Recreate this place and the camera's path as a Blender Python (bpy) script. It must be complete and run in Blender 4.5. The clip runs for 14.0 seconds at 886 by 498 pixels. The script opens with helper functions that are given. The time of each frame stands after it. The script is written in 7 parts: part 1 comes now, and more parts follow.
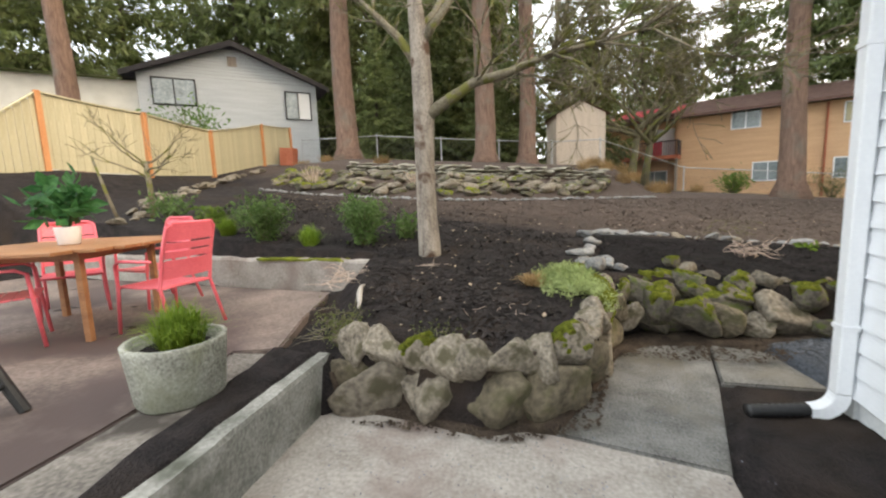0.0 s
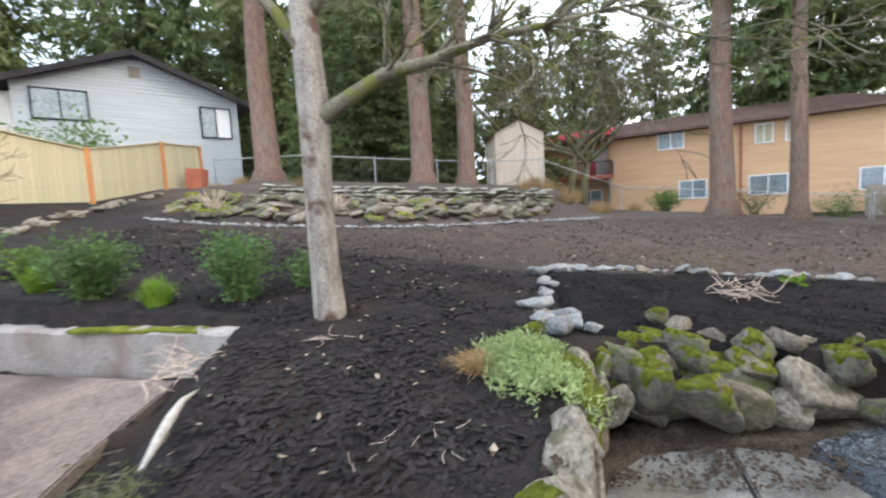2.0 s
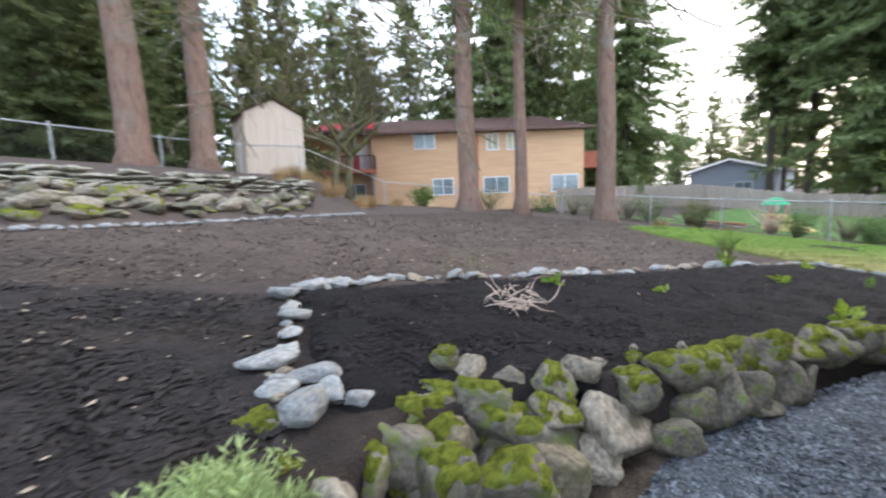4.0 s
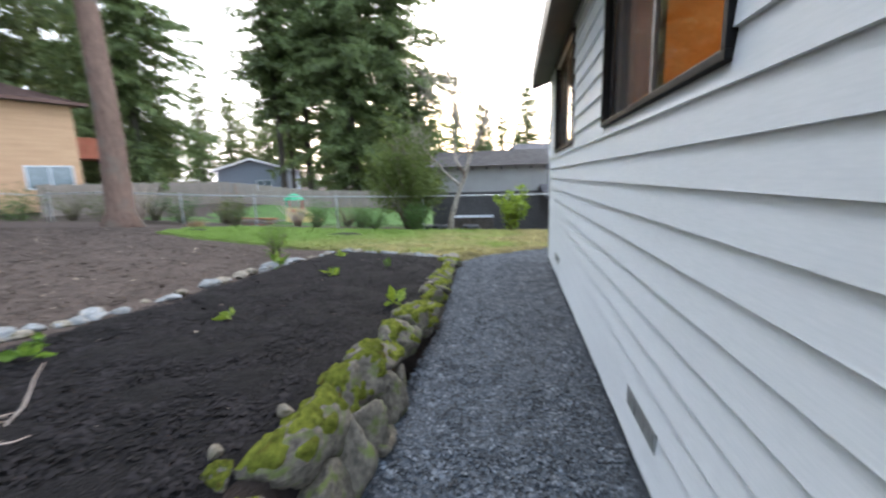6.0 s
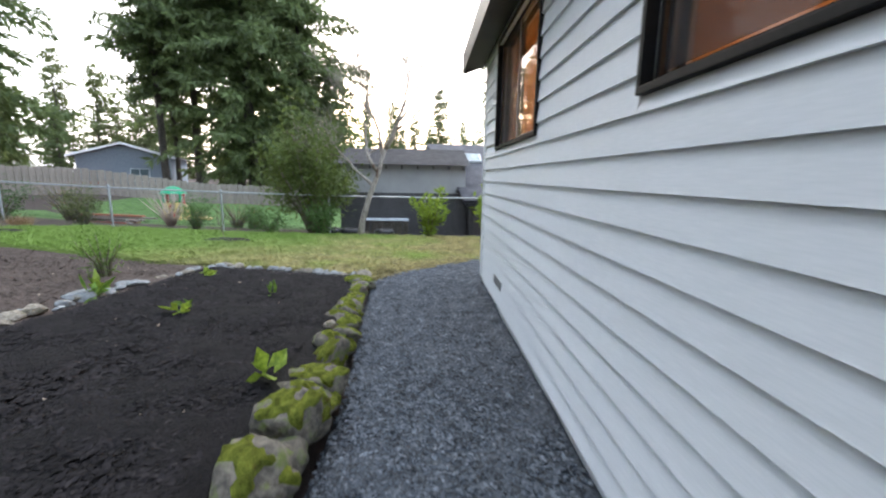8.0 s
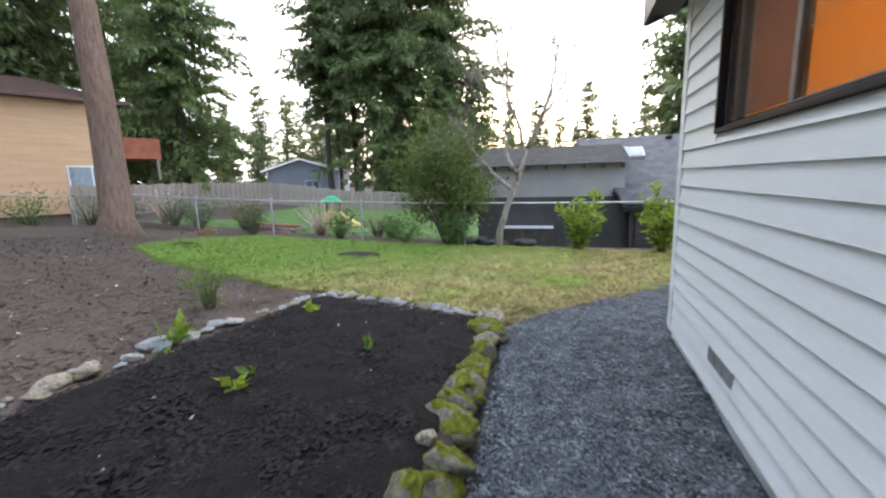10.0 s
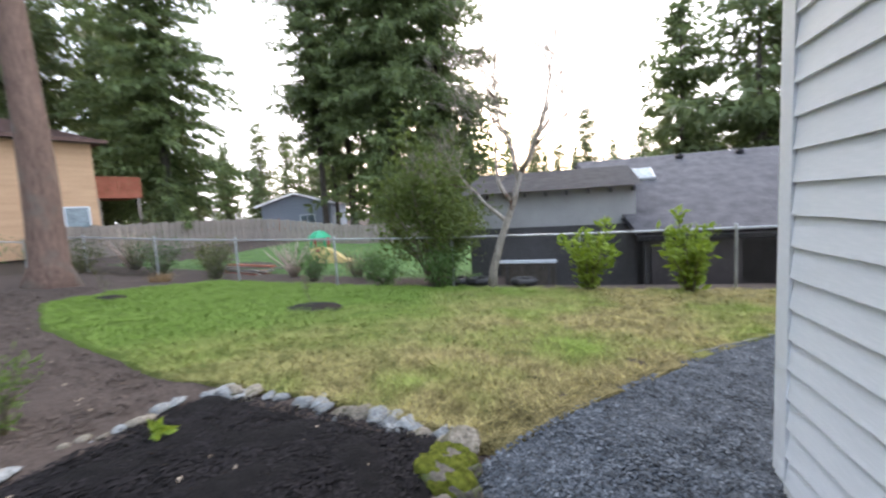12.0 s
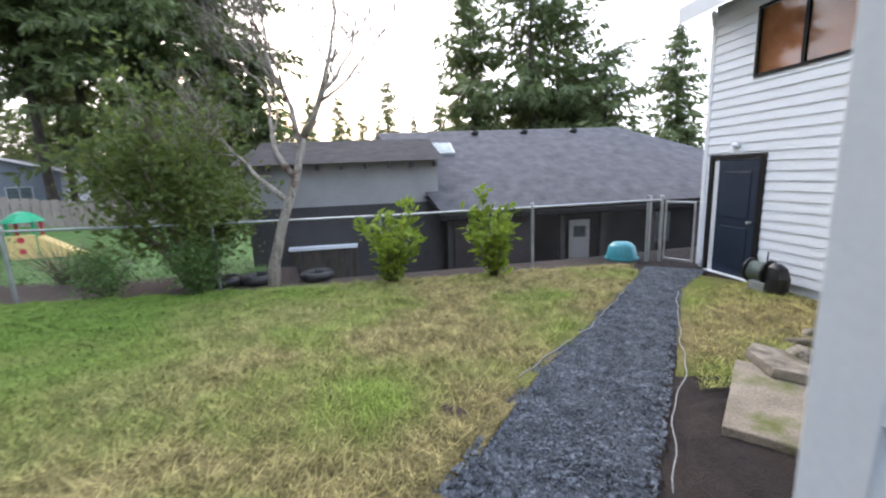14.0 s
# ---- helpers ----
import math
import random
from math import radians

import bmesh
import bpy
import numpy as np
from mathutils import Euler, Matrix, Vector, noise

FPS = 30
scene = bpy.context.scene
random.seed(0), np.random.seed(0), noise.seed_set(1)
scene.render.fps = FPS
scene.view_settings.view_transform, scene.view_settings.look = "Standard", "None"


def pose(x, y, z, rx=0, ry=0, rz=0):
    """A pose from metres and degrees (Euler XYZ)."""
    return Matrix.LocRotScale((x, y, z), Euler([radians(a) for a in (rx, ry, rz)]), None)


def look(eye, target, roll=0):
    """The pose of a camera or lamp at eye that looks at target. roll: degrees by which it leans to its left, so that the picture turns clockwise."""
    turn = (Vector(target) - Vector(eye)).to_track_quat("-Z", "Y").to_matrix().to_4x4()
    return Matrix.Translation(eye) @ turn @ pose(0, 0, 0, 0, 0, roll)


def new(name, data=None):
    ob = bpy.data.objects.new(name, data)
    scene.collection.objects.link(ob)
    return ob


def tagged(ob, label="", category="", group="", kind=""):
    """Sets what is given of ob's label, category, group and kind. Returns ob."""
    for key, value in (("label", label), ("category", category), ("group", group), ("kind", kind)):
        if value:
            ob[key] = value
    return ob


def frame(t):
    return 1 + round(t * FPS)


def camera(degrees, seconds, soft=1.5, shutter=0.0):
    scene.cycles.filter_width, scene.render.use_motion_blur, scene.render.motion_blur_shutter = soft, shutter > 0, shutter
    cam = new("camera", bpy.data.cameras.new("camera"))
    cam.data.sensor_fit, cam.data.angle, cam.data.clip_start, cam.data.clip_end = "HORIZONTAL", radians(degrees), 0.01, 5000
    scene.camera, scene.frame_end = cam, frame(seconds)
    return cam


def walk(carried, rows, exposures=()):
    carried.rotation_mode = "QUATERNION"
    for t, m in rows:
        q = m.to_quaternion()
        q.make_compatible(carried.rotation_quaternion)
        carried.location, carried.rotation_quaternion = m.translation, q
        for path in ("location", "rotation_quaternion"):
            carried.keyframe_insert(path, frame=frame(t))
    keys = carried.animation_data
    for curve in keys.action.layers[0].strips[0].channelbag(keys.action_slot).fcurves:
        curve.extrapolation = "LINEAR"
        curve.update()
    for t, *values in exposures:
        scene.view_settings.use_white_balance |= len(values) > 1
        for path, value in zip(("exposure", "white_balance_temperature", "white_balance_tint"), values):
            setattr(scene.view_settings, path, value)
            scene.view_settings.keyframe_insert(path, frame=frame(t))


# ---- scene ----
# ---------------------------------------------------------------- camera
cam = camera(94.1, 14.0, soft=2.2, shutter=0.45)
PATH = [
    (0, (-0.029, -0.056, 1.486), (-0.649, 1.827, 1.225), -2.2),
    (0.5, (-0.053, 0.266, 1.522), (-0.745, 2.127, 1.286), -2.0),
    (1, (-0.166, 0.63, 1.553), (-0.797, 2.526, 1.469), -2.3),
    (1.5, (-0.205, 1.003, 1.574), (-0.727, 2.931, 1.463), -2.3),
    (2, (-0.131, 1.416, 1.595), (-0.492, 3.375, 1.418), -3.2),
    (2.2, (-0.105, 1.566, 1.58), (-0.384, 3.539, 1.405), -3.5),
    (4.5, (0.255, 3.032, 1.604), (1.338, 4.683, 1.287), -1.7),
    (4.9, (0.386, 3.197, 1.591), (1.757, 4.612, 1.244), -1.5),
    (5, (0.434, 3.249, 1.586), (1.859, 4.607, 1.228), -1.1),
    (5.5, (0.75, 3.49, 1.596), (2.524, 4.368, 1.305), -0.8),
    (6, (1.001, 3.689, 1.567), (2.943, 4.026, 1.224), -1.7),
    (6.5, (1.26, 3.809, 1.555), (3.221, 3.79, 1.162), -0.6),
    (7, (1.656, 3.831, 1.549), (3.618, 3.684, 1.192), 0.0),
    (7.2, (1.811, 3.845, 1.546), (3.766, 3.666, 1.164), 0.6),
    (9.3, (3.367, 4.002, 1.604), (5.343, 4.137, 1.325), -0.1),
    (9.5, (3.528, 4.014, 1.628), (5.496, 4.185, 1.312), -1.6),
    (10, (3.985, 4.018, 1.622), (5.869, 4.598, 1.286), -1.6),
    (10.5, (4.403, 4.017, 1.612), (6.281, 4.621, 1.283), -2.6),
    (11, (4.839, 4.08, 1.644), (6.734, 4.706, 1.515), -3.2),
    (11.5, (5.304, 4.069, 1.637), (7.151, 4.825, 1.499), -3.3),
    (12, (5.757, 4.068, 1.626), (7.656, 4.664, 1.432), -3.3),
    (12.5, (6.22, 4.082, 1.645), (8.171, 4.38, 1.32), -4.4),
    (13, (6.667, 3.986, 1.653), (8.643, 4.061, 1.349), -2.6),
    (13.5, (7.098, 3.932, 1.645), (9.068, 3.806, 1.326), -2.2),
    (14, (7.547, 3.903, 1.655), (9.492, 3.61, 1.29), -2.3),
]
walk(cam, [(t, look(eye, target, roll)) for t, eye, target, roll in PATH], [(0, 1.55, 8800, 11), (1, 1.75, 7700, 10), (2, 1.9, 7100, 10), (4.5, 2.0, 6700, 11), (5.5, 1.88, 6650, 10), (7, 1.7, 6600, 9), (10, 1.68, 6800, 11), (10.5, 1.74, 6900, 12), (12.5, 1.6, 6700, 13), (14, 1.54, 6600, 14)])

# ---------------------------------------------------------------- sky and light
world = bpy.data.worlds.new("evening_sky")
scene.world = world
world.use_nodes = True
wn, wl = world.node_tree.nodes, world.node_tree.links
wn.clear()
sky = wn.new("ShaderNodeTexSky")
sky.sky_type, sky.sun_disc = "NISHITA", False
sky.sun_elevation, sky.sun_rotation = radians(14), radians(80)
sky.air_density, sky.dust_density, sky.ozone_density = 1.0, 3.0, 1.0
# thin high cloud: the blue is washed out towards white, a little patchy
cover = wn.new("ShaderNodeTexNoise")
cover.inputs["Scale"].default_value, cover.inputs["Detail"].default_value = 2.2, 5
coords = wn.new("ShaderNodeTexCoord")
wl.new(coords.outputs["Generated"], cover.inputs["Vector"])
ramp = wn.new("ShaderNodeMapRange")
ramp.inputs["From Min"].default_value, ramp.inputs["From Max"].default_value = 0.3, 0.7
ramp.inputs["To Min"].default_value, ramp.inputs["To Max"].default_value = 0.6, 0.92
wl.new(cover.outputs["Fac"], ramp.inputs["Value"])
wash = wn.new("ShaderNodeMix")
wash.data_type = "RGBA"
# the veil is brightest round the low sun and bluer away from it
side = wn.new("ShaderNodeSeparateXYZ")
wl.new(coords.outputs["Generated"], side.inputs[0])
veil = wn.new("ShaderNodeMapRange")
veil.inputs["From Min"].default_value, veil.inputs["From Max"].default_value = -0.2, 0.75
wl.new(side.outputs["X"], veil.inputs["Value"])
tone = wn.new("ShaderNodeMix")
tone.data_type = "RGBA"
tone.inputs["A"].default_value, tone.inputs["B"].default_value = (5.8, 7.2, 9.4, 1), (7.9, 8.5, 9.7, 1)
wl.new(veil.outputs["Result"], tone.inputs["Factor"])
wl.new(tone.outputs["Result"], wash.inputs["B"])
wl.new(ramp.outputs["Result"], wash.inputs["Factor"])
wl.new(sky.outputs["Color"], wash.inputs["A"])
back = wn.new("ShaderNodeBackground")
back.inputs["Strength"].default_value = 0.15
wl.new(wash.outputs["Result"], back.inputs["Color"])
outw = wn.new("ShaderNodeOutputWorld")
wl.new(back.outputs["Background"], outw.inputs["Surface"])

sun_data = bpy.data.lights.new("sun", "SUN")
sun_data.energy, sun_data.angle, sun_data.color = 0.9, radians(25), (1, 0.93, 0.84)
sun = new("sun", sun_data)
sun.matrix_world = look((40, 7, 26), (0, 0, 0))

# ---------------------------------------------------------------- materials
def mat(name, dark, light, rough=0.8, scale=6.0, fine=60.0, bump=0.3, dist=0.01, metal=0.0, spot=None, spot_scale=3.0, spot_at=(0.55, 0.65), stretch=(1, 1, 1), vary=0.0, spec=0.5):
    """A surface of two colours mixed by coarse and fine noise, with relief, and a third colour in patches."""
    m = bpy.data.materials.new(name)
    m.use_nodes = True
    n, l = m.node_tree.nodes, m.node_tree.links
    bsdf = n["Principled BSDF"]
    bsdf.inputs["Roughness"].default_value, bsdf.inputs["Metallic"].default_value = rough, metal
    bsdf.inputs["Specular IOR Level"].default_value = spec
    tc, mp = n.new("ShaderNodeTexCoord"), n.new("ShaderNodeMapping")
    mp.inputs["Scale"].default_value = stretch
    l.new(tc.outputs["Object"], mp.inputs["Vector"])
    a, b = n.new("ShaderNodeTexNoise"), n.new("ShaderNodeTexNoise")
    for node, s, d in ((a, scale, 4), (b, fine, 3)):
        node.inputs["Scale"].default_value, node.inputs["Detail"].default_value = s, d
        l.new(mp.outputs["Vector"], node.inputs["Vector"])
    add = n.new("ShaderNodeMath")
    add.operation = "MULTIPLY_ADD"
    l.new(b.outputs["Fac"], add.inputs[0])
    add.inputs[1].default_value = 0.5
    half = n.new("ShaderNodeMath")
    half.operation = "MULTIPLY"
    half.inputs[1].default_value = 0.5
    l.new(a.outputs["Fac"], half.inputs[0])
    l.new(half.outputs[0], add.inputs[2])
    r = n.new("ShaderNodeMapRange")
    r.inputs["From Min"].default_value, r.inputs["From Max"].default_value = 0.36, 0.64
    l.new(add.outputs[0], r.inputs["Value"])
    mix = n.new("ShaderNodeMix")
    mix.data_type = "RGBA"
    mix.inputs["A"].default_value, mix.inputs["B"].default_value = (*dark, 1), (*light, 1)
    l.new(r.outputs["Result"], mix.inputs["Factor"])
    colour = mix.outputs["Result"]
    if spot:
        c = n.new("ShaderNodeTexNoise")
        c.inputs["Scale"].default_value, c.inputs["Detail"].default_value = spot_scale, 6
        l.new(tc.outputs["Object"], c.inputs["Vector"])
        r2 = n.new("ShaderNodeMapRange")
        r2.inputs["From Min"].default_value, r2.inputs["From Max"].default_value = spot_at
        l.new(c.outputs["Fac"], r2.inputs["Value"])
        m2 = n.new("ShaderNodeMix")
        m2.data_type = "RGBA"
        l.new(r2.outputs["Result"], m2.inputs["Factor"])
        l.new(colour, m2.inputs["A"])
        m2.inputs["B"].default_value = (*spot, 1)
        colour = m2.outputs["Result"]
    if vary:
        info, geo = n.new("ShaderNodeObjectInfo"), n.new("ShaderNodeNewGeometry")
        both = n.new("ShaderNodeMath")
        both.operation = "ADD"
        l.new(info.outputs["Random"], both.inputs[0])
        l.new(geo.outputs["Random Per Island"], both.inputs[1])
        r3 = n.new("ShaderNodeMapRange")
        r3.inputs["From Max"].default_value = 2.0
        r3.inputs["To Min"].default_value, r3.inputs["To Max"].default_value = 1 - vary, 1 + vary
        l.new(both.outputs[0], r3.inputs["Value"])
        hsv = n.new("ShaderNodeHueSaturation")
        l.new(r3.outputs["Result"], hsv.inputs["Value"])
        l.new(colour, hsv.inputs["Color"])
        colour = hsv.outputs["Color"]
    l.new(colour, bsdf.inputs["Base Color"])
    if bump:
        bp = n.new("ShaderNodeBump")
        bp.inputs["Strength"].default_value, bp.inputs["Distance"].default_value = bump, dist
        l.new(add.outputs[0], bp.inputs["Height"])
        l.new(bp.outputs["Normal"], bsdf.inputs["Normal"])
    return m


def leafy(name, dark, light, vary=0.35):
    """Leaves: part of the light shines through them."""
    m = mat(name, dark, light, 0.55, 1.2, 30, 0, vary=vary, spec=0.35)
    n, l = m.node_tree.nodes, m.node_tree.links
    bsdf, out = n["Principled BSDF"], n["Material Output"]
    thin, mix = n.new("ShaderNodeBsdfTranslucent"), n.new("ShaderNodeMixShader")
    l.new(bsdf.inputs["Base Color"].links[0].from_socket, thin.inputs["Color"])
    mix.inputs["Fac"].default_value = 0.4
    l.new(bsdf.outputs["BSDF"], mix.inputs[1])
    l.new(thin.outputs["BSDF"], mix.inputs[2])
    l.new(mix.outputs["Shader"], out.inputs["Surface"])
    return m


def glow(name, colour, strength):
    m = bpy.data.materials.new(name)
    m.use_nodes = True
    b = m.node_tree.nodes["Principled BSDF"]
    b.inputs["Emission Color"].default_value, b.inputs["Emission Strength"].default_value = (*colour, 1), strength
    return m


BEDMULCH = mat("fresh_black_mulch", (0.0036, 0.003, 0.0032), (0.0115, 0.0095, 0.0102), 0.95, 8, 80, 1.0, 0.05, spec=0.2)
SLOPECHIPS = mat("weathered_bark_chips", (0.034, 0.025, 0.021), (0.115, 0.086, 0.070), 0.95, 5, 40, 0.2, 0.01, vary=0.5, spec=0.2)
MULCH = mat("black_mulch", (0.009, 0.0075, 0.008), (0.036, 0.029, 0.028), 0.95, 7, 70, 1.0, 0.05, spot=(0.042, 0.028, 0.020), spot_scale=1.1, spot_at=(0.5, 0.75), spec=0.2)
SOIL = mat("brown_soil", (0.025, 0.018, 0.014), (0.085, 0.062, 0.046), 0.95, 5, 60, 1.0, 0.04, spot=(0.13, 0.10, 0.07), spot_scale=4, spot_at=(0.58, 0.75), spec=0.2)
# drier and browner up the slope, with a ragged border
def add_drift(m, colour, lo, hi):
    n, l = m.node_tree.nodes, m.node_tree.links
    bsdf = n["Principled BSDF"]
    src = bsdf.inputs["Base Color"].links[0].from_socket
    tc, sep, wob = n.new("ShaderNodeTexCoord"), n.new("ShaderNodeSeparateXYZ"), n.new("ShaderNodeTexNoise")
    wob.inputs["Scale"].default_value, wob.inputs["Detail"].default_value = 0.9, 5
    l.new(tc.outputs["Object"], sep.inputs[0])
    l.new(tc.outputs["Object"], wob.inputs["Vector"])
    add, add2, rng_ = n.new("ShaderNodeMath"), n.new("ShaderNodeMath"), n.new("ShaderNodeMapRange")
    add.operation = add2.operation = "MULTIPLY_ADD"
    l.new(sep.outputs["X"], add.inputs[0])
    add.inputs[1].default_value = 0.45
    l.new(sep.outputs["Y"], add.inputs[2])
    l.new(wob.outputs["Fac"], add2.inputs[0])
    add2.inputs[1].default_value = 3.0
    l.new(add.outputs[0], add2.inputs[2])
    rng_.inputs["From Min"].default_value, rng_.inputs["From Max"].default_value = lo, hi
    l.new(add2.outputs[0], rng_.inputs["Value"])
    fine = n.new("ShaderNodeTexNoise")
    fine.inputs["Scale"].default_value, fine.inputs["Detail"].default_value = 26, 5
    l.new(tc.outputs["Object"], fine.inputs["Vector"])
    tone = n.new("ShaderNodeMix")
    tone.data_type = "RGBA"
    tone.inputs["A"].default_value, tone.inputs["B"].default_value = (*[c * 0.45 for c in colour], 1), (*[c * 1.5 for c in colour], 1)
    l.new(fine.outputs["Fac"], tone.inputs["Factor"])
    mix = n.new("ShaderNodeMix")
    mix.data_type = "RGBA"
    l.new(rng_.outputs["Result"], mix.inputs["Factor"])
    l.new(src, mix.inputs["A"])
    l.new(tone.outputs["Result"], mix.inputs["B"])
    l.new(mix.outputs["Result"], bsdf.inputs["Base Color"])


add_drift(MULCH, (0.092, 0.068, 0.057), 7.4, 10.0)
CHIPS = mat("bark_chips", (0.009, 0.0075, 0.0073), (0.034, 0.028, 0.0265), 0.9, 5, 40, 0.2, 0.01, vary=0.6, spec=0.2)
BEDCHIPS = mat("fresh_bark_chips", (0.005, 0.0042, 0.0045), (0.020, 0.0168, 0.0178), 0.9, 5, 40, 0.2, 0.01, vary=0.7, spec=0.15)
PALECHIP = mat("pale_wood_chips", (0.25, 0.18, 0.12), (0.5, 0.4, 0.3), 0.9, 5, 40, 0.2, vary=0.4)
GRAVEL = mat("blue_gravel_bed", (0.010, 0.0135, 0.019), (0.078, 0.095, 0.12), 0.85, 40, 130, 1.0, 0.03)
PEBBLE = mat("blue_grey_crushed_stone", (0.019, 0.024, 0.032), (0.17, 0.19, 0.22), 0.85, 8, 60, 0.3, 0.01, vary=0.85, spec=0.3)
LAWN = mat("winter_lawn_turf", (0.06, 0.05, 0.018), (0.25, 0.20, 0.085), 0.9, 5.0, 40, 1.0, 0.06, spot=(0.12, 0.15, 0.026), spot_scale=0.8, spot_at=(0.45, 0.72), spec=0.2)
GREENTURF = mat("green_turf", (0.06, 0.115, 0.03), (0.14, 0.225, 0.068), 0.9, 2.0, 60, 1.0, 0.03, spec=0.2)
BLADE = mat("grass_blades", (0.12, 0.10, 0.03), (0.47, 0.385, 0.155), 0.7, 5.0, 14, 0, spot=(0.19, 0.26, 0.04), spot_scale=0.8, spot_at=(0.45, 0.72), vary=0.85, spec=0.3)
add_drift(LAWN, (0.095, 0.14, 0.024), 11.2, 15.0)
add_drift(BLADE, (0.15, 0.235, 0.035), 11.2, 15.0)
CONCRETE = mat("weathered_concrete", (0.22, 0.195, 0.17), (0.40, 0.365, 0.33), 0.9, 3, 45, 0.5, 0.01, spot=(0.20, 0.15, 0.13), spot_scale=1.6, spot_at=(0.5, 0.68))
PADCON = mat("rough_exposed_concrete", (0.065, 0.063, 0.057), (0.235, 0.23, 0.215), 0.9, 3.5, 65, 1.0, 0.02, spot=(0.13, 0.115, 0.09), spot_scale=1.5, spot_at=(0.5, 0.68))
PATIO = mat("stained_patio_concrete", (0.085, 0.062, 0.053), (0.25, 0.19, 0.162), 0.8, 1.6, 35, 0.3, 0.008, spot=(0.075, 0.05, 0.045), spot_scale=0.7, spot_at=(0.47, 0.6))
BORDERCON = mat("worn_border_concrete", (0.10, 0.088, 0.075), (0.27, 0.24, 0.21), 0.95, 2.5, 40, 0.7, 0.012, spot=(0.06, 0.05, 0.042), spot_scale=2.4, spot_at=(0.5, 0.62))
MOSSCON = mat("kerb_concrete", (0.16, 0.16, 0.14), (0.36, 0.35, 0.32), 0.95, 4, 50, 0.8, 0.015, spot=(0.08, 0.085, 0.065), spot_scale=3, spot_at=(0.5, 0.68))
ROCK = mat("weathered_rock", (0.085, 0.07, 0.052), (0.36, 0.305, 0.24), 0.9, 2.0, 11, 0.9, 0.02, spot=(0.09, 0.078, 0.045), spot_scale=2.2, spot_at=(0.5, 0.62), vary=0.4)
ROCKDK = mat("damp_dark_rock", (0.045, 0.038, 0.03), (0.20, 0.17, 0.13), 0.9, 2.0, 11, 0.9, 0.02, spot=(0.10, 0.12, 0.03), spot_scale=4, spot_at=(0.52, 0.64), vary=0.3)
ROCKLT = mat("pale_rock", (0.11, 0.112, 0.112), (0.32, 0.324, 0.32), 0.85, 2.2, 12, 0.7, 0.015, spot=(0.25, 0.21, 0.17), spot_scale=4, spot_at=(0.55, 0.7), vary=0.25)
ROCKMUD = mat("mud_stained_rock", (0.055, 0.045, 0.03), (0.21, 0.17, 0.115), 0.95, 2.0, 11, 0.9, 0.02, spot=(0.075, 0.072, 0.03), spot_scale=2.2, spot_at=(0.5, 0.66), vary=0.25)
SLABTAN = mat("tan_weathered_slab", (0.15, 0.122, 0.092), (0.31, 0.26, 0.20), 0.95, 4, 50, 0.8, 0.012, spot=(0.11, 0.12, 0.03), spot_scale=2.4, spot_at=(0.56, 0.68))
MOSS = mat("bright_moss", (0.045, 0.056, 0.008), (0.25, 0.275, 0.042), 1.0, 9, 120, 1.0, 0.03, spot=(0.10, 0.075, 0.02), spot_scale=5, spot_at=(0.58, 0.72), spec=0.1)
SIDING = mat("white_painted_siding", (0.70, 0.73, 0.76), (0.78, 0.80, 0.83), 0.55, 1.2, 30, 0.08, 0.004, stretch=(0.4, 0.4, 4))
TRIMW = mat("white_trim_paint", (0.74, 0.76, 0.79), (0.80, 0.82, 0.84), 0.5, 2, 40, 0.05, 0.003)
FOUND = mat("painted_foundation", (0.55, 0.57, 0.58), (0.70, 0.71, 0.71), 0.8, 3, 40, 0.3, 0.006)
DKFRAME = mat("dark_bronze_frame", (0.006, 0.006, 0.007), (0.014, 0.013, 0.014), 0.6, 6, 60, 0.05, spec=0.2)
SASH = mat("grey_anodised_sash", (0.12, 0.12, 0.125), (0.19, 0.19, 0.195), 0.4, 6, 60, 0.05, metal=0.3)
FASCIA = mat("dark_fascia_paint", (0.03, 0.025, 0.028), (0.06, 0.05, 0.052), 0.5, 3, 40, 0.05)
SHINGLE = mat("grey_shingles", (0.042, 0.039, 0.043), (0.105, 0.097, 0.104), 0.9, 3, 30, 0.6, 0.02, vary=0.12)
BROWNROOF = mat("brown_shingles", (0.10, 0.055, 0.045), (0.19, 0.11, 0.09), 0.9, 3, 24, 0.6, 0.02)
NAVY = mat("navy_door_paint", (0.012, 0.020, 0.040), (0.018, 0.030, 0.055), 0.4, 3, 40, 0.05)
ORANGESID = mat("tan_cedar_siding", (0.53, 0.315, 0.175), (0.66, 0.41, 0.24), 0.7, 1.5, 20, 0.1, 0.01, stretch=(0.3, 0.3, 3))
GREYSID = mat("grey_blue_siding", (0.36, 0.385, 0.40), (0.46, 0.485, 0.50), 0.7, 1.5, 20, 0.1, 0.01, stretch=(0.3, 0.3, 3))
CREAMSID = mat("cream_stucco", (0.55, 0.52, 0.46), (0.68, 0.65, 0.58), 0.8, 2, 30, 0.2, 0.01)
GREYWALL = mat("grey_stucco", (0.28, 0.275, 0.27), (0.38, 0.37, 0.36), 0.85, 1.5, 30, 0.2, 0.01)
# dark grey of the lower wall, deepened to paint in the porch's shade too
DKWALL = mat("dark_wall_with_porch_shade", (0.04, 0.038, 0.039), (0.07, 0.066, 0.067), 0.85, 1.5, 30, 0.2, 0.01)
SHEDSID = mat("beige_shed_board", (0.46, 0.375, 0.30), (0.60, 0.49, 0.39), 0.8, 1.5, 24, 0.2, 0.01, stretch=(4, 4, 0.4))
CEDAR = mat("new_cedar_board", (0.37, 0.325, 0.205), (0.50, 0.45, 0.305), 0.75, 2, 25, 0.2, 0.006, stretch=(5, 5, 0.5), vary=0.15)
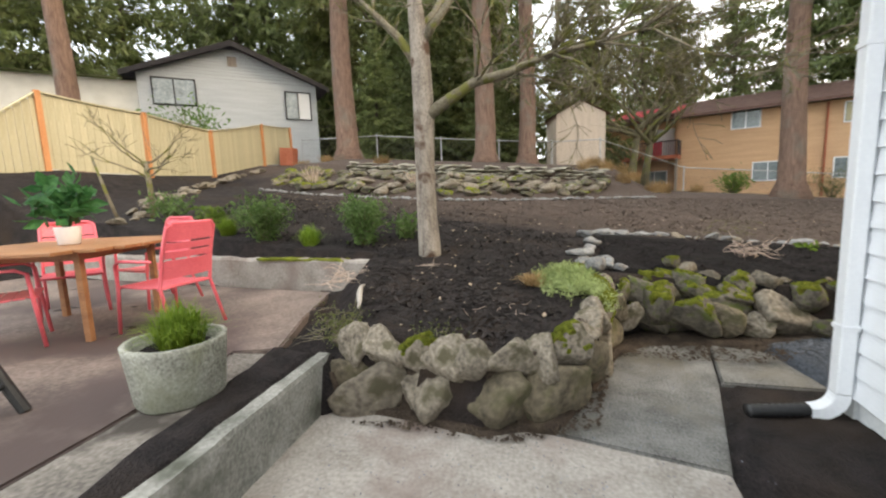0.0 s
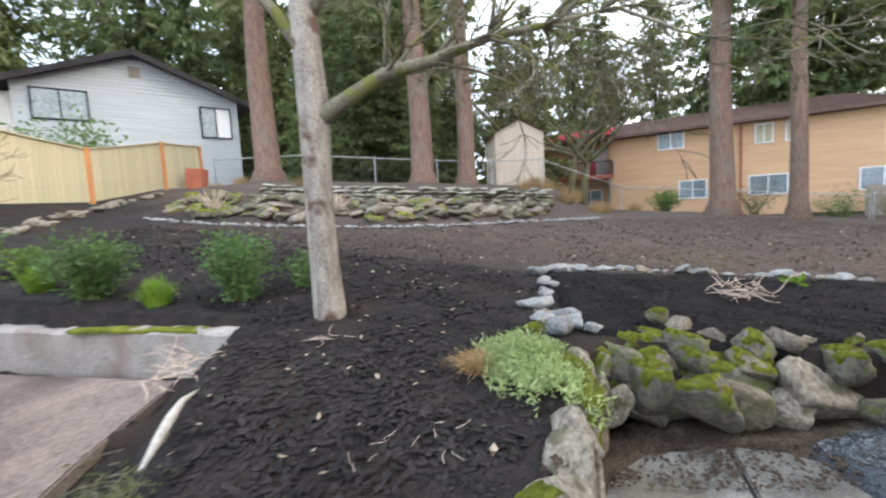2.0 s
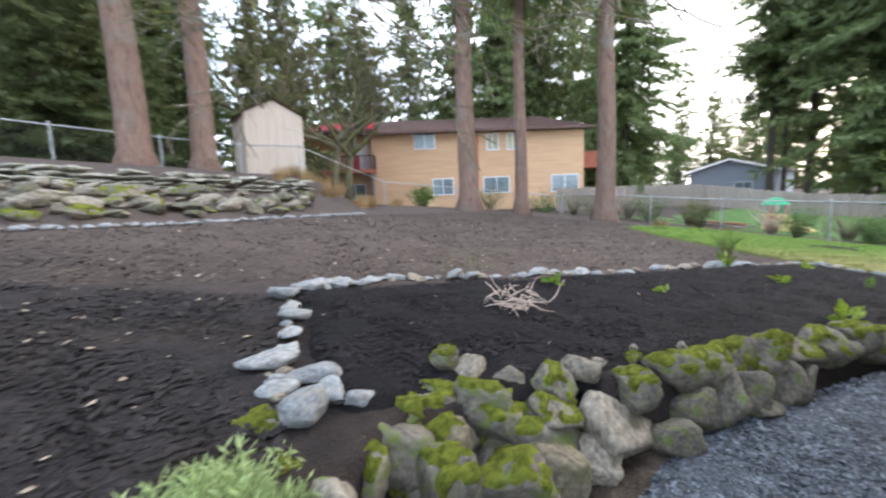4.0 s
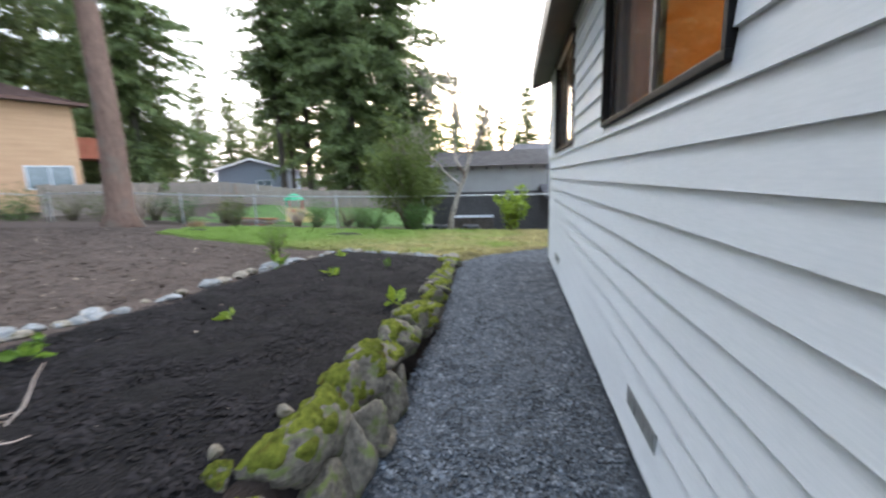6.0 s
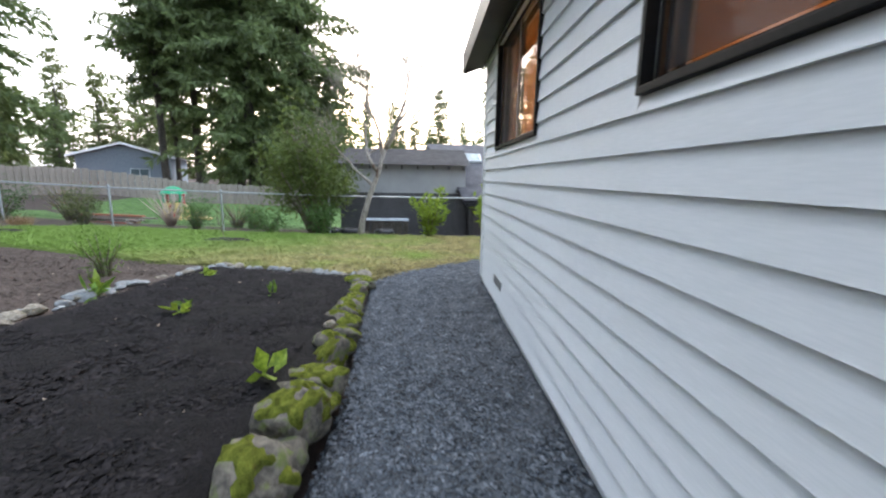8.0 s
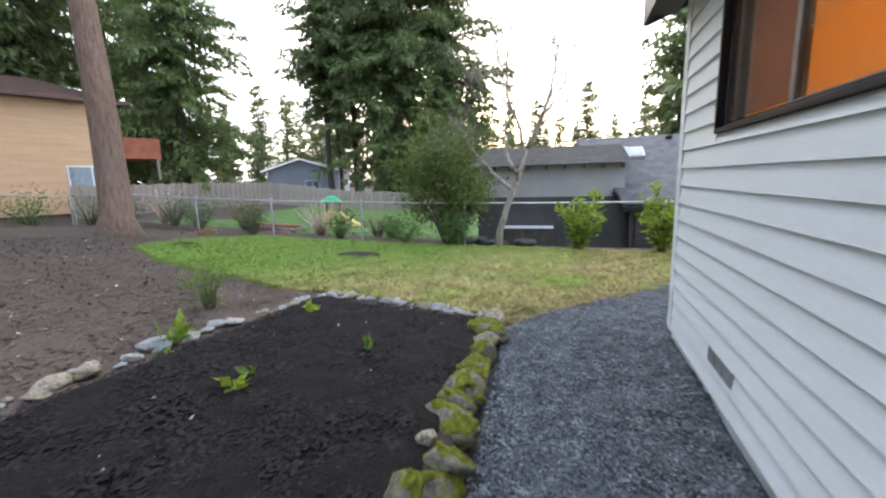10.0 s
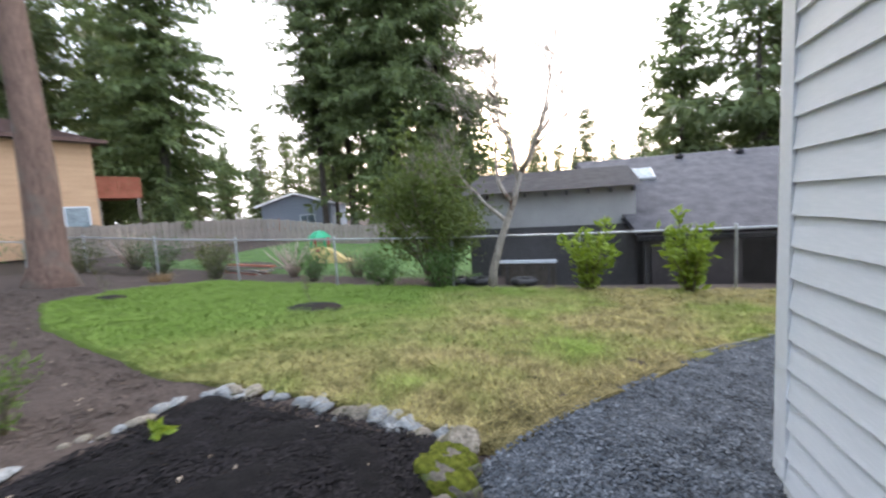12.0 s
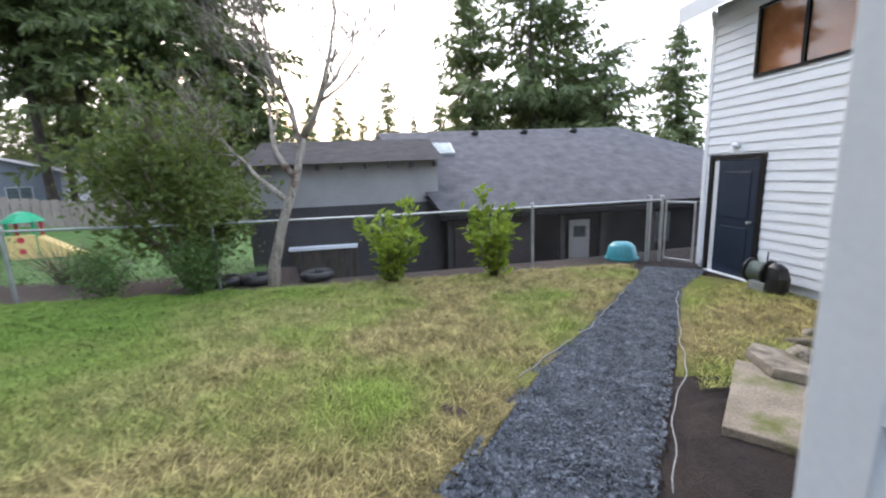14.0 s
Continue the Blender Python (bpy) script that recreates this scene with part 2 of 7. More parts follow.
CEDARPOST = mat("orange_cedar_post", (0.45, 0.18, 0.07), (0.62, 0.28, 0.12), 0.75, 3, 30, 0.2, 0.006, stretch=(4, 4, 0.5))
WOODOLD = mat("old_grey_wood", (0.16, 0.13, 0.108), (0.31, 0.255, 0.215), 0.9, 3, 30, 0.4, 0.01, stretch=(4, 4, 0.5), vary=0.2)
REDWOOD = mat("red_stained_wood", (0.30, 0.08, 0.04), (0.45, 0.14, 0.08), 0.75, 3, 30, 0.2)
TEAK = mat("oiled_acacia", (0.24, 0.10, 0.045), (0.42, 0.20, 0.09), 0.5, 3, 30, 0.15, 0.004, stretch=(1, 6, 6))
CORAL = mat("coral_powder_coat", (0.74, 0.115, 0.15), (0.86, 0.17, 0.205), 0.4, 4, 60, 0.03)
BARK = mat("reddish_fir_bark", (0.095, 0.056, 0.042), (0.32, 0.20, 0.15), 0.95, 5, 30, 1.0, 0.05, stretch=(4, 4, 0.5), spot=(0.20, 0.17, 0.14), spot_scale=1.2, spot_at=(0.52, 0.7))
BARKGREY = mat("grey_orchard_bark", (0.14, 0.115, 0.095), (0.44, 0.38, 0.32), 0.95, 5, 40, 1.0, 0.03, stretch=(3, 3, 0.8), spot=(0.10, 0.055, 0.035), spot_scale=3.5, spot_at=(0.56, 0.64))
BARKDK = mat("dark_bark", (0.03, 0.025, 0.02), (0.11, 0.09, 0.07), 0.95, 4, 30, 0.8, 0.03, stretch=(3, 3, 0.6))
MOSSBARK = mat("mossy_bark", (0.055, 0.045, 0.028), (0.18, 0.155, 0.09), 0.95, 3, 24, 0.6, 0.02, spot=(0.12, 0.12, 0.03), spot_scale=2, spot_at=(0.5, 0.62))
TWIG = mat("mossy_twigs", (0.09, 0.075, 0.05), (0.24, 0.21, 0.15), 0.95, 5, 40, 0.3, 0.01, spot=(0.13, 0.13, 0.03), spot_scale=6, spot_at=(0.5, 0.6))
PALETWIG = mat("pale_dry_twigs", (0.36, 0.26, 0.21), (0.58, 0.46, 0.38), 0.9, 5, 40, 0.2, 0.005)
FIR = leafy("fir_needles", (0.062, 0.09, 0.034), (0.20, 0.245, 0.09), 0.45)
FIRLT = leafy("sunlit_fir_needles", (0.075, 0.105, 0.04), (0.18, 0.22, 0.085))
CEDARLEAF = leafy("olive_cedar_fronds", (0.065, 0.08, 0.025), (0.17, 0.19, 0.065))
HEDGE = leafy("bright_shrub_leaves", (0.05, 0.11, 0.015), (0.20, 0.31, 0.05))
LAUREL = leafy("glossy_laurel_leaves", (0.09, 0.15, 0.012), (0.34, 0.44, 0.06))
BUSH = leafy("rockrose_leaves", (0.045, 0.095, 0.025), (0.17, 0.28, 0.085))
FIG = leafy("dark_glossy_leaves", (0.015, 0.11, 0.035), (0.08, 0.26, 0.08))
PALEMOSS = leafy("pale_green_sedum", (0.19, 0.25, 0.09), (0.42, 0.49, 0.23))
LEMON = leafy("lime_grass", (0.10, 0.20, 0.02), (0.30, 0.42, 0.06))
DRYGRASS = leafy("tawny_dry_grass", (0.25, 0.15, 0.06), (0.46, 0.32, 0.17))
STEEL = mat("galvanised_steel", (0.32, 0.33, 0.33), (0.50, 0.51, 0.51), 0.5, 5, 50, 0.05, metal=0.7)
WIRE = mat("weathered_wire", (0.07, 0.07, 0.068), (0.13, 0.13, 0.125), 0.6, 5, 50, 0.05, metal=0.4)
POTGREY = mat("aggregate_planter", (0.16, 0.16, 0.13), (0.46, 0.46, 0.40), 0.9, 5, 60, 1.0, 0.02, spot=(0.20, 0.21, 0.14), spot_scale=3, spot_at=(0.5, 0.7))
WHITEPOT = mat("white_glazed_ceramic", (0.78, 0.78, 0.78), (0.84, 0.84, 0.83), 0.35, 3, 40, 0.02)
GREENPLASTIC = mat("green_plastic", (0.0, 0.25, 0.11), (0.0, 0.33, 0.15), 0.4, 3, 30, 0.02)
YELLOWPLASTIC = mat("tan_yellow_plastic", (0.72, 0.50, 0.20), (0.80, 0.58, 0.26), 0.4, 3, 30, 0.02)
REDPLASTIC = mat("red_canvas", (0.45, 0.02, 0.04), (0.60, 0.04, 0.06), 0.7, 3, 30, 0.05)
TEALPLASTIC = mat("teal_plastic", (0.02, 0.20, 0.24), (0.04, 0.30, 0.34), 0.4, 3, 30, 0.02)
BLACK = mat("black_plastic", (0.008, 0.008, 0.009), (0.02, 0.02, 0.021), 0.45, 5, 50, 0.05)
ROOM = mat("warm_interior_paint", (0.55, 0.36, 0.20), (0.62, 0.42, 0.24), 0.8, 2, 30, 0.05)
ROOMFLOOR = mat("interior_wood_floor", (0.20, 0.11, 0.06), (0.32, 0.18, 0.10), 0.5, 3, 30, 0.1, stretch=(1, 6, 1))
CURTAIN = mat("white_curtain", (0.72, 0.72, 0.72), (0.80, 0.80, 0.80), 0.9, 3, 30, 0.2)
EDGING = mat("grey_plastic_edging", (0.20, 0.20, 0.19), (0.36, 0.355, 0.34), 0.6, 4, 40, 0.05)

SCREEN = mat("insect_screen_mesh", (0.03, 0.032, 0.035), (0.05, 0.052, 0.055), 0.8, 5, 200, 0)
SCREEN.node_tree.nodes["Principled BSDF"].inputs["Alpha"].default_value = 0.45
GLASS = bpy.data.materials.new("window_glass")
GLASS.use_nodes = True
gb = GLASS.node_tree.nodes["Principled BSDF"]
gb.inputs["Transmission Weight"].default_value, gb.inputs["Roughness"].default_value, gb.inputs["IOR"].default_value = 1.0, 0.02, 1.45
FARGLASS = mat("far_window_glass", (0.10, 0.13, 0.14), (0.22, 0.27, 0.28), 0.08, 2, 10, 0, spec=0.8)

# ---------------------------------------------------------------- building helpers
def mesh_of(name, verts, faces, material=None, smooth=False):
    me = bpy.data.meshes.new(name)
    me.from_pydata(verts, [], faces)
    if material:
        me.materials.append(material)
    if smooth:
        me.polygons.foreach_set("use_smooth", [True] * len(me.polygons))
    me.update()
    return me


def part(name, bm, material, parent=None, label="", smooth=False):
    """Links a bmesh, or a ready mesh, as one object under a thing or a part."""
    if isinstance(bm, bmesh.types.BMesh):
        me = bpy.data.meshes.new(name)
        bm.to_mesh(me)
        bm.free()
        me.materials.append(material)
        if smooth:
            me.polygons.foreach_set("use_smooth", [True] * len(me.polygons))
    else:
        me = bm
        if material and not me.materials:
            me.materials.append(material)
    ob = new(name, me)
    if parent:
        ob.parent = parent
    return tagged(ob, label) if label else ob


def empty(name, m, label, category, group="", kind=""):
    ob = new(name)
    ob.empty_display_size = 0.1
    ob.matrix_basis = m
    return tagged(ob, label, category, group, kind)


def add_box(bm, x0, x1, y0, y1, z0, z1, bevel=0.0):
    m = Matrix.Translation(((x0 + x1) / 2, (y0 + y1) / 2, (z0 + z1) / 2)) @ Matrix.Diagonal((x1 - x0, y1 - y0, z1 - z0, 1))
    r = bmesh.ops.create_cube(bm, size=1, matrix=m)
    if bevel:
        edges = list({e for v in r["verts"] for e in v.link_edges})
        bmesh.ops.bevel(bm, geom=edges, offset=bevel, segments=2, affect="EDGES", profile=0.5)
    return bm


def box(*a, bevel=0.0):
    return add_box(bmesh.new(), *a, bevel=bevel)


def add_rod(bm, a, b, r0, r1=None, sides=8):
    a, b = Vector(a), Vector(b)
    m = Matrix.Translation((a + b) / 2) @ (b - a).to_track_quat("Z", "Y").to_matrix().to_4x4()
    bmesh.ops.create_cone(bm, cap_ends=True, segments=sides, radius1=r0, radius2=r0 if r1 is None else r1, depth=(b - a).length, matrix=m)
    return bm


def rod(a, b, r0, r1=None, sides=8):
    return add_rod(bmesh.new(), a, b, r0, r1, sides)


def lathe(profile, sides=32):
    """Turns (radius, height) pairs round the z axis."""
    bm = bmesh.new()
    rings = [[bm.verts.new((r * math.cos(2 * math.pi * i / sides), r * math.sin(2 * math.pi * i / sides), z)) for i in range(sides)] for r, z in profile]
    for lo, hi in zip(rings, rings[1:]):
        for i in range(sides):
            bm.faces.new((lo[i], lo[(i + 1) % sides], hi[(i + 1) % sides], hi[i]))
    bm.faces.new(rings[0][::-1])
    bm.faces.new(rings[-1])
    return bm


class Tubes:
    """Gathers tapered tubes along polylines into one mesh."""

    def __init__(self):
        self.v, self.f = [], []

    def add(self, pts, radii, sides=5):
        pts = [Vector(p) for p in pts]
        base = len(self.v)
        u = None
        for i, p in enumerate(pts):
            d = (pts[min(i + 1, len(pts) - 1)] - pts[max(i - 1, 0)]).normalized()
            u = d.orthogonal() if u is None else u - d * u.dot(d)
            u.normalize()
            w = d.cross(u)
            for k in range(sides):
                a = 2 * math.pi * k / sides
                self.v.append(p + u * (radii[i] * math.cos(a)) + w * (radii[i] * math.sin(a)))
        for i in range(len(pts) - 1):
            for k in range(sides):
                a, b = base + i * sides + k, base + i * sides + (k + 1) % sides
                self.f.append((a, b, b + sides, a + sides))
        self.f.append(tuple(base + (len(pts) - 1) * sides + k for k in range(sides)))
        self.f.append(tuple(base + sides - 1 - k for k in range(sides)))

    def mesh(self, name, material):
        return mesh_of(name, self.v, self.f, material, True)


def smooth(a, b, x):
    t = min(max((x - a) / (b - a), 0), 1)
    return t * t * (3 - 2 * t)


def along(line, n):
    """n points at even steps along a polyline of any dimension."""
    line = [np.array(p, float) for p in line]
    s = np.concatenate([[0], np.cumsum([np.linalg.norm(b - a) for a, b in zip(line, line[1:])])])
    at = np.linspace(0, s[-1], n)
    return np.stack([np.interp(at, s, [p[k] for p in line]) for k in range(len(line[0]))], 1)


def interp(line, x):
    return float(np.interp(x, [p[0] for p in line], [p[1] for p in line]))


# ---------------------------------------------------------------- the lie of the land
SLOPE = (0.124, -0.448, 1.149, 0.162, -0.654, -0.221, -0.028, -0.124, 0.265)
DRYLINE = [(-8.8, 9.75), (-6.9, 9.5), (-5.0, 9.7), (-3.0, 10.1), (-1.3, 11.3), (0.7, 13.1), (2.3, 14.6)]
ROCKLINE = [(-1.62, 2.36), (-1.2, 2.42), (-0.72, 2.36), (-0.35, 2.45), (-0.02, 2.85), (0.14, 3.5), (0.24, 4.2), (0.55, 4.55), (1.1, 4.62), (2.4, 4.58), (5.0, 4.52), (8.05, 4.72)]


def upland(x, y):
    u, v = min(max(x, -13), 16) / 10, min(max(y, -3), 20) / 10
    c = SLOPE
    z = c[0] + c[1] * u + c[2] * v + c[3] * u * u + c[4] * u * v + c[5] * v * v + c[6] * u ** 3 + c[7] * u * u * v + c[8] * u * v * v
    s = y - interp(DRYLINE, x)
    z += smooth(0, 1, (-9.8 - x) / 1.6) * interp([(3, 0.6), (6.45, 0.55), (8.6, 0.28), (11, 0.15), (14.35, 0.55), (16.4, 0.7)], y)
    side = smooth(-11.5, -9.0, x) * (1 - smooth(1.0, 3.2, x))
    return z + side * (0.45 * smooth(0.1, 2.2, s) + 0.3 * smooth(2.35, 2.55, s) + 0.25 * smooth(2.6, 6, s))


def rock_edge(x):
    """The y at which the low ground ends and the raised bed begins."""
    pts = [p for p in ROCKLINE]
    if x < -1.62 or x > 8.05:
        return None
    return interp(pts, x)


def lowland(x):
    return 0.0 + 0.09 * smooth(0.8, 3.0, x) - 0.05 * smooth(5, 8.5, x)


def ground(x, y):
    """Finished height of the ground at any place."""
    if x > 15.6:
        drop = 1.15 * smooth(15.6, 18.5 if y < 6 else 26, x) * (1 - smooth(20, 28, y))
        return upland(15.6, y) - drop
    if x >= 8.05:
        k = smooth(8.05, 9.2, x) if y < 4.72 else 1
        return lowland(8.05) * (1 - k) + upland(x, y) * k
    if x < -2.45 and y < 4.42 + 0.04 * (-2.42 - x) and y >= 4.3:
        return 0.34
    if x < -1.62 and y < 4.3:
        edge = -1.62 - 0.95 * smooth(2.4, 4.2, y)
        if y < 2.4:
            return 0.34
        if x < edge - 0.25:
            return 0.34
        return 0.34 + (upland(x, y) - 0.34) * smooth(edge - 0.25, edge + 0.3, x)
    if x < -1.62:
        return upland(x, y)
    return upland(x, y) if y > rock_edge(x) else lowland(x)


def surface(name, material, left, right, n, m, lift=0.02, rough=0.0, height=None, label="", category="", kind="structure", thick=0.0):
    """A skin over the ground between two edges."""
    a, b = along(left, n), along(right, n)
    verts, faces = [], []
    for i in range(n):
        for j in range(m):
            p = a[i] + (b[i] - a[i]) * j / (m - 1)
            x, y = float(p[0]), float(p[1])
            z = (height or ground)(x, y) + lift + rough * (noise.noise((x * 3, y * 3, 0)) + 0.5 * noise.noise((x * 11, y * 11, 3)))
            if i in (0, n - 1) or j in (0, m - 1):
                z -= lift + 0.05
            verts.append((x, y, z))
    for i in range(n - 1):
        for j in range(m - 1):
            k = i * m + j
            faces.append((k, k + 1, k + m + 1, k + m))
    me = mesh_of(name, verts, faces, material, True)
    bm = bmesh.new()
    bm.from_mesh(me)
    if sum(f.normal.z for f in bm.faces) < 0:
        bmesh.ops.reverse_faces(bm, faces=bm.faces)
    bm.to_mesh(me)
    bm.free()
    return tagged(new(name, me), label, category, kind=kind)


def steps_of(*spans):
    out = []
    for a, b, s in spans:
        out += list(np.arange(a, b, s))
    return out + [spans[-1][1]]


GX = steps_of((-600, -100, 100), (-100, -20, 10), (-20, -3.2, 0.4), (-3.2, 9.2, 0.1), (9.2, 17, 0.35), (17, 30, 3), (30, 100, 10), (100, 600, 100))
GY = steps_of((-600, -100, 100), (-100, -10, 10), (-10, 1.4, 0.6), (1.4, 7.6, 0.1), (7.6, 20, 0.3), (20, 30, 2), (30, 100, 10), (100, 600, 100))
verts, faces = [], []
for gy in GY:
    for gx in GX:
        z = ground(gx, gy)
        if -14 < gx < 15.5 and 2.3 < gy < 21:
            z += 0.03 * noise.noise((gx * 1.7, gy * 1.7, 1)) + 0.018 * noise.noise((gx * 6, gy * 6, 2))
        if gx < -1.75 and gy < 4.4 and z < 0.345:
            z = 0.27
        elif gx < -1.6 and gy < 2.45 and z < 0.345:
            z = -0.04
        elif -1.6 < gx < 9 and rock_edge(min(gx, 8.05)) and gy < rock_edge(min(gx, 8.05)):
            z -= 0.04
        verts.append((gx, gy, z))
w = len(GX)
for j in range(len(GY) - 1):
    for i in range(w - 1):
        k = j * w + i
        faces.append((k, k + 1, k + w + 1, k + w))
ground_ob = tagged(new("ground", mesh_of("ground", verts, faces, MULCH, True)), "dark bark mulch over gently sloping garden soil", "ground", kind="structure")

# ---------------------------------------------------------------- paths, beds and lawn
surface("gravel_path", GRAVEL, [(1.5, 4.2), (1.95, 4.4), (2.5, 4.5), (5, 4.45), (8.1, 4.7), (9.45, 3.75), (10.85, 2.65), (13.2, 0.35), (14.6, -1.0)],
        [(1.72, 3.05), (3.5, 3.0), (6.5, 3.0), (8.2, 2.9), (9.2, 2.6), (10.5, 1.5), (12.9, -0.5), (13.9, -1.85)], 130, 14, 0.03, 0.012, label="blue-grey crushed gravel path beside the house wall", category="path")
surface("lawn", LAWN, [(8.2, 4.8), (8.45, 6.0), (8.4, 7.6), (8.9, 9.6), (9.4, 11.2), (10.5, 13.2), (12.5, 13.9), (15.0, 13.9)],
        [(8.3, 4.5), (9.36, 3.66), (10.76, 2.56), (13.08, 0.28), (13.95, -0.55), (14.75, -0.9), (15.0, 1.0), (15.0, 3.0), (15.05, 8.0), (15.1, 13.8)], 200, 110, 0.04, 0.045, label="patchy yellow-green winter lawn", category="lawn")
surface("lawn_strip", LAWN, [(10.42, 1.64), (11.6, 0.68), (12.95, -0.4), (13.85, -1.5)], [(9.7, -1.85), (11, -1.87), (12, -1.87), (12.9, -1.87)], 24, 24, 0.03, 0.02, label="patchy yellow-green grass between path and house", category="lawn")
surface("neighbour_lawn", GREENTURF, [(16.1, 6.5), (17, 14), (18, 24)], [(44, 4), (44, 16), (44, 26)], 20, 20, 0.05, 0.03, label="bright green lawn beyond the wire fence", category="lawn")
surface("far_slope", SOIL, [(-10, 17.2), (-2, 19.5), (6, 21.5), (15, 19.5), (15.4, 14.5)], [(-14, 42), (0, 46), (8, 46), (16, 46), (24, 40)], 40, 20, 0.04, 0.05, label="bare brown soil with leaf litter under the trees", category="soil")
surface("raised_bed_soil", BEDMULCH, [(0.1, 6.62), (2, 6.8), (4.1, 6.85), (6.7, 7.0), (8.36, 6.95)], [(0.26, 4.64), (2.4, 4.62), (5, 4.56), (6.5, 4.64), (8.24, 4.8)], 60, 24, 0.03, 0.03, label="fresh black mulch in the stone-edged bed", category="mulch")
# concrete underfoot
SLABS = [
    ("concrete_walk", CONCRETE, [(-1.72, -5, 0), (-1.72, 2.36, 0), (-0.5, 2.36, 0), (-0.16, 2.38, 0), (0.73, 2.235, 0), (0.76, -5, 0)], "pale worn concrete walk"),
    ("concrete_pad", PADCON, [(-0.15, 2.40, -0.004), (0.08, 3.2, -0.004), (0.26, 3.8, -0.004), (0.5, 4.05, -0.004), (1.13, 4.22, -0.004), (0.99, 3.38, -0.004), (0.74, 2.255, -0.004)], "rough grey concrete pad with exposed grit"),
    ("concrete_pad", PADCON, [(1.01, 3.38, 0), (1.15, 4.22, 0), (1.45, 4.16, 0), (1.72, 3.98, 0), (1.78, 3.42, 0)], "rough grey concrete pad with exposed grit"),
    ("patio_border", BORDERCON, [(-1.66, -5, 0.35), (-1.66, -1.2, 0.35), (-1.88, 0.9, 0.35), (-2.03, 1.5, 0.35), (-2.2, 2.36, 0.35), (-2.51, 2.3, 0.35), (-2.33, 1.27, 0.35), (-2.05, -1.2, 0.35), (-2.05, -5, 0.35)], "worn grey concrete border of the patio"),
    ("patio_slab", PATIO, [(-2.07, -1.2, 0.35), (-2.35, 1.27, 0.35), (-2.53, 2.32, 0.35), (-2.22, 2.45, 0.35), (-2.55, 3.2, 0.35), (-2.9, 4.22, 0.35), (-9, 4.4, 0.35), (-9, -5, 0.35), (-2.07, -5, 0.35)], "stained pinkish concrete patio slab"),
]
for name, material, outline, label in SLABS:
    bm = bmesh.new()
    f = bm.faces.new([bm.verts.new((x, y, z - 0.08)) for x, y, z in outline])
    if f.normal.z < 0:
        f.normal_flip()
    f.normal_update()
    if f.normal.z < 0:
        bmesh.ops.reverse_faces(bm, faces=[f])
    up = bmesh.ops.extrude_face_region(bm, geom=[f])
    bmesh.ops.translate(bm, verts=[v for v in up["geom"] if isinstance(v, bmesh.types.BMVert)], vec=(0, 0, 0.085))
    bmesh.ops.recalc_face_normals(bm, faces=bm.faces)
    top = [e for e in bm.edges if all(v.co.z > outline[0][2] for v in e.verts)]
    bmesh.ops.bevel(bm, geom=top, offset=0.012, segments=2, affect="EDGES")
    tagged(part(name, bm, material), label, "slab", kind="structure")
surface("corner_mulch", MULCH, [(0.75, 2.24), (1.0, 3.36)], [(1.56, 1.9), (1.8, 3.36)], 14, 10, 0.03, 0.03, label="black mulch bed against the house corner", category="mulch")
surface("house_strip_mulch", MULCH, [(0.77, -5), (0.75, 2.24)], [(1.55, -5), (1.55, 1.9)], 30, 8, 0.03, 0.03, label="black mulch bed against the house wall", category="mulch")

surface("dirt_strip", SOIL, [(-1.68, 2.3), (-1.2, 2.3), (-0.6, 2.2), (-0.12, 2.42), (0.14, 3.1), (0.34, 3.75), (0.6, 4.0), (1.2, 4.15), (1.6, 4.1), (2.25, 4.42)], [(-1.5, 2.4), (-0.4, 2.5), (0.0, 2.85), (0.14, 3.5), (0.28, 4.25), (0.7, 4.55), (1.4, 4.6), (2.35, 4.6)], 60, 7, 0.03, 0.03, label="trodden brown dirt at the foot of the rocks", category="soil")
surface("corner_soil", MULCH, [(8.16, 2.75), (9.2, 2.55), (10.1, 1.75)], [(8.16, -1.8), (9.4, -1.8), (10.3, -1.0)], 24, 24, 0.03, 0.03, label="black mulch beside the stepping slabs", category="mulch")

# kerb walls of the patio
def rough_bar(name, a, b, width, z0, z1, material, label, seg=24, jitter=0.012):
    a, b = Vector((*a, 0)), Vector((*b, 0))
    d = (b - a).normalized()
    side = Vector((-d.y, d.x, 0)) * width
    bm = bmesh.new()
    rings = []
    for i in range(seg + 1):
        p = a.lerp(b, i / seg)
        ring = []
        for s, z in ((0, z0), (0, z1 - 0.03), (0.08, z1), (0.92, z1), (1, z1 - 0.03), (1, z0)):
            q = p + side * s
            ring.append(bm.verts.new((q.x + jitter * noise.noise((q.x * 5, q.y * 5, z * 9)), q.y + jitter * noise.noise((q.x * 5, z * 7, q.y * 5)), z + (jitter * noise.noise((q.x * 6, q.y * 6, 8)) if z > z0 else 0))))
        rings.append(ring)
    for r, s in zip(rings, rings[1:]):
        for k in range(6):
            bm.faces.new((r[k], s[k], s[(k + 1) % 6], r[(k + 1) % 6]))
    bm.faces.new(rings[0][::-1])
    bm.faces.new(rings[-1])
    bmesh.ops.recalc_face_normals(bm, faces=bm.faces)
    return tagged(part(name, bm, material), label, "wall", kind="structure")


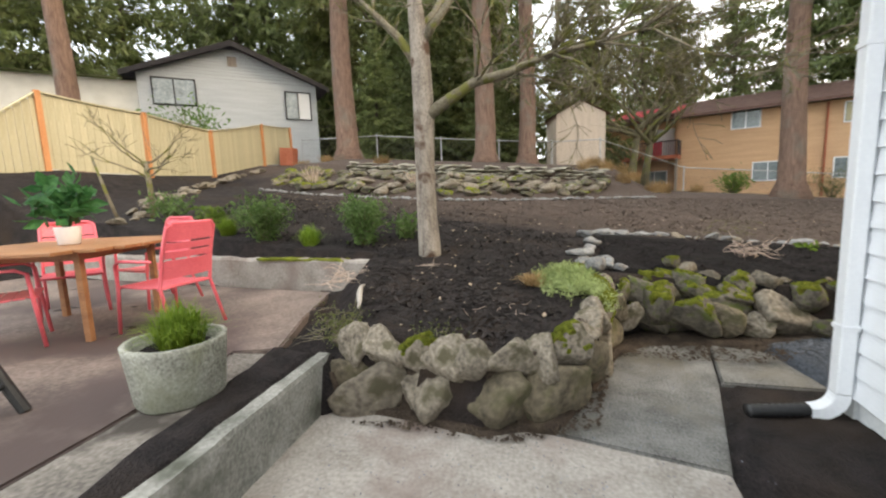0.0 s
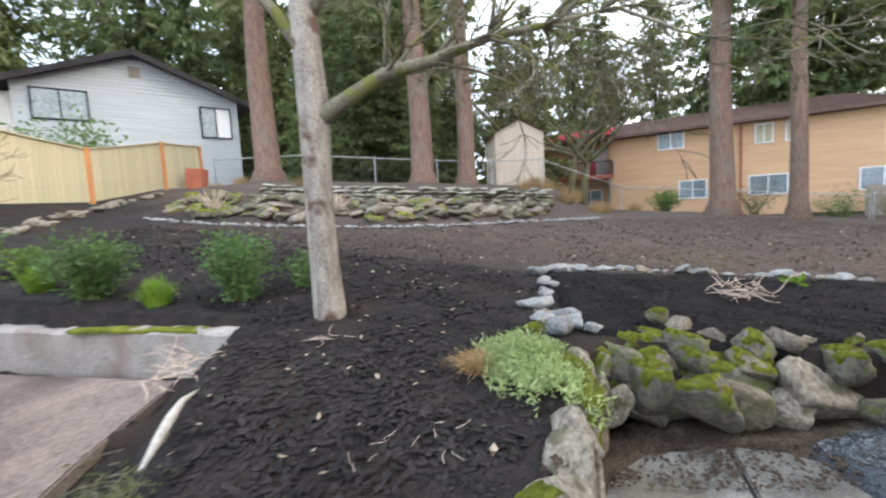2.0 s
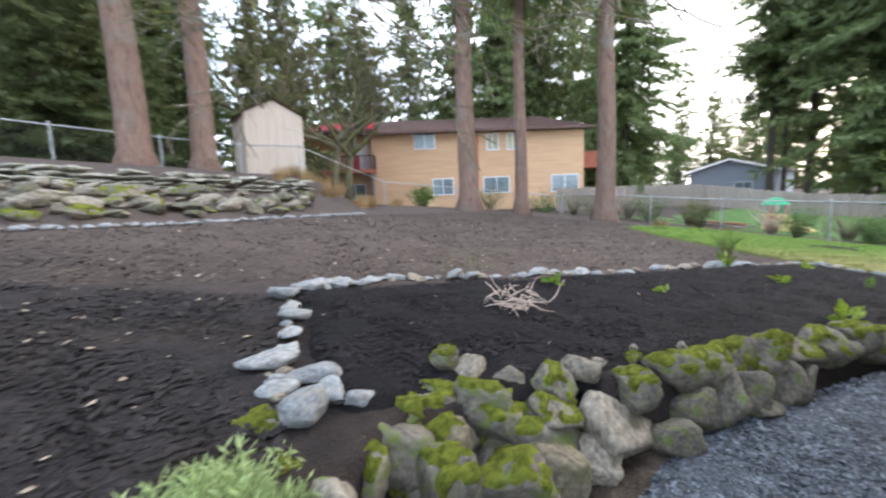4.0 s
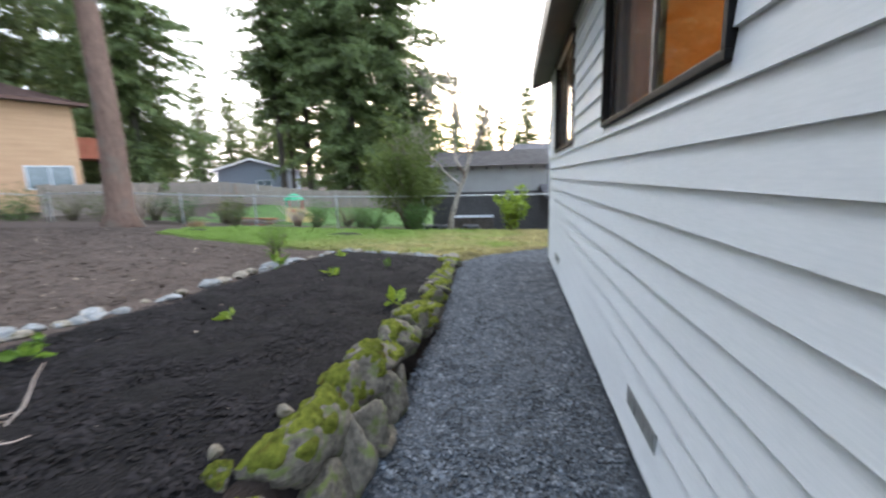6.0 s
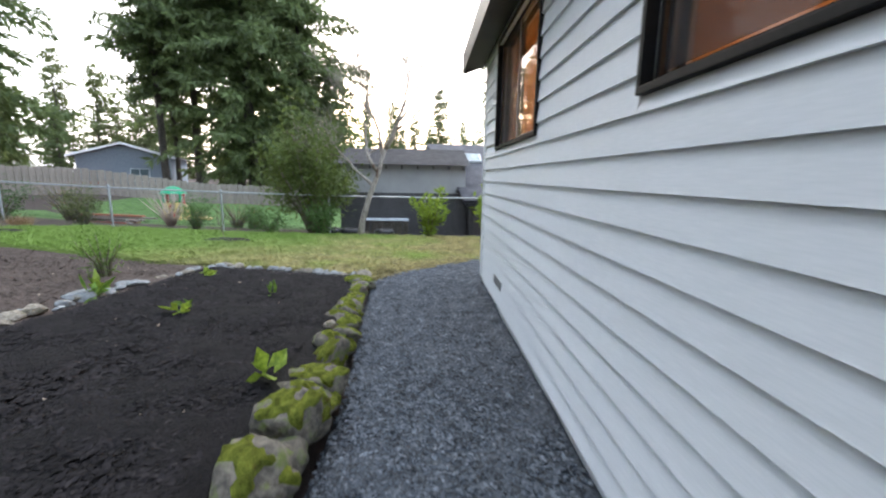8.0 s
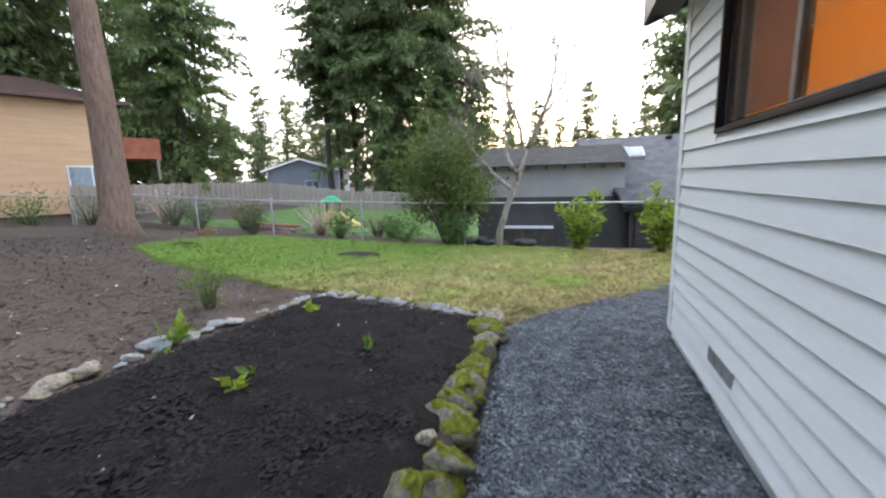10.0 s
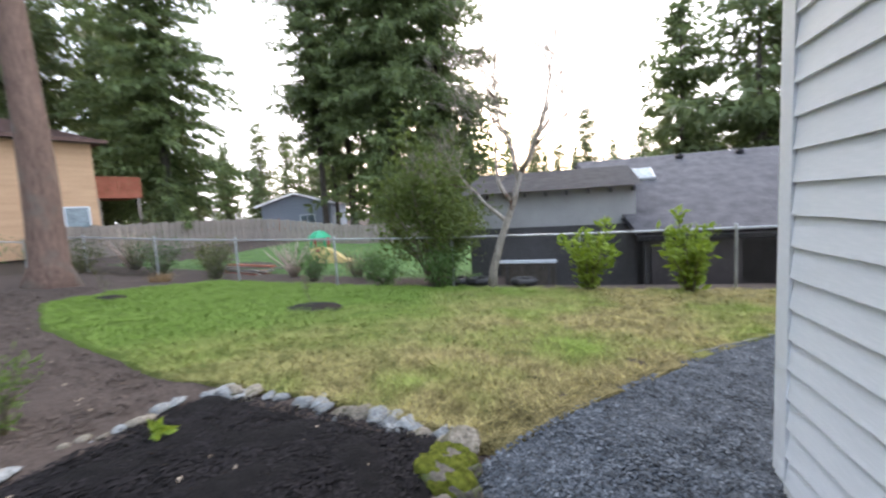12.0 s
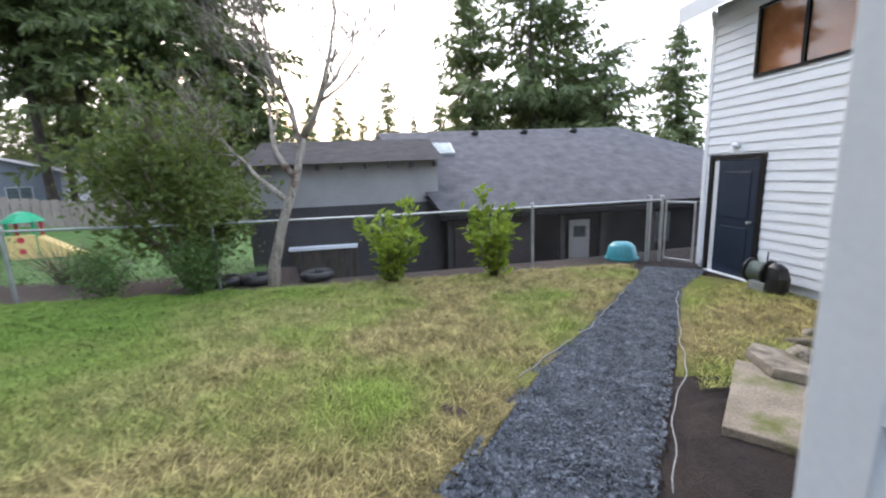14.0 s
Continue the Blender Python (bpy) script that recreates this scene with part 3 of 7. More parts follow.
rough_bar("kerb_wall", (-1.38, -1.3), (-1.735, 2.42), 0.11, -0.05, 0.375, MOSSCON, "low weathered grey concrete kerb wall", 60)
rough_bar("kerb_wall", (-1.38, -5), (-1.38, -1.305), 0.11, -0.05, 0.375, MOSSCON, "low weathered grey concrete kerb wall", 40)
rough_bar("patio_back_wall", (-2.42, 4.28), (-9.2, 4.55), -0.22, 0.3, 0.73, CONCRETE, "low worn concrete retaining wall behind the patio", 60, 0.03)
surface("kerb_mulch", MULCH, [(-1.68, -5), (-1.68, -1.2), (-1.9, 0.9), (-2.08, 1.5), (-2.3, 2.5)], [(-1.47, -5), (-1.47, -1.2), (-1.66, 0.9), (-1.74, 1.5), (-1.83, 2.5)], 70, 8, 0.045, 0.03, height=lambda x, y: 0.33, label="black mulch strip behind the kerb", category="mulch")

# ---------------------------------------------------------------- the white house
LAP = 0.147
WALL_Y, WEST_X, EAST_X = 3.08, 1.56, 8.15
BASE_Z, EAVE_Z = 0.183, 3.10
CASING = 0.03
WINDOWS = [(2.36, 3.98, 1.895, 2.98), (5.51, 7.18, 1.895, 2.98)]


def wall_with_holes(name, a, b, z0, z1, holes, thick, label, material):
    """An upright wall from a to b whose outer face lies on that line, thickness to the right of it; holes run (from, to, low, high)."""
    a, b = Vector((*a, 0)), Vector((*b, 0))
    length = (b - a).length
    bm = bmesh.new()
    at = 0.0
    cuts = []
    for s, e, lo, hi in sorted(holes):
        cuts += [(at, s, z0, z1), (s, e, z0, lo), (s, e, hi, z1)]
        at = e
    cuts.append((at, length, z0, z1))
    for s, e, lo, hi in cuts:
        if e - s > 1e-3 and hi - lo > 1e-3:
            add_box(bm, s, e, -thick, 0, lo, hi)
    ang = math.atan2(b.y - a.y, b.x - a.x)
    bmesh.ops.transform(bm, matrix=Matrix.Translation(a) @ Matrix.Rotation(ang, 4, "Z"), verts=bm.verts)
    return tagged(part(name, bm, material), label, "wall", kind="structure")


BOARDS = []


def lap_boards(wall, a, b, z0, z1, holes, material=None):
    """Lapped boards on the outer face, to the left of the line from a to b, cut round the openings."""
    BOARDS.append((wall, a, b, z0, z1, holes, material or SIDING))


wall_north = wall_with_holes("wall_north", (WEST_X, WALL_Y - 0.02), (EAST_X, WALL_Y - 0.02), -0.1, EAVE_Z + 0.1, [(s - WEST_X, e - WEST_X, lo, hi) for s, e, lo, hi in WINDOWS], 0.14, "white lapped siding wall of the house", FOUND)
lap_boards(wall_north, (WEST_X, WALL_Y), (EAST_X, WALL_Y), BASE_Z, EAVE_Z, [(s - WEST_X, e - WEST_X, lo, hi) for s, e, lo, hi in WINDOWS])
wall_west = wall_with_holes("wall_west", (WEST_X + 0.02, -6), (WEST_X + 0.02, WALL_Y - 0.17), -0.1, EAVE_Z + 0.1, [], 0.14, "white lapped siding wall of the house", FOUND)
lap_boards(wall_west, (WEST_X, -6), (WEST_X, WALL_Y), BASE_Z, EAVE_Z, [])
wall_east = wall_with_holes("wall_east", (EAST_X - 0.02, WALL_Y - 0.17), (EAST_X - 0.02, -1.88), -0.3, EAVE_Z + 0.1, [], 0.14, "white lapped siding wall of the house", FOUND)
lap_boards(wall_east, (EAST_X, WALL_Y), (EAST_X, -1.9), BASE_Z, EAVE_Z, [])
WING_Y, WING_X = -1.9, 14.25
DOOR = (13.12, 14.02, -0.27, 1.68)
WING_WIN = (11.95, 13.35, 2.93, 3.85)
holes = [(DOOR[0] - EAST_X, DOOR[1] - EAST_X, DOOR[2], DOOR[3])]
wall_wing = wall_with_holes("wall_wing", (EAST_X, WING_Y - 0.02), (WING_X, WING_Y - 0.02), -0.45, 4.2, [], 0.14, "white lapped siding wall of the house wing", FOUND)
lap_boards(wall_wing, (EAST_X + 0.02, WING_Y), (WING_X, WING_Y), -0.12, 4.1, holes + [(WING_WIN[0] - EAST_X, WING_WIN[1] - EAST_X, WING_WIN[2], WING_WIN[3])])
wall_wing_end = wall_with_holes("wall_wing_end", (WING_X - 0.02, WING_Y - 0.16), (WING_X - 0.02, -8), -0.45, 4.2, [], 0.14, "white lapped siding end wall of the house wing", SIDING)

# corner boards
for name, x0, x1, y0, y1, z0, z1 in (("corner_board", EAST_X - 0.1, EAST_X + 0.022, WALL_Y, WALL_Y + 0.022, 0.2, EAVE_Z), ("corner_board", EAST_X, EAST_X + 0.0225, WALL_Y - 0.09, WALL_Y - 0.001, 0.2, EAVE_Z),
                                     ("corner_board", WEST_X - 0.022, WEST_X + 0.075, WALL_Y, WALL_Y + 0.022, 0.2, EAVE_Z), ("corner_board", WEST_X - 0.0225, WEST_X, WALL_Y - 0.09, WALL_Y - 0.001, 0.2, EAVE_Z),
                                     ("corner_board", WING_X - 0.06, WING_X + 0.022, WING_Y, WING_Y + 0.022, -0.2, 4.1)):
    tagged(part(name, box(x0, x1, y0, y1, z0, z1, bevel=0.003), TRIMW), "white painted corner board of the house", "trim", kind="structure")

# roofs
def gable_roof(name, x0, x1, y0, y1, ze, rise, thick, label, roofing, fascia):
    """Ridge along x; ze is the height of the eaves."""
    thing = empty(name, pose(0, 0, 0), label, "roof", kind="structure")
    ym = (y0 + y1) / 2
    bm = bmesh.new()
    for s, e in ((y0, ym), (y1, ym)):
        v = [bm.verts.new(p) for p in ((x0, s, ze), (x1, s, ze), (x1, e, ze + rise), (x0, e, ze + rise))]
        t = [bm.verts.new((p.co.x, p.co.y, p.co.z + thick)) for p in v]
        for q in ((v[0], v[1], v[2], v[3]), (t[0], t[1], t[2], t[3]), (v[0], v[1], t[1], t[0]), (v[1], v[2], t[2], t[1]), (v[3], v[0], t[0], t[3])):
            bm.faces.new(q)
    bmesh.ops.recalc_face_normals(bm, faces=bm.faces)
    part("roofing", bm, roofing, thing)
    part("fascia_board", box(x0 - 0.01, x1 + 0.01, y1 + 0.003, y1 + 0.03, ze - 0.1, ze + thick + 0.02), fascia, thing)
    part("fascia_board", box(x0 - 0.01, x1 + 0.01, y0 - 0.03, y0 - 0.003, ze - 0.1, ze + thick + 0.02), fascia, thing)
    for x in (x0, x1):
        s = 1 if x == x1 else -1
        for e in (y0, y1):
            bm = bmesh.new()
            prof = [(e, ze - 0.1), (e, ze + thick + 0.015), (ym, ze + rise + thick + 0.015), (ym, ze + rise - 0.1)]
            f0 = [bm.verts.new((x + s * 0.003, y, z)) for y, z in prof]
            f1 = [bm.verts.new((x + s * 0.03, y, z)) for y, z in prof]
            bm.faces.new(f0), bm.faces.new(f1)
            for k in range(4):
                bm.faces.new((f0[k], f0[(k + 1) % 4], f1[(k + 1) % 4], f1[k]))
            bmesh.ops.recalc_face_normals(bm, faces=bm.faces)
            part("barge_board", bm, fascia, thing)
    return thing


gable_roof("roof", WEST_X - 0.45, EAST_X + 0.45, -6.3, WALL_Y + 0.27, 3.1, 1.9, 0.14, "grey shingled gable roof with dark fascia", SHINGLE, FASCIA)
part("soffit", box(WEST_X - 0.44, EAST_X + 0.44, WALL_Y + 0.023, WALL_Y + 0.268, 3.07, 3.09), FASCIA)["kind"] = "structure"
gable_roof("roof_wing", 8.6, WING_X + 0.4, -8.3, WING_Y + 0.35, 4.15, 1.8, 0.14, "grey shingled gable roof with white fascia", SHINGLE, TRIMW)
part("ceiling", box(WEST_X + 0.1, EAST_X - 0.1, -6, WALL_Y - 0.17, 3.04, 3.06), ROOM)["kind"] = "structure"

# ---------------------------------------------------------------- windows, vents and doors of the white house
def slider_window(name, x0, x1, z0, z1, y, label, depth=0.09):
    """A two-pane sliding window in a wall that faces +y."""
    thing = empty(name, pose((x0 + x1) / 2, y, z0), label, "window", kind="structure")
    hw, h = (x1 - x0) / 2, z1 - z0
    t = CASING
    for a in ((-hw - t, hw + t, -0.02, 0.034, -t, 0), (-hw - t, hw + t, -0.02, 0.034, h, h + t), (-hw - t, -hw, -0.02, 0.034, 0, h), (hw, hw + t, -0.02, 0.034, 0, h)):
        part("casing", box(*a, bevel=0.003), DKFRAME, thing)
    for a in ((-hw - 0.002, -hw + 0.03, -0.12, -0.021, 0, h), (hw - 0.03, hw + 0.002, -0.12, -0.021, 0, h), (-hw, hw, -0.12, -0.021, -0.002, 0.028), (-hw, hw, -0.12, -0.021, h - 0.028, h + 0.002)):
        part("jamb", box(*a), DKFRAME, thing)
    for s, e, yy in ((-hw, 0.02, -0.035), (-0.02, hw, -0.065)):
        sash = part("sash", box(s, e, yy - 0.012, yy + 0.012, 0.0, 0.035), SASH, thing)
        for a in ((s, e, yy - 0.012, yy + 0.012, h - 0.035, h), (s, s + 0.04, yy - 0.012, yy + 0.012, 0.035, h - 0.035), (e - 0.04, e, yy - 0.012, yy + 0.012, 0.035, h - 0.035)):
            part("sash_rail", box(*a), SASH, sash)
        pane = part("pane", box(s + 0.04, e - 0.04, yy - 0.003, yy + 0.003, 0.035, h - 0.035), GLASS, sash, "clear window glass")
        pane.visible_shadow = False
        if e == hw:
            part("insect_screen", box(s + 0.045, e - 0.042, -0.031, -0.030, 0.04, h - 0.04), SCREEN, thing, "dark insect screen over one pane")
    return thing


for k, (x0, x1, z0, z1) in enumerate(WINDOWS):
    slider_window("window_%d" % (k + 1), x0, x1, z0, z1, WALL_Y, "dark-framed sliding window in the white siding")

# rooms behind the windows
for name, x0, x1 in (("room_wall_1", WEST_X + 0.2, 4.85), ("room_wall_2", 4.95, EAST_X - 0.2)):
    bm = bmesh.new()
    add_box(bm, x0, x1, 0.4, 0.5, 0.55, 3.04)
    add_box(bm, x0, x0 + 0.06, 0.5, WALL_Y - 0.17, 0.55, 3.04)
    add_box(bm, x1 - 0.06, x1, 0.5, WALL_Y - 0.17, 0.55, 3.04)
    tagged(part(name, bm, ROOM), "warm orange lit interior wall", "wall", kind="structure")
    tagged(part("room_floor", box(x0, x1, 0.5, WALL_Y - 0.17, 0.5, 0.548), ROOMFLOOR), "brown wooden floor inside the house", "floor", kind="structure")
    cx = (x0 + x1) / 2
    lamp = empty("ceiling_lamp", pose(cx, 1.6, 2.92), "round lit ceiling lamp inside the room", "lamp")
    part("base_plate", lathe([(0.08, 0.1), (0.08, 0.115)], 20), TRIMW, lamp)
    part("shade", lathe([(0.05, 0.0), (0.13, 0.02), (0.15, 0.06), (0.14, 0.1)], 20), glow("lamp_shade_glow", (1, 0.62, 0.28), 3), lamp, "glowing warm glass shade")
    ld = bpy.data.lights.new("room_lamp", "POINT")
    ld.energy, ld.color, ld.shadow_soft_size = 9 if x0 < 4 else 20, (1.0, 0.50, 0.17), 0.12
    new("room_lamp", ld).location = (cx, 1.6, 2.75)

# crawl-space vents
for x0 in (2.73, 6.60):
    thing = empty("foundation_vent", pose(x0 + 0.2, WALL_Y + 0.013, 0.42), "grey metal louvred vent low in the siding", "vent", "foundation vents")
    part("vent_frame", box(-0.22, 0.22, -0.012, 0.004, -0.056, 0.054, bevel=0.002), mat_vent := (bpy.data.materials.get("vent_grey") or mat("vent_grey", (0.34, 0.35, 0.36), (0.44, 0.45, 0.46), 0.6, 5, 50, 0.1, metal=0.3)), thing)
    for k in range(3):
        part("mesh_panel", box(-0.205 + k * 0.138, -0.08 + k * 0.138, 0.0045, 0.008, -0.046, 0.044), mat_mesh := (bpy.data.materials.get("vent_mesh") or mat("vent_mesh", (0.13, 0.135, 0.14), (0.26, 0.265, 0.27), 0.6, 5, 160, 0.6, 0.01)), thing)

# downspout at the corner by the start
spout = empty("downspout", pose(1.515, 2.94, 0.0), "white painted metal downspout on the house corner", "downspout")
part("pipe", box(-0.06, 0.02, -0.05, 0.045, 0.2, 2.95, bevel=0.008), TRIMW, spout)
bm = bmesh.new()
prev = None
for k in range(7):
    a = radians(90 * k / 6)
    c = Vector((-0.02 - 0.16 * (1 - math.cos(a)), -0.03 * (k / 6), 0.2 - 0.13 * math.sin(a)))
    q = Matrix.Rotation(a, 4, "Y")
    ring = [bm.verts.new(c + q @ Vector(p)) for p in ((-0.038, -0.047, 0), (0.038, -0.047, 0), (0.038, 0.047, 0), (-0.038, 0.047, 0))]
    if prev:
        for j in range(4):
            bm.faces.new((prev[j], prev[(j + 1) % 4], ring[(j + 1) % 4], ring[j]))
    prev = ring
bmesh.ops.recalc_face_normals(bm, faces=bm.faces)
part("elbow", bm, TRIMW, spout)
for z in (0.6, 2.2):
    part("strap", box(-0.066, 0.026, -0.054, 0.049, z, z + 0.03, bevel=0.002), TRIMW, spout)
drain = empty("drain_pipe", pose(1.33, 2.91, 0.05), "black corrugated drain pipe lying on mulch", "pipe")
t = Tubes()
t.add([(k * -0.02, k * -0.004, 0.03 - 0.001 * k) for k in range(18)], [0.045 if k % 2 else 0.04 for k in range(18)], 12)
part("corrugated_tube", t.mesh("corrugated_tube", BLACK), None, drain)

# wing: door, window, hose reel
door = empty("door_1", pose(0, WING_Y + 0.002, 0), "navy blue panelled back door with dark frame", "door", kind="structure")
x0, x1, z0, z1 = DOOR
for a in ((x0 - 0.09, x0, -0.0, 0.03, z0, z1 + 0.08), (x1, x1 + 0.09, 0, 0.03, z0, z1 + 0.08), (x0, x1, 0, 0.03, z1, z1 + 0.08)):
    part("frame", box(*a, bevel=0.003), DKFRAME, door)
leaf = part("leaf", box(x0 + 0.02, x1 - 0.12, 0.0, 0.018, z0 + 0.03, z1 - 0.01, bevel=0.003), NAVY, door)
part("sidelight", box(x1 - 0.11, x1 - 0.02, 0.0, 0.012, z0 + 0.03, z1 - 0.01), CURTAIN, door, "narrow pale sidelight strip")
part("threshold", box(x0, x1, 0, 0.09, z0 - 0.02, z0 + 0.03, bevel=0.005), TRIMW, door, "white painted threshold")
for zz0, zz1 in ((z0 + 0.2, z0 + 0.85), (z0 + 1.0, z1 - 0.2)):
    part("panel", box(x0 + 0.14, x1 - 0.24, 0.0185, 0.026, zz0, zz1, bevel=0.006), NAVY, leaf)
knob = lathe([(0.02, 0), (0.012, 0.02), (0.028, 0.045), (0.024, 0.065), (0.005, 0.07)], 14)
bmesh.ops.transform(knob, matrix=Matrix.Translation((x0 + 0.09, 0.0185, z0 + 0.95)) @ Matrix.Rotation(radians(-90), 4, "X"), verts=knob.verts)
part("door_knob", knob, STEEL, leaf, "round brushed steel knob")
x0, x1, z0, z1 = WING_WIN
win = empty("window_3", pose((x0 + x1) / 2, WING_Y, z0), "dark-framed upper window reflecting trees", "window", kind="structure")
hw, h = (x1 - x0) / 2, z1 - z0
for a in ((-hw - 0.04, hw + 0.04, -0.02, 0.035, -0.04, 0), (-hw - 0.04, hw + 0.04, -0.02, 0.035, h, h + 0.04), (-hw - 0.04, -hw, -0.02, 0.035, 0, h), (hw, hw + 0.04, -0.02, 0.035, 0, h), (-0.025, 0.025, -0.02, 0.03, 0, h)):
    part("casing", box(*a), DKFRAME, win)
for s, e in ((-hw, -0.025), (0.025, hw)):
    part("blind", box(s, e, -0.018, -0.013, 0, h), mat("warm_blind", (0.42, 0.14, 0.04), (0.62, 0.24, 0.08), 0.7, 3, 20, 0.1), win, "warm orange blind behind the glass")
    part("pane", box(s, e, 0.0, 0.006, 0, h), GLASS, win, "clear window glass").visible_shadow = False
gut = empty("gutter_spout", pose(WING_X - 0.02, WING_Y + 0.06, 3.9), "short white gutter outlet under the eave", "gutter")
part("outlet", rod((0, 0, 0.22), (0, -0.02, 0), 0.035, sides=10), TRIMW, gut)
lampw = empty("wall_lamp", pose(13.6, WING_Y + 0.03, 1.86), "small white lamp above the back door", "lamp")
part("lamp_body", lathe([(0.05, 0), (0.06, 0.04), (0.03, 0.09)], 14), TRIMW, lampw)
part("arm", box(-0.02, 0.02, -0.012, 0.03, 0.02, 0.06), TRIMW, lampw)

reel = empty("hose_reel", pose(12.72, -1.6, -0.24, 0, 0, 8) @ Matrix.Scale(0.76, 4), "grey and black garden hose reel cart", "hose reel")
GREYPL = mat("grey_plastic", (0.20, 0.20, 0.19), (0.33, 0.33, 0.31), 0.5, 5, 40, 0.05)
part("base_box", box(-0.28, 0.05, -0.18, 0.2, 0, 0.2, bevel=0.03), GREYPL, reel)
for sx in (-0.2, 0.14):
    part("reel_flange", rod((sx - 0.015, 0, 0.36), (sx + 0.015, 0, 0.36), 0.24, sides=28), BLACK, reel)
t = Tubes()
t.add([(-0.16 + i * 0.0021, 0.17 * math.cos(i * math.pi / 10), 0.36 + 0.17 * math.sin(i * math.pi / 10)) for i in range(141)], [0.02] * 141, 6)
part("hose", t.mesh("hose", mat("grey_green_hose", (0.10, 0.13, 0.11), (0.20, 0.23, 0.2), 0.5)), None, reel, "coiled grey-green hose")
part("handle", rod((-0.02, -0.15, 0.2), (-0.02, -0.2, 0.72), 0.014), BLACK, reel)
bagv = lathe([(0.1, 0), (0.19, 0.05), (0.2, 0.3), (0.15, 0.5), (0.06, 0.58)], 16)
for v in bagv.verts:
    v.co += 0.03 * noise.noise_vector(v.co * 6)
part("cover", bagv, BLACK, reel, "slumped black cover").location = (-0.36, 0.02, 0)

# slabs by the path
step = box(-0.42, 0.42, -0.58, 0.58, 0, 0.1, bevel=0.012)
bmesh.ops.subdivide_edges(step, edges=step.edges[:], cuts=3, use_grid_fill=True)
for v in step.verts:
    v.co += 0.008 * noise.noise_vector(v.co * 6)
slab = tagged(part("stepping_slab", step, SLABTAN), "worn mossy concrete slab step", "slab")
slab.matrix_basis = pose(9.74, 1.10, ground(9.74, 1.1) + 0.02, 0, 0, 43)
flag = bmesh.new()
ring = [(-0.36, -0.1), (-0.1, -0.2), (0.24, -0.16), (0.36, 0.02), (0.16, 0.17), (-0.24, 0.16)]
low, high = [flag.verts.new((x, y, 0)) for x, y in ring], [flag.verts.new((x * 0.95, y * 0.93, 0.065)) for x, y in ring]
flag.faces.new(low[::-1]), flag.faces.new(high)
for k in range(6):
    flag.faces.new((low[k], low[(k + 1) % 6], high[(k + 1) % 6], high[k]))
slab2 = tagged(part("flagstone", flag, ROCK), "flat dark grey flagstone lying on the slab", "stone")
slab2.matrix_basis = pose(10.26, 0.75, ground(9.74, 1.1) + 0.12, 3, 2, -20)

# ---------------------------------------------------------------- rocks
rng = random.Random(5)


def rock_mesh(seed, flat=1.0, cuts=5, fine=True):
    """A boulder about 1 across: a rounded lump with a few broken faces."""
    r = random.Random(seed)
    bm = bmesh.new()
    bmesh.ops.create_icosphere(bm, subdivisions=4 if fine else 3, radius=1)
    planes = [(Vector((r.gauss(0, 1), r.gauss(0, 1), r.gauss(0, 1))).normalized(), r.uniform(0.25, 0.46)) for _ in range(6 + cuts // 2)]
    shift = Vector((seed * 1.7, 0, seed))
    for v in bm.verts:
        d = v.co.normalized()
        total = 0.58 ** -30
        for nrm, off in planes:
            c = d.dot(nrm)
            if c > 0.02:
                total += (off / c) ** -30
        v.co = d * total ** (-1 / 30) * (1 + 0.07 * noise.noise(d * 2.3 + shift) + 0.06 * noise.noise(d * 6 + shift) + 0.04 * noise.noise(d * 15 + shift))
    lo = Vector([min(v.co[k] for v in bm.verts) for k in range(3)])
    hi = Vector([max(v.co[k] for v in bm.verts) for k in range(3)])
    for v in bm.verts:
        v.co = Vector([(v.co[k] - (lo[k] + hi[k]) / 2) / (hi[k] - lo[k]) for k in range(3)])
        v.co.z *= flat
    bm.normal_update()
    return bm


ROCKS = []
for k in range(12):
    bm = rock_mesh(k + 1, 1.0, 5 + k % 4)
    cap = bm.copy()
    cap.normal_update()
    bmesh.ops.delete(cap, geom=[f for f in cap.faces if f.normal.z + 1.3 * noise.noise(f.calc_center_median() * 4 + Vector((k, 0, 0))) < 0.45], context="FACES")
    for v in cap.verts:
        grow = 0.0 if v.is_boundary else 0.06
        v.co += v.normal * (grow - 0.004) * (1 + 0.9 * noise.noise(v.co * 11))
    meshes = []
    for nm, b in (("stone", bm), ("moss", cap)):
        me = bpy.data.meshes.new(nm)
        b.to_mesh(me)
        b.free()
        me.polygons.foreach_set("use_smooth", [True] * len(me.polygons))
        meshes.append(me)
    ROCKS.append(meshes)
SMALL_ROCKS = []
for k in range(8):
    bm = rock_mesh(k + 61, 1.0, k % 3, False)
    me = bpy.data.meshes.new("stone")
    bm.to_mesh(me)
    bm.free()
    me.polygons.foreach_set("use_smooth", [True] * len(me.polygons))
    SMALL_ROCKS.append(me)
ROCK_MESH = {}


def stone(parent, x, y, z, sx, sy, sz, turn, material, moss=False, tilt=0.0, which=None):
    """One stone whose middle is at x, y, z, with a cap of moss where it has one."""
    k = which if which is not None else rng.randrange(len(ROCKS))
    small = not moss and max(sx, sy) < 0.24
    key = (k % 8 if small else k, material.name, small)
    if key not in ROCK_MESH:
        me = (SMALL_ROCKS[k % 8] if small else ROCKS[k][0]).copy()
        me.materials.clear()
        me.materials.append(material)
        ROCK_MESH[key] = me
    o = new("stone", ROCK_MESH[key])
    o.parent = parent
    o.matrix_basis = pose(x, y, z, tilt, tilt * 0.6, turn) @ Matrix.Diagonal((sx, sy, sz, 1))
    if moss:
        if not ROCKS[k][1].materials:
            ROCKS[k][1].materials.append(MOSS)
        m = new("moss", ROCKS[k][1])
        m.parent = o
    return o


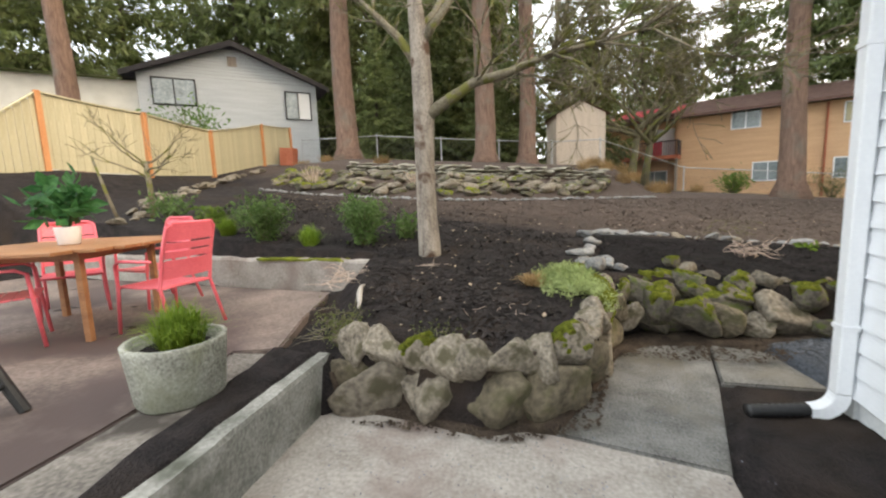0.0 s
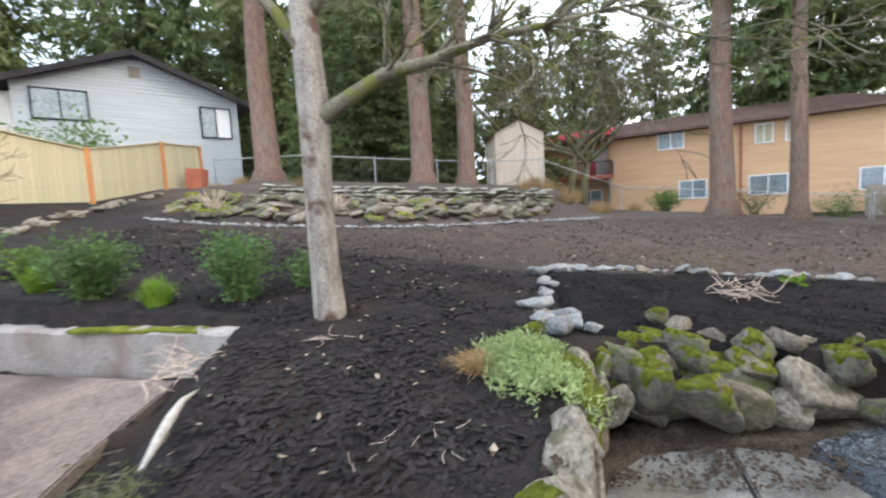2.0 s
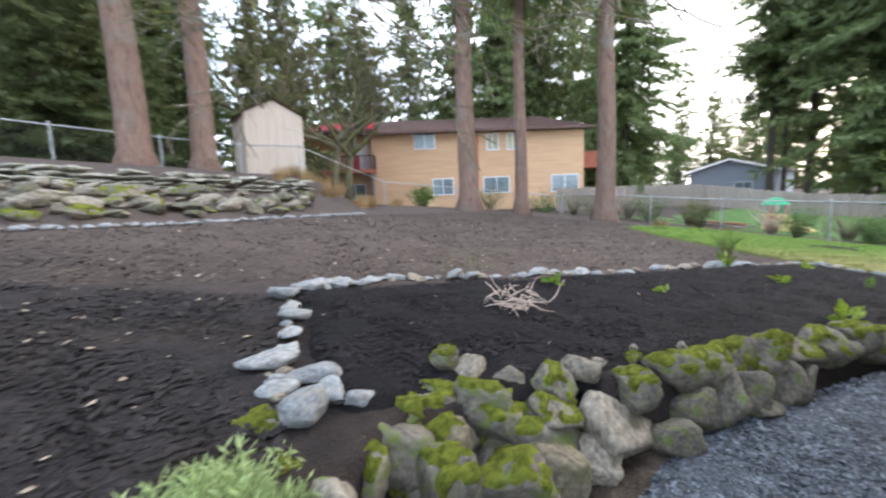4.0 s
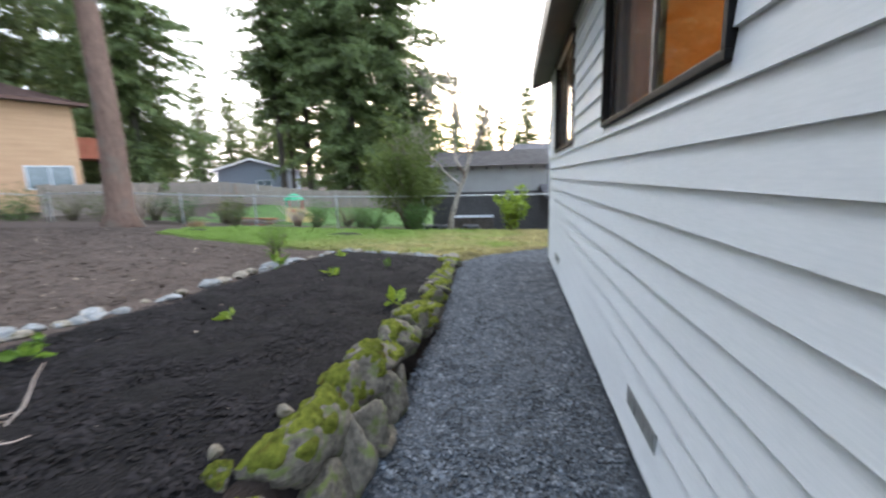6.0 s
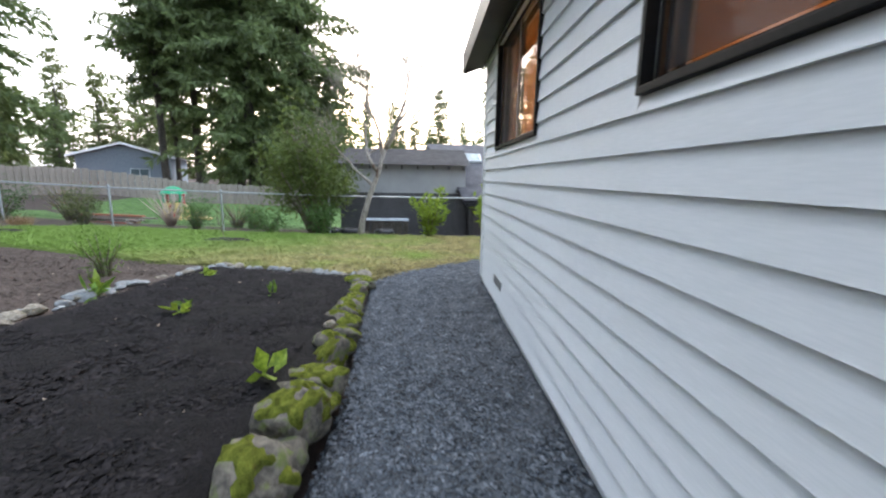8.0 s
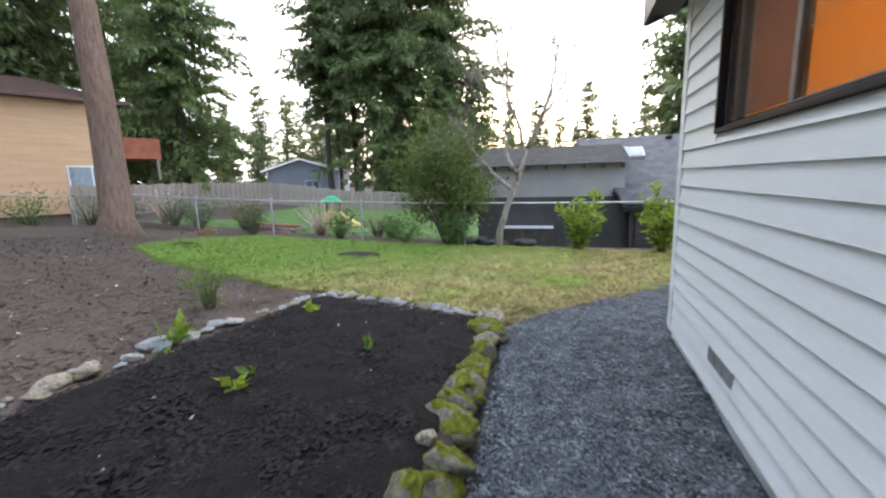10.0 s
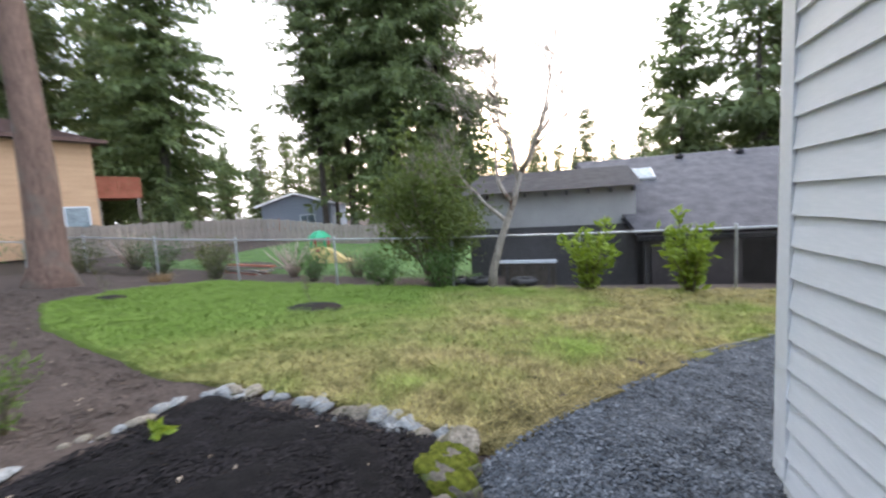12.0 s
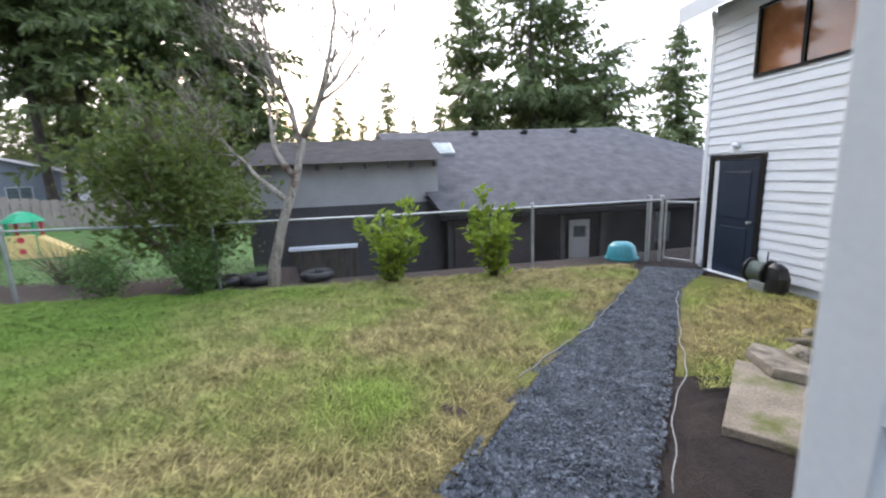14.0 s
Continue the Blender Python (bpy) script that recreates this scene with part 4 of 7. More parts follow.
# front of the raised bed: two rough courses of big stones
wall = empty("rock_wall", pose(0, 0, 0), "rough dry wall of big weathered stones holding the mulch", "rock wall")
front = along(ROCKLINE[:7], 200)
s = 0.0
i = 0
while i < 196:
    w = rng.uniform(0.36, 0.54)
    j = min(i + int(w / 0.0165), 199)
    c, d = (front[i] + front[j]) / 2, front[j] - front[i]
    turn = math.degrees(math.atan2(d[1], d[0]))
    hgt = rng.uniform(0.32, 0.44)
    stone(wall, c[0], c[1] + 0.02, hgt * 0.40, w * 1.24, 0.34, hgt * 1.2, turn, ROCKMUD if rng.random() < 0.75 else ROCK, rng.random() < 0.05, rng.uniform(-8, 8))
    top = upland(float(c[0]), float(c[1]) + 0.1)
    a = i
    while a < j - 6:
        w2 = rng.uniform(0.2, 0.3)
        b = min(a + int(w2 / 0.0165), j)
        e = (front[a] + front[b]) / 2
        hh = top - hgt * 0.8 + 0.1
        stone(wall, e[0] + rng.uniform(-0.02, 0.02), e[1] + 0.05, hgt * 0.8 + hh * 0.45, w2 * 1.28, 0.28, hh * 1.3, turn + rng.uniform(-25, 25), ROCK, rng.random() < 0.1, rng.uniform(-20, 20))
        a = b + 1
    i = j + 1

for x, y, z, w, d, h in ((-1.6, 2.46, 0.17, 0.42, 0.3, 0.42), (-1.63, 2.53, 0.46, 0.34, 0.26, 0.2)):
    stone(wall, x, y, z, w, d, h, 8, ROCKMUD, False, 3)

# edge of the long bed beside the gravel: mossy boulders
edge = empty("rock_edging", pose(0, 0, 0), "row of damp mossy boulders edging the raised bed", "rock edging")
long = along([(0.7, 4.62), (2.4, 4.58), (5.0, 4.52), (8.05, 4.72)], 540)
i = 235
while i < 537:
    x = long[i][0]
    w = rng.choice((0.2, 0.26, 0.32, 0.38, 0.46)) * rng.uniform(0.85, 1.15) * (1.2 if x < 5.5 else 0.85)
    j = min(i + int(w / 0.0136), 539)
    c = (long[i] + long[j]) / 2
    x, y = float(c[0]), float(c[1])
    top, low = upland(x, y + 0.15), lowland(x)
    mossy = rng.random() < 0.82
    h0 = (top - low)
    stone(edge, x, y + 0.06, low + h0 * 0.72, w * 1.3, rng.uniform(0.28, 0.46) * (1 if x < 5 else 0.75), rng.uniform(0.6, 1.0) * (w * 0.5 + 0.15), rng.uniform(-60, 60), ROCK if rng.random() < 0.15 else ROCKDK, mossy, rng.uniform(-6, 6))
    if h0 > 0.22 and rng.random() < 0.8:
        for q in range(2 if w > 0.33 else 1):
            stone(edge, x + (q - 0.5) * w * 0.5, y - rng.uniform(0.05, 0.12), low + 0.07 + h0 * 0.1, w * rng.uniform(0.5, 0.95), rng.uniform(0.16, 0.28), rng.uniform(0.14, 0.3), rng.uniform(-60, 60), ROCKDK, rng.random() < 0.5, rng.uniform(-15, 15))
    if rng.random() < 0.35:
        stone(edge, x + rng.uniform(-0.1, 0.1), y + rng.uniform(0.1, 0.2), top + 0.03, 0.12, 0.1, 0.08, rng.uniform(0, 180), ROCKLT if rng.random() < 0.2 else ROCK, False, 10)
    i = max(i + 1, j - 3)
# packed earth between the stones
for name, line, deep, fill in (("soil_bank", front, 0.03, SOIL), ("soil_bank", long[60:], 0.04, BEDMULCH)):
    v, f = [], []
    for k, p in enumerate(line):
        x, y = float(p[0]), float(p[1]) + deep
        if line is front and x > 0.0:
            x, y = x - 0.04, y - deep
        top = upland(x, y + 0.1) + (0.01 if line is front else -0.05)
        v += [(x, y - 0.06, -0.03), (x + 0.02 * noise.noise((x * 6, y * 6, 1)), y + 0.03 * noise.noise((x * 6, y * 6, 4)), top * 0.5), (x, y + 0.07, top)]
        if k:
            m = len(v)
            f += [(m - 6, m - 3, m - 2, m - 5), (m - 5, m - 2, m - 1, m - 4)]
    tagged(new(name, mesh_of(name, v, f, fill, True)), "dark earth packed between the wall stones", "soil", kind="structure")
# the corner of the bed, where pale and mossy stones are heaped: x, y, height of the middle, width, depth, height
for x, y, z, w, d, h in ((0.63, 4.86, 0.44, 0.46, 0.34, 0.3), (0.93, 4.72, 0.36, 0.27, 0.26, 0.34), (1.52, 4.68, 0.46, 0.28, 0.28, 0.3), (1.27, 4.62, 0.24, 0.64, 0.42, 0.42), (2.03, 4.56, 0.4, 0.28, 0.26, 0.28), (2.2, 4.79, 0.47, 0.18, 0.16, 0.13), (2.44, 4.66, 0.42, 0.46, 0.34, 0.3)):
    stone(edge, x, y, z, w, d, h, rng.uniform(-25, 25), ROCKDK, True, rng.uniform(-8, 8))
for x, y, z, w, d, h in ((2.96, 4.62, 0.42, 0.36, 0.32, 0.28), (3.3, 4.64, 0.42, 0.34, 0.3, 0.26), (0.36, 4.42, 0.42, 0.28, 0.26, 0.3), (0.56, 4.5, 0.34, 0.3, 0.28, 0.34), (-0.06, 4.72, 0.58, 0.28, 0.22, 0.18), (0.12, 4.42, 0.48, 0.28, 0.26, 0.24)):
    stone(edge, x, y, z, w, d, h, rng.uniform(-30, 30), ROCKDK, True, rng.uniform(-8, 8))
for x, y, z, w, d, h in ((0.56, 4.55, 0.40, 0.33, 0.30, 0.36), (0.74, 4.36, 0.3, 0.28, 0.26, 0.4), (1.02, 4.36, 0.24, 0.48, 0.34, 0.42), (1.43, 4.56, 0.40, 0.26, 0.26, 0.26), (1.3, 4.4, 0.2, 0.34, 0.28, 0.34), (1.12, 4.62, 0.38, 0.3, 0.28, 0.32), (0.78, 4.56, 0.36, 0.3, 0.26, 0.32), (0.72, 4.74, 0.46, 0.34, 0.28, 0.32), (1.22, 4.78, 0.48, 0.3, 0.26, 0.26), (1.04, 4.70, 0.47, 0.36, 0.28, 0.3), (0.86, 4.82, 0.48, 0.32, 0.28, 0.26)):
    stone(edge, x, y, z, w * 1.1, d * 1.1, h, rng.uniform(-40, 40), ROCKDK if rng.random() < 0.6 else ROCKMUD, rng.random() < 0.55, rng.uniform(-10, 10))
for x, y, z, w, d, h in ((2.62, 4.64, 0.4, 0.42, 0.34, 0.32), (3.12, 4.6, 0.4, 0.4, 0.36, 0.32), (3.52, 4.6, 0.38, 0.44, 0.36, 0.32), (2.84, 4.5, 0.24, 0.4, 0.3, 0.34), (3.42, 4.48, 0.2, 0.36, 0.28, 0.3), (3.86, 4.56, 0.36, 0.4, 0.34, 0.3), (4.3, 4.56, 0.35, 0.38, 0.32, 0.28)):
    stone(edge, x, y, z, w, d, h, rng.uniform(-25, 25), ROCKDK, z > 0.3, rng.uniform(-8, 8))
stone(edge, 1.02, 4.85, 0.52, 0.34, 0.3, 0.36, 15, ROCK, False, 6)
stone(edge, 0.93, 4.93, 0.66, 0.17, 0.16, 0.16, 40, ROCKDK, True, 10)
for x, y, z, w, d, h in ((1.76, 4.74, 0.48, 0.29, 0.26, 0.28), (1.83, 4.53, 0.24, 0.5, 0.36, 0.5), (1.32, 4.76, 0.51, 0.16, 0.14, 0.16), (1.62, 4.44, 0.14, 0.34, 0.28, 0.28), (0.84, 4.72, 0.47, 0.12, 0.11, 0.12), (0.3, 4.12, 0.34, 0.28, 0.24, 0.34), (0.46, 4.27, 0.24, 0.28, 0.24, 0.3)):
    stone(edge, x, y, z, w, d, h, rng.uniform(-30, 30), ROCK, False, rng.uniform(-10, 10))
for x, y, z, w, d, h in ((2.43, 4.52, 0.2, 0.32, 0.28, 0.3), (2.71, 4.5, 0.24, 0.38, 0.3, 0.4), (3.22, 4.46, 0.22, 0.32, 0.28, 0.34), (2.98, 4.44, 0.15, 0.3, 0.24, 0.24), (0.95, 4.5, 0.16, 0.4, 0.3, 0.32), (0.7, 4.42, 0.18, 0.32, 0.28, 0.36), (2.15, 4.42, 0.14, 0.3, 0.24, 0.24)):
    stone(edge, x, y, z, w, d, h, rng.uniform(-30, 30), ROCKDK, False, rng.uniform(-10, 10))
for x, y, w in ((1.2, 4.82, 0.09), (1.42, 4.8, 0.08), (1.62, 4.82, 0.11), (0.74, 4.68, 0.09), (1.92, 4.76, 0.1), (2.62, 4.74, 0.08), (2.3, 4.86, 0.07)):
    stone(edge, x, y, 0.52, w, w * 0.9, w * 0.8, 30 + x * 90, ROCK, False, 12)
stone(edge, 8.12, 4.78, 0.14, 0.3, 0.26, 0.2, 20, ROCK, False, 5, 5)

# pale border stones of the bed
border = empty("bed_border", pose(0, 0, 0), "loose border of pale grey field stones round the bed", "stone border")
for x, y, w, d, h, turn in ((0.0, 5.27, 0.42, 0.24, 0.14, 28), (0.22, 5.04, 0.36, 0.22, 0.13, -24), (0.05, 4.97, 0.26, 0.17, 0.1, 20), (0.16, 4.70, 0.28, 0.24, 0.2, 60), (0.30, 4.83, 0.2, 0.14, 0.16, -50), (0.42, 4.76, 0.17, 0.14, 0.12, 35), (0.17, 5.98, 0.28, 0.2, 0.12, 10), (0.12, 5.66, 0.17, 0.13, 0.1, 30), (0.09, 6.5, 0.34, 0.2, 0.16, -20), (0.31, 6.72, 0.34, 0.2, 0.14, 15), (0.14, 6.2, 0.2, 0.16, 0.1, 70), (0.62, 6.78, 0.28, 0.16, 0.13, 15), (0.82, 6.82, 0.2, 0.14, 0.1, 8), (1.86, 6.96, 0.3, 0.2, 0.15, 30)):
    stone(border, x, y, ground(x, y) + h * 0.3, w * 0.88, d * 0.9, h * 0.85, turn, ROCKLT, False, rng.uniform(-9, 9))
for line, n, lo, hi in (([(0.0, 4.85), (0.1, 5.5), (0.14, 6.1), (0.06, 6.6)], 16, 0.05, 0.1), ([(0.1, 6.75), (0.9, 6.95), (1.9, 7.0), (4.1, 6.96), (6.8, 7.12), (8.2, 6.98)], 84, 0.06, 0.19), ([(8.3, 6.9), (8.38, 6.2), (8.3, 5.4), (8.18, 4.85)], 40, 0.08, 0.19)):
    for p in along(line, n):
        x, y = p[0] + rng.uniform(-0.06, 0.06), p[1] + rng.uniform(-0.06, 0.06)
        w = rng.uniform(lo, hi)
        if rng.random() < 0.15:
            continue
        stone(border, x, y, ground(x, y) + w * 0.16, w * rng.uniform(1.0, 1.6), w, w * rng.uniform(0.4, 0.7), rng.uniform(0, 180), ROCKLT if rng.random() < 0.62 else ROCK, False, rng.uniform(-15, 15))
        if rng.random() < 0.5:
            w *= 0.5
            x, y = x + rng.uniform(-0.12, 0.12), y + rng.uniform(-0.12, 0.12)
            stone(border, x, y, ground(x, y) + w * 0.2, w, w, w * 0.7, rng.uniform(0, 180), ROCKLT if rng.random() < 0.5 else ROCK, False, 10)

# terrace at the back: pale edging, a slope of grey rock, and a dry stack of flat stones
terrace_edge = empty("terrace_edging", pose(0, 0, 0), "line of small pale stones edging the terrace", "stone border")
for p in along(DRYLINE, 120):
    x, y = p[0] + rng.uniform(-0.05, 0.05), p[1] + rng.uniform(-0.06, 0.06)
    w = rng.uniform(0.06, 0.15)
    stone(terrace_edge, x, y, ground(x, y) + w * 0.2, w * 1.4, w, w * 0.7, rng.uniform(0, 180), ROCKLT, False, rng.uniform(-10, 10))
terrace_rocks = empty("terrace_rocks", pose(0, 0, 0), "slope of brown-grey boulders behind the pale edging", "rocks")
for p in along(DRYLINE[:-1], 62):
    for off in (rng.uniform(0.6, 1.1), rng.uniform(1.0, 1.7), rng.uniform(1.6, 2.2)):
        if rng.random() < 0.25:
            continue
        x, y = p[0] + rng.uniform(-0.2, 0.2), p[1] + off + rng.uniform(-0.15, 0.15)
        w = rng.uniform(0.18, 0.5)
        stone(terrace_rocks, x, y, ground(x, y) + w * 0.12, w * 1.4, w, w * 0.6, rng.uniform(0, 180), ROCK if rng.random() < 0.6 else ROCKDK, rng.random() < 0.12 or x < -7, rng.uniform(-20, 20))
drystack = empty("dry_stone_wall", pose(0, 0, 0), "dry-stacked wall of flat pale stones", "stone wall")
slab_rocks = []
for k in range(5):
    bm = rock_mesh(40 + k, 0.36, 4, False)
    me = bpy.data.meshes.new("stone")
    bm.to_mesh(me)
    bm.free()
    me.materials.append(mat_flat := (bpy.data.materials.get("flat_pale_stone") or mat("flat_pale_stone", (0.15, 0.14, 0.11), (0.40, 0.375, 0.32), 0.9, 4, 40, 0.7, 0.02, spot=(0.16, 0.17, 0.08), spot_scale=2, spot_at=(0.55, 0.7), vary=0.3)))
    slab_rocks.append(me)
for row in range(4):
    for p in along([(x, y + 2.42) for x, y in DRYLINE[1:-1]], 34):
        x, y = p[0] + rng.uniform(-0.12, 0.12), p[1] + rng.uniform(-0.05, 0.05) + row * 0.03
        if row == 3 and rng.random() < 0.4:
            continue
        o = new("stone", rng.choice(slab_rocks))
        o.parent = drystack
        o.matrix_basis = pose(x, y, ground(x, p[1] - 0.12) + 0.06 + row * 0.105, rng.uniform(-5, 5), rng.uniform(-5, 5), rng.uniform(-20, 20) + 20) @ Matrix.Diagonal((rng.uniform(0.3, 0.62), 0.36, rng.uniform(0.2, 0.34), 1))
# old edging along the cedar fence
fence_rocks = empty("fence_edging", pose(0, 0, 0), "scattered grey stones along the foot of the fence", "stone border")
for p in along([(-7.2, 5.0), (-8.6, 6.4), (-9.6, 8.0), (-10.6, 10.2), (-11.3, 12.8)], 46):
    x, y = p[0] + rng.uniform(-0.25, 0.25), p[1] + rng.uniform(-0.25, 0.25)
    w = rng.uniform(0.14, 0.34)
    stone(fence_rocks, x, y, ground(x, y) + w * 0.15, w * 1.3, w, w * 0.6, rng.uniform(0, 180), ROCK, False, rng.uniform(-15, 15))
step_rocks = empty("step_rocks", pose(0, 0, 0), "grey boulders beside the concrete slab step", "rocks")
for x, y, w in ((10.6, 0.15, 0.28), (10.5, 0.42, 0.2), (10.85, -0.2, 0.22), (11.05, -0.5, 0.18)):
    stone(step_rocks, x, y, ground(x, y) + w * 0.2, w * 1.3, w, w * 0.7, rng.uniform(0, 180), ROCK, False, 8)

# ---------------------------------------------------------------- trees and plants
def fir_meshes(seed, height, spread, low, whorl=0.5, needle=FIR, trunk_r=0.35, bark=BARK, droop=0.45, dense=1.0, taper=0.6):
    """Trunk and crown of a conifer standing at the origin: sagging boughs hung with narrow sprays."""
    r = random.Random(seed)
    t = Tubes()
    lean = (r.uniform(-0.02, 0.02), r.uniform(-0.02, 0.02))
    n = 14
    pts, rad = [], []
    for k in range(n + 1):
        z = height * (k / n) ** 1.3 - 0.3 * (k == 0)
        pts.append((lean[0] * z + 0.05 * math.sin(z * 0.7 + seed), lean[1] * z + 0.05 * math.cos(z * 0.6 + seed), z))
        rad.append(trunk_r * (1 - 0.93 * z / height if z > 0 else 1.5) * (1 + 0.35 * math.exp(-max(z, 0) / 0.35)))
    t.add(pts, rad, 14)
    verts, faces = [], []
    z = low
    while z < height - 0.3:
        f = (z - low) / (height - low)
        reach = spread * (1 - f) ** taper * (0.55 + 0.45 * min(1, f * 5 + 0.2)) * (1 + 0.2 * math.sin(z * 0.7 + seed) + 0.1 * math.sin(z * 2.3 + 2 * seed))
        for b in range(r.randint(3, 6)):
            a = r.uniform(0, 2 * math.pi)
            length = max(reach * r.uniform(0.4, 1.25), 0.4)
            out = Vector((math.cos(a), math.sin(a), 0))
            side = Vector((-out.y, out.x, 0))
            zb = min(z + r.uniform(-1.6, 1.6) * whorl, height - 0.2)
            base = Vector((lean[0] * zb, lean[1] * zb, zb))
            sag = (-droop * (1 - f) + 0.3 * f + r.uniform(-0.4, 0.3)) * length
            t.add([base, base + out * length * 0.55 + Vector((0, 0, sag * 0.62)), base + out * length + Vector((0, 0, sag * 0.9))], [0.04 * (1 - f) + 0.012, 0.02 * (1 - f) + 0.008, 0.004], 3)
            steps = max(3, int(length / 0.30 * dense))
            for s in range(steps):
                u = (s + r.uniform(0.3, 1.1)) / steps
                fan = 0.85 * math.sin(math.pi * min(u * 0.85 + 0.15, 1)) * min(1.0, 0.3 * length)
                for q in range(5):
                    c = base + out * length * u + side * fan * r.uniform(-1, 1) + Vector((0, 0, sag * (1.15 * u - 0.25 * u * u)))
                    size = r.uniform(0.45, 1.0) * (0.75 + 0.35 * (1 - f))
                    d = (side * r.uniform(-0.7, 0.7) + out * r.uniform(0.1, 0.9) + Vector((0, 0, r.uniform(-1.6, 0.35)))).normalized()
                    w = d.cross(Vector((r.uniform(-1, 1), r.uniform(-1, 1), 0.6))).normalized() * size * r.uniform(0.10, 0.18)
                    m = len(verts)
                    verts += [c, c + d * size * 0.35 + w, c + d * size, c + d * size * 0.4 - w]
                    faces.append((m, m + 1, m + 2, m + 3))
        z += whorl * r.uniform(0.6, 1.4) * (1 - 0.4 * f)
    return t.mesh("trunk", bark), mesh_of("crown", verts, faces, needle)


def plant_tree(name, meshes, m, label, group):
    thing = empty(name, m, label, "tree", group)
    part("trunk", meshes[0], None, thing)
    part("crown", meshes[1], None, thing)
    return thing


# tall red-barked firs that stand in and behind the garden; their crowns begin high up
BIG = [fir_meshes(11, 24, 4.6, 10.5, 0.7, FIR, 0.46), fir_meshes(12, 23, 4.0, 9.0, 0.7, FIR, 0.36), fir_meshes(13, 25, 4.6, 11.5, 0.7, FIR, 0.5)]
for x, y, z, k, s in ((-9.6, 16.2, 2.95, 2, 0.98), (-3.8, 17.8, 2.5, 2, 0.92), (-2.2, 19.2, 2.5, 0, 0.85), (7.5, 18.8, 0.8, 2, 0.86), (9.5, 17.9, 0.6, 1, 0.78), (12.42, 16.2, 0.15, 0, 0.86), (-18.2, 10.9, 2.6, 0, 0.86)):
    plant_tree("fir_tree", BIG[k], pose(x, y, z - 0.1, 0, 0, 70 * k + x * 20) @ Matrix.Diagonal((s, s, 1, 1)), "tall fir with reddish bare trunk and high crown", "garden firs")

# woods behind
WOODS = [
    fir_meshes(21, 25, 6.4, 1.0, 0.5, FIR, 0.35, BARKDK, 0.4), fir_meshes(22, 28, 6.0, 3.5, 0.55, FIR, 0.4, BARKDK), fir_meshes(23, 19, 4.2, 0.6, 0.42, FIRLT, 0.25, BARKDK),
    fir_meshes(24, 20, 4.8, 0.8, 0.45, CEDARLEAF, 0.28, BARKDK, 0.6), fir_meshes(25, 26, 4.8, 6.0, 0.55, FIR, 0.3, BARKDK),
    fir_meshes(26, 38, 5.6, 11.0, 0.55, FIR, 0.42, BARKDK, 0.5, 1.2, 0.4), fir_meshes(27, 40, 6.6, 3.0, 0.45, FIR, 0.55, BARKDK, 0.5, 1.25, 0.4), fir_meshes(28, 17, 5.2, 3.5, 0.7, FIRLT, 0.3, BARKDK, 0.1, 1.0, 0.35),
]
FAR_WOODS = [fir_meshes(31, 19, 4.0, 0.6, 0.6, FIRLT, 0.25, BARKDK, 0.45, 0.9), fir_meshes(32, 21, 4.2, 1.0, 0.6, CEDARLEAF, 0.28, BARKDK, 0.5, 0.9)]
WOOD_AT = [
    (-44, 22, 0, 1.1), (-38, 28, 1, 1.0), (-33, 20, 0, 0.9), (-31, 34, 1, 1.1), (-36, 14, 0, 1.0), (-27, 33, 2, 1.1), (-24, 38, 1, 1.0), (-20, 33, 3, 1.15), (-17, 40, 2, 1.2), (-13, 35, 3, 1.1), (-11, 30, 2, 0.9),
    (-9, 38, 1, 1.0), (-6, 30, 3, 0.75), (1, 33, 3, 0.7), (6, 46, 4, 1.0), (15, 50, 4, 1.0), (17, 42, 1, 0.95),
    (24, 40, 1, 1.0), (28, 43, 0, 0.95), (31, 38, 0, 0.8), (20, 38, 4, 0.9), (-7, 26, 3, 0.45), (-5, 24, 0, 0.3), (-12, 24, 0, 0.35),
    (28, 31, 6, 0.72), (45, 29.4, 5, 0.85), (46, 26.6, 5, 0.95), (48, 23.5, 5, 1.1), (44, 20.5, 6, 1.0), (47, 16.5, 6, 0.95), (50, 31, 4, 0.9), (46, 13.2, 2, 0.75),
    (-15, 27, 3, 0.5), (-9, 25.5, 0, 0.42), (-3.5, 27, 0, 0.42), (-1, 31, 3, 0.6), (-7, 33, 0, 0.8), (-14, 44, 0, 1.1), (-22, 46, 0, 1.1), (-30, 44, 0, 1.2), (-40, 38, 0, 1.2), (8, 42, 3, 0.9), (26, 50, 1, 1.1), (34, 46, 1, 1.0),
    (38, -8.0, 7, 1.0), (39, -10.5, 7, 0.95), (41, -12.5, 3, 0.62), (36, -12.5, 7, 0.7), (43, -4.5, 2, 0.95), (46, -26, 2, 0.85), (44, -15, 3, 0.55), (50, -20, 3, 0.6),
]
for x, y, k, s in WOOD_AT:
    wide = 1.25 * s if y < 0 else s
    plant_tree("conifer", WOODS[k], pose(x, y, ground(x, y) - 0.2, 0, 0, (x * 37 + y * 11) % 360) @ Matrix.Diagonal((wide, wide, s, 1)), "tall dark green conifer in the woods", "woods")
far = random.Random(8)
for k in range(50):
    a = radians(-32 + 84 * k / 49 + far.uniform(-1, 1))
    d = far.uniform(95, 125)
    s = far.uniform(0.9, 1.5)
    plant_tree("conifer", FAR_WOODS[far.choice((0, 1))], pose(6 + d * math.cos(a), 4 + d * math.sin(a), -4, 0, 0, far.uniform(0, 360)) @ Matrix.Diagonal((s * 1.1, s * 1.1, s, 1)), "distant olive-green conifer on the skyline", "skyline trees")


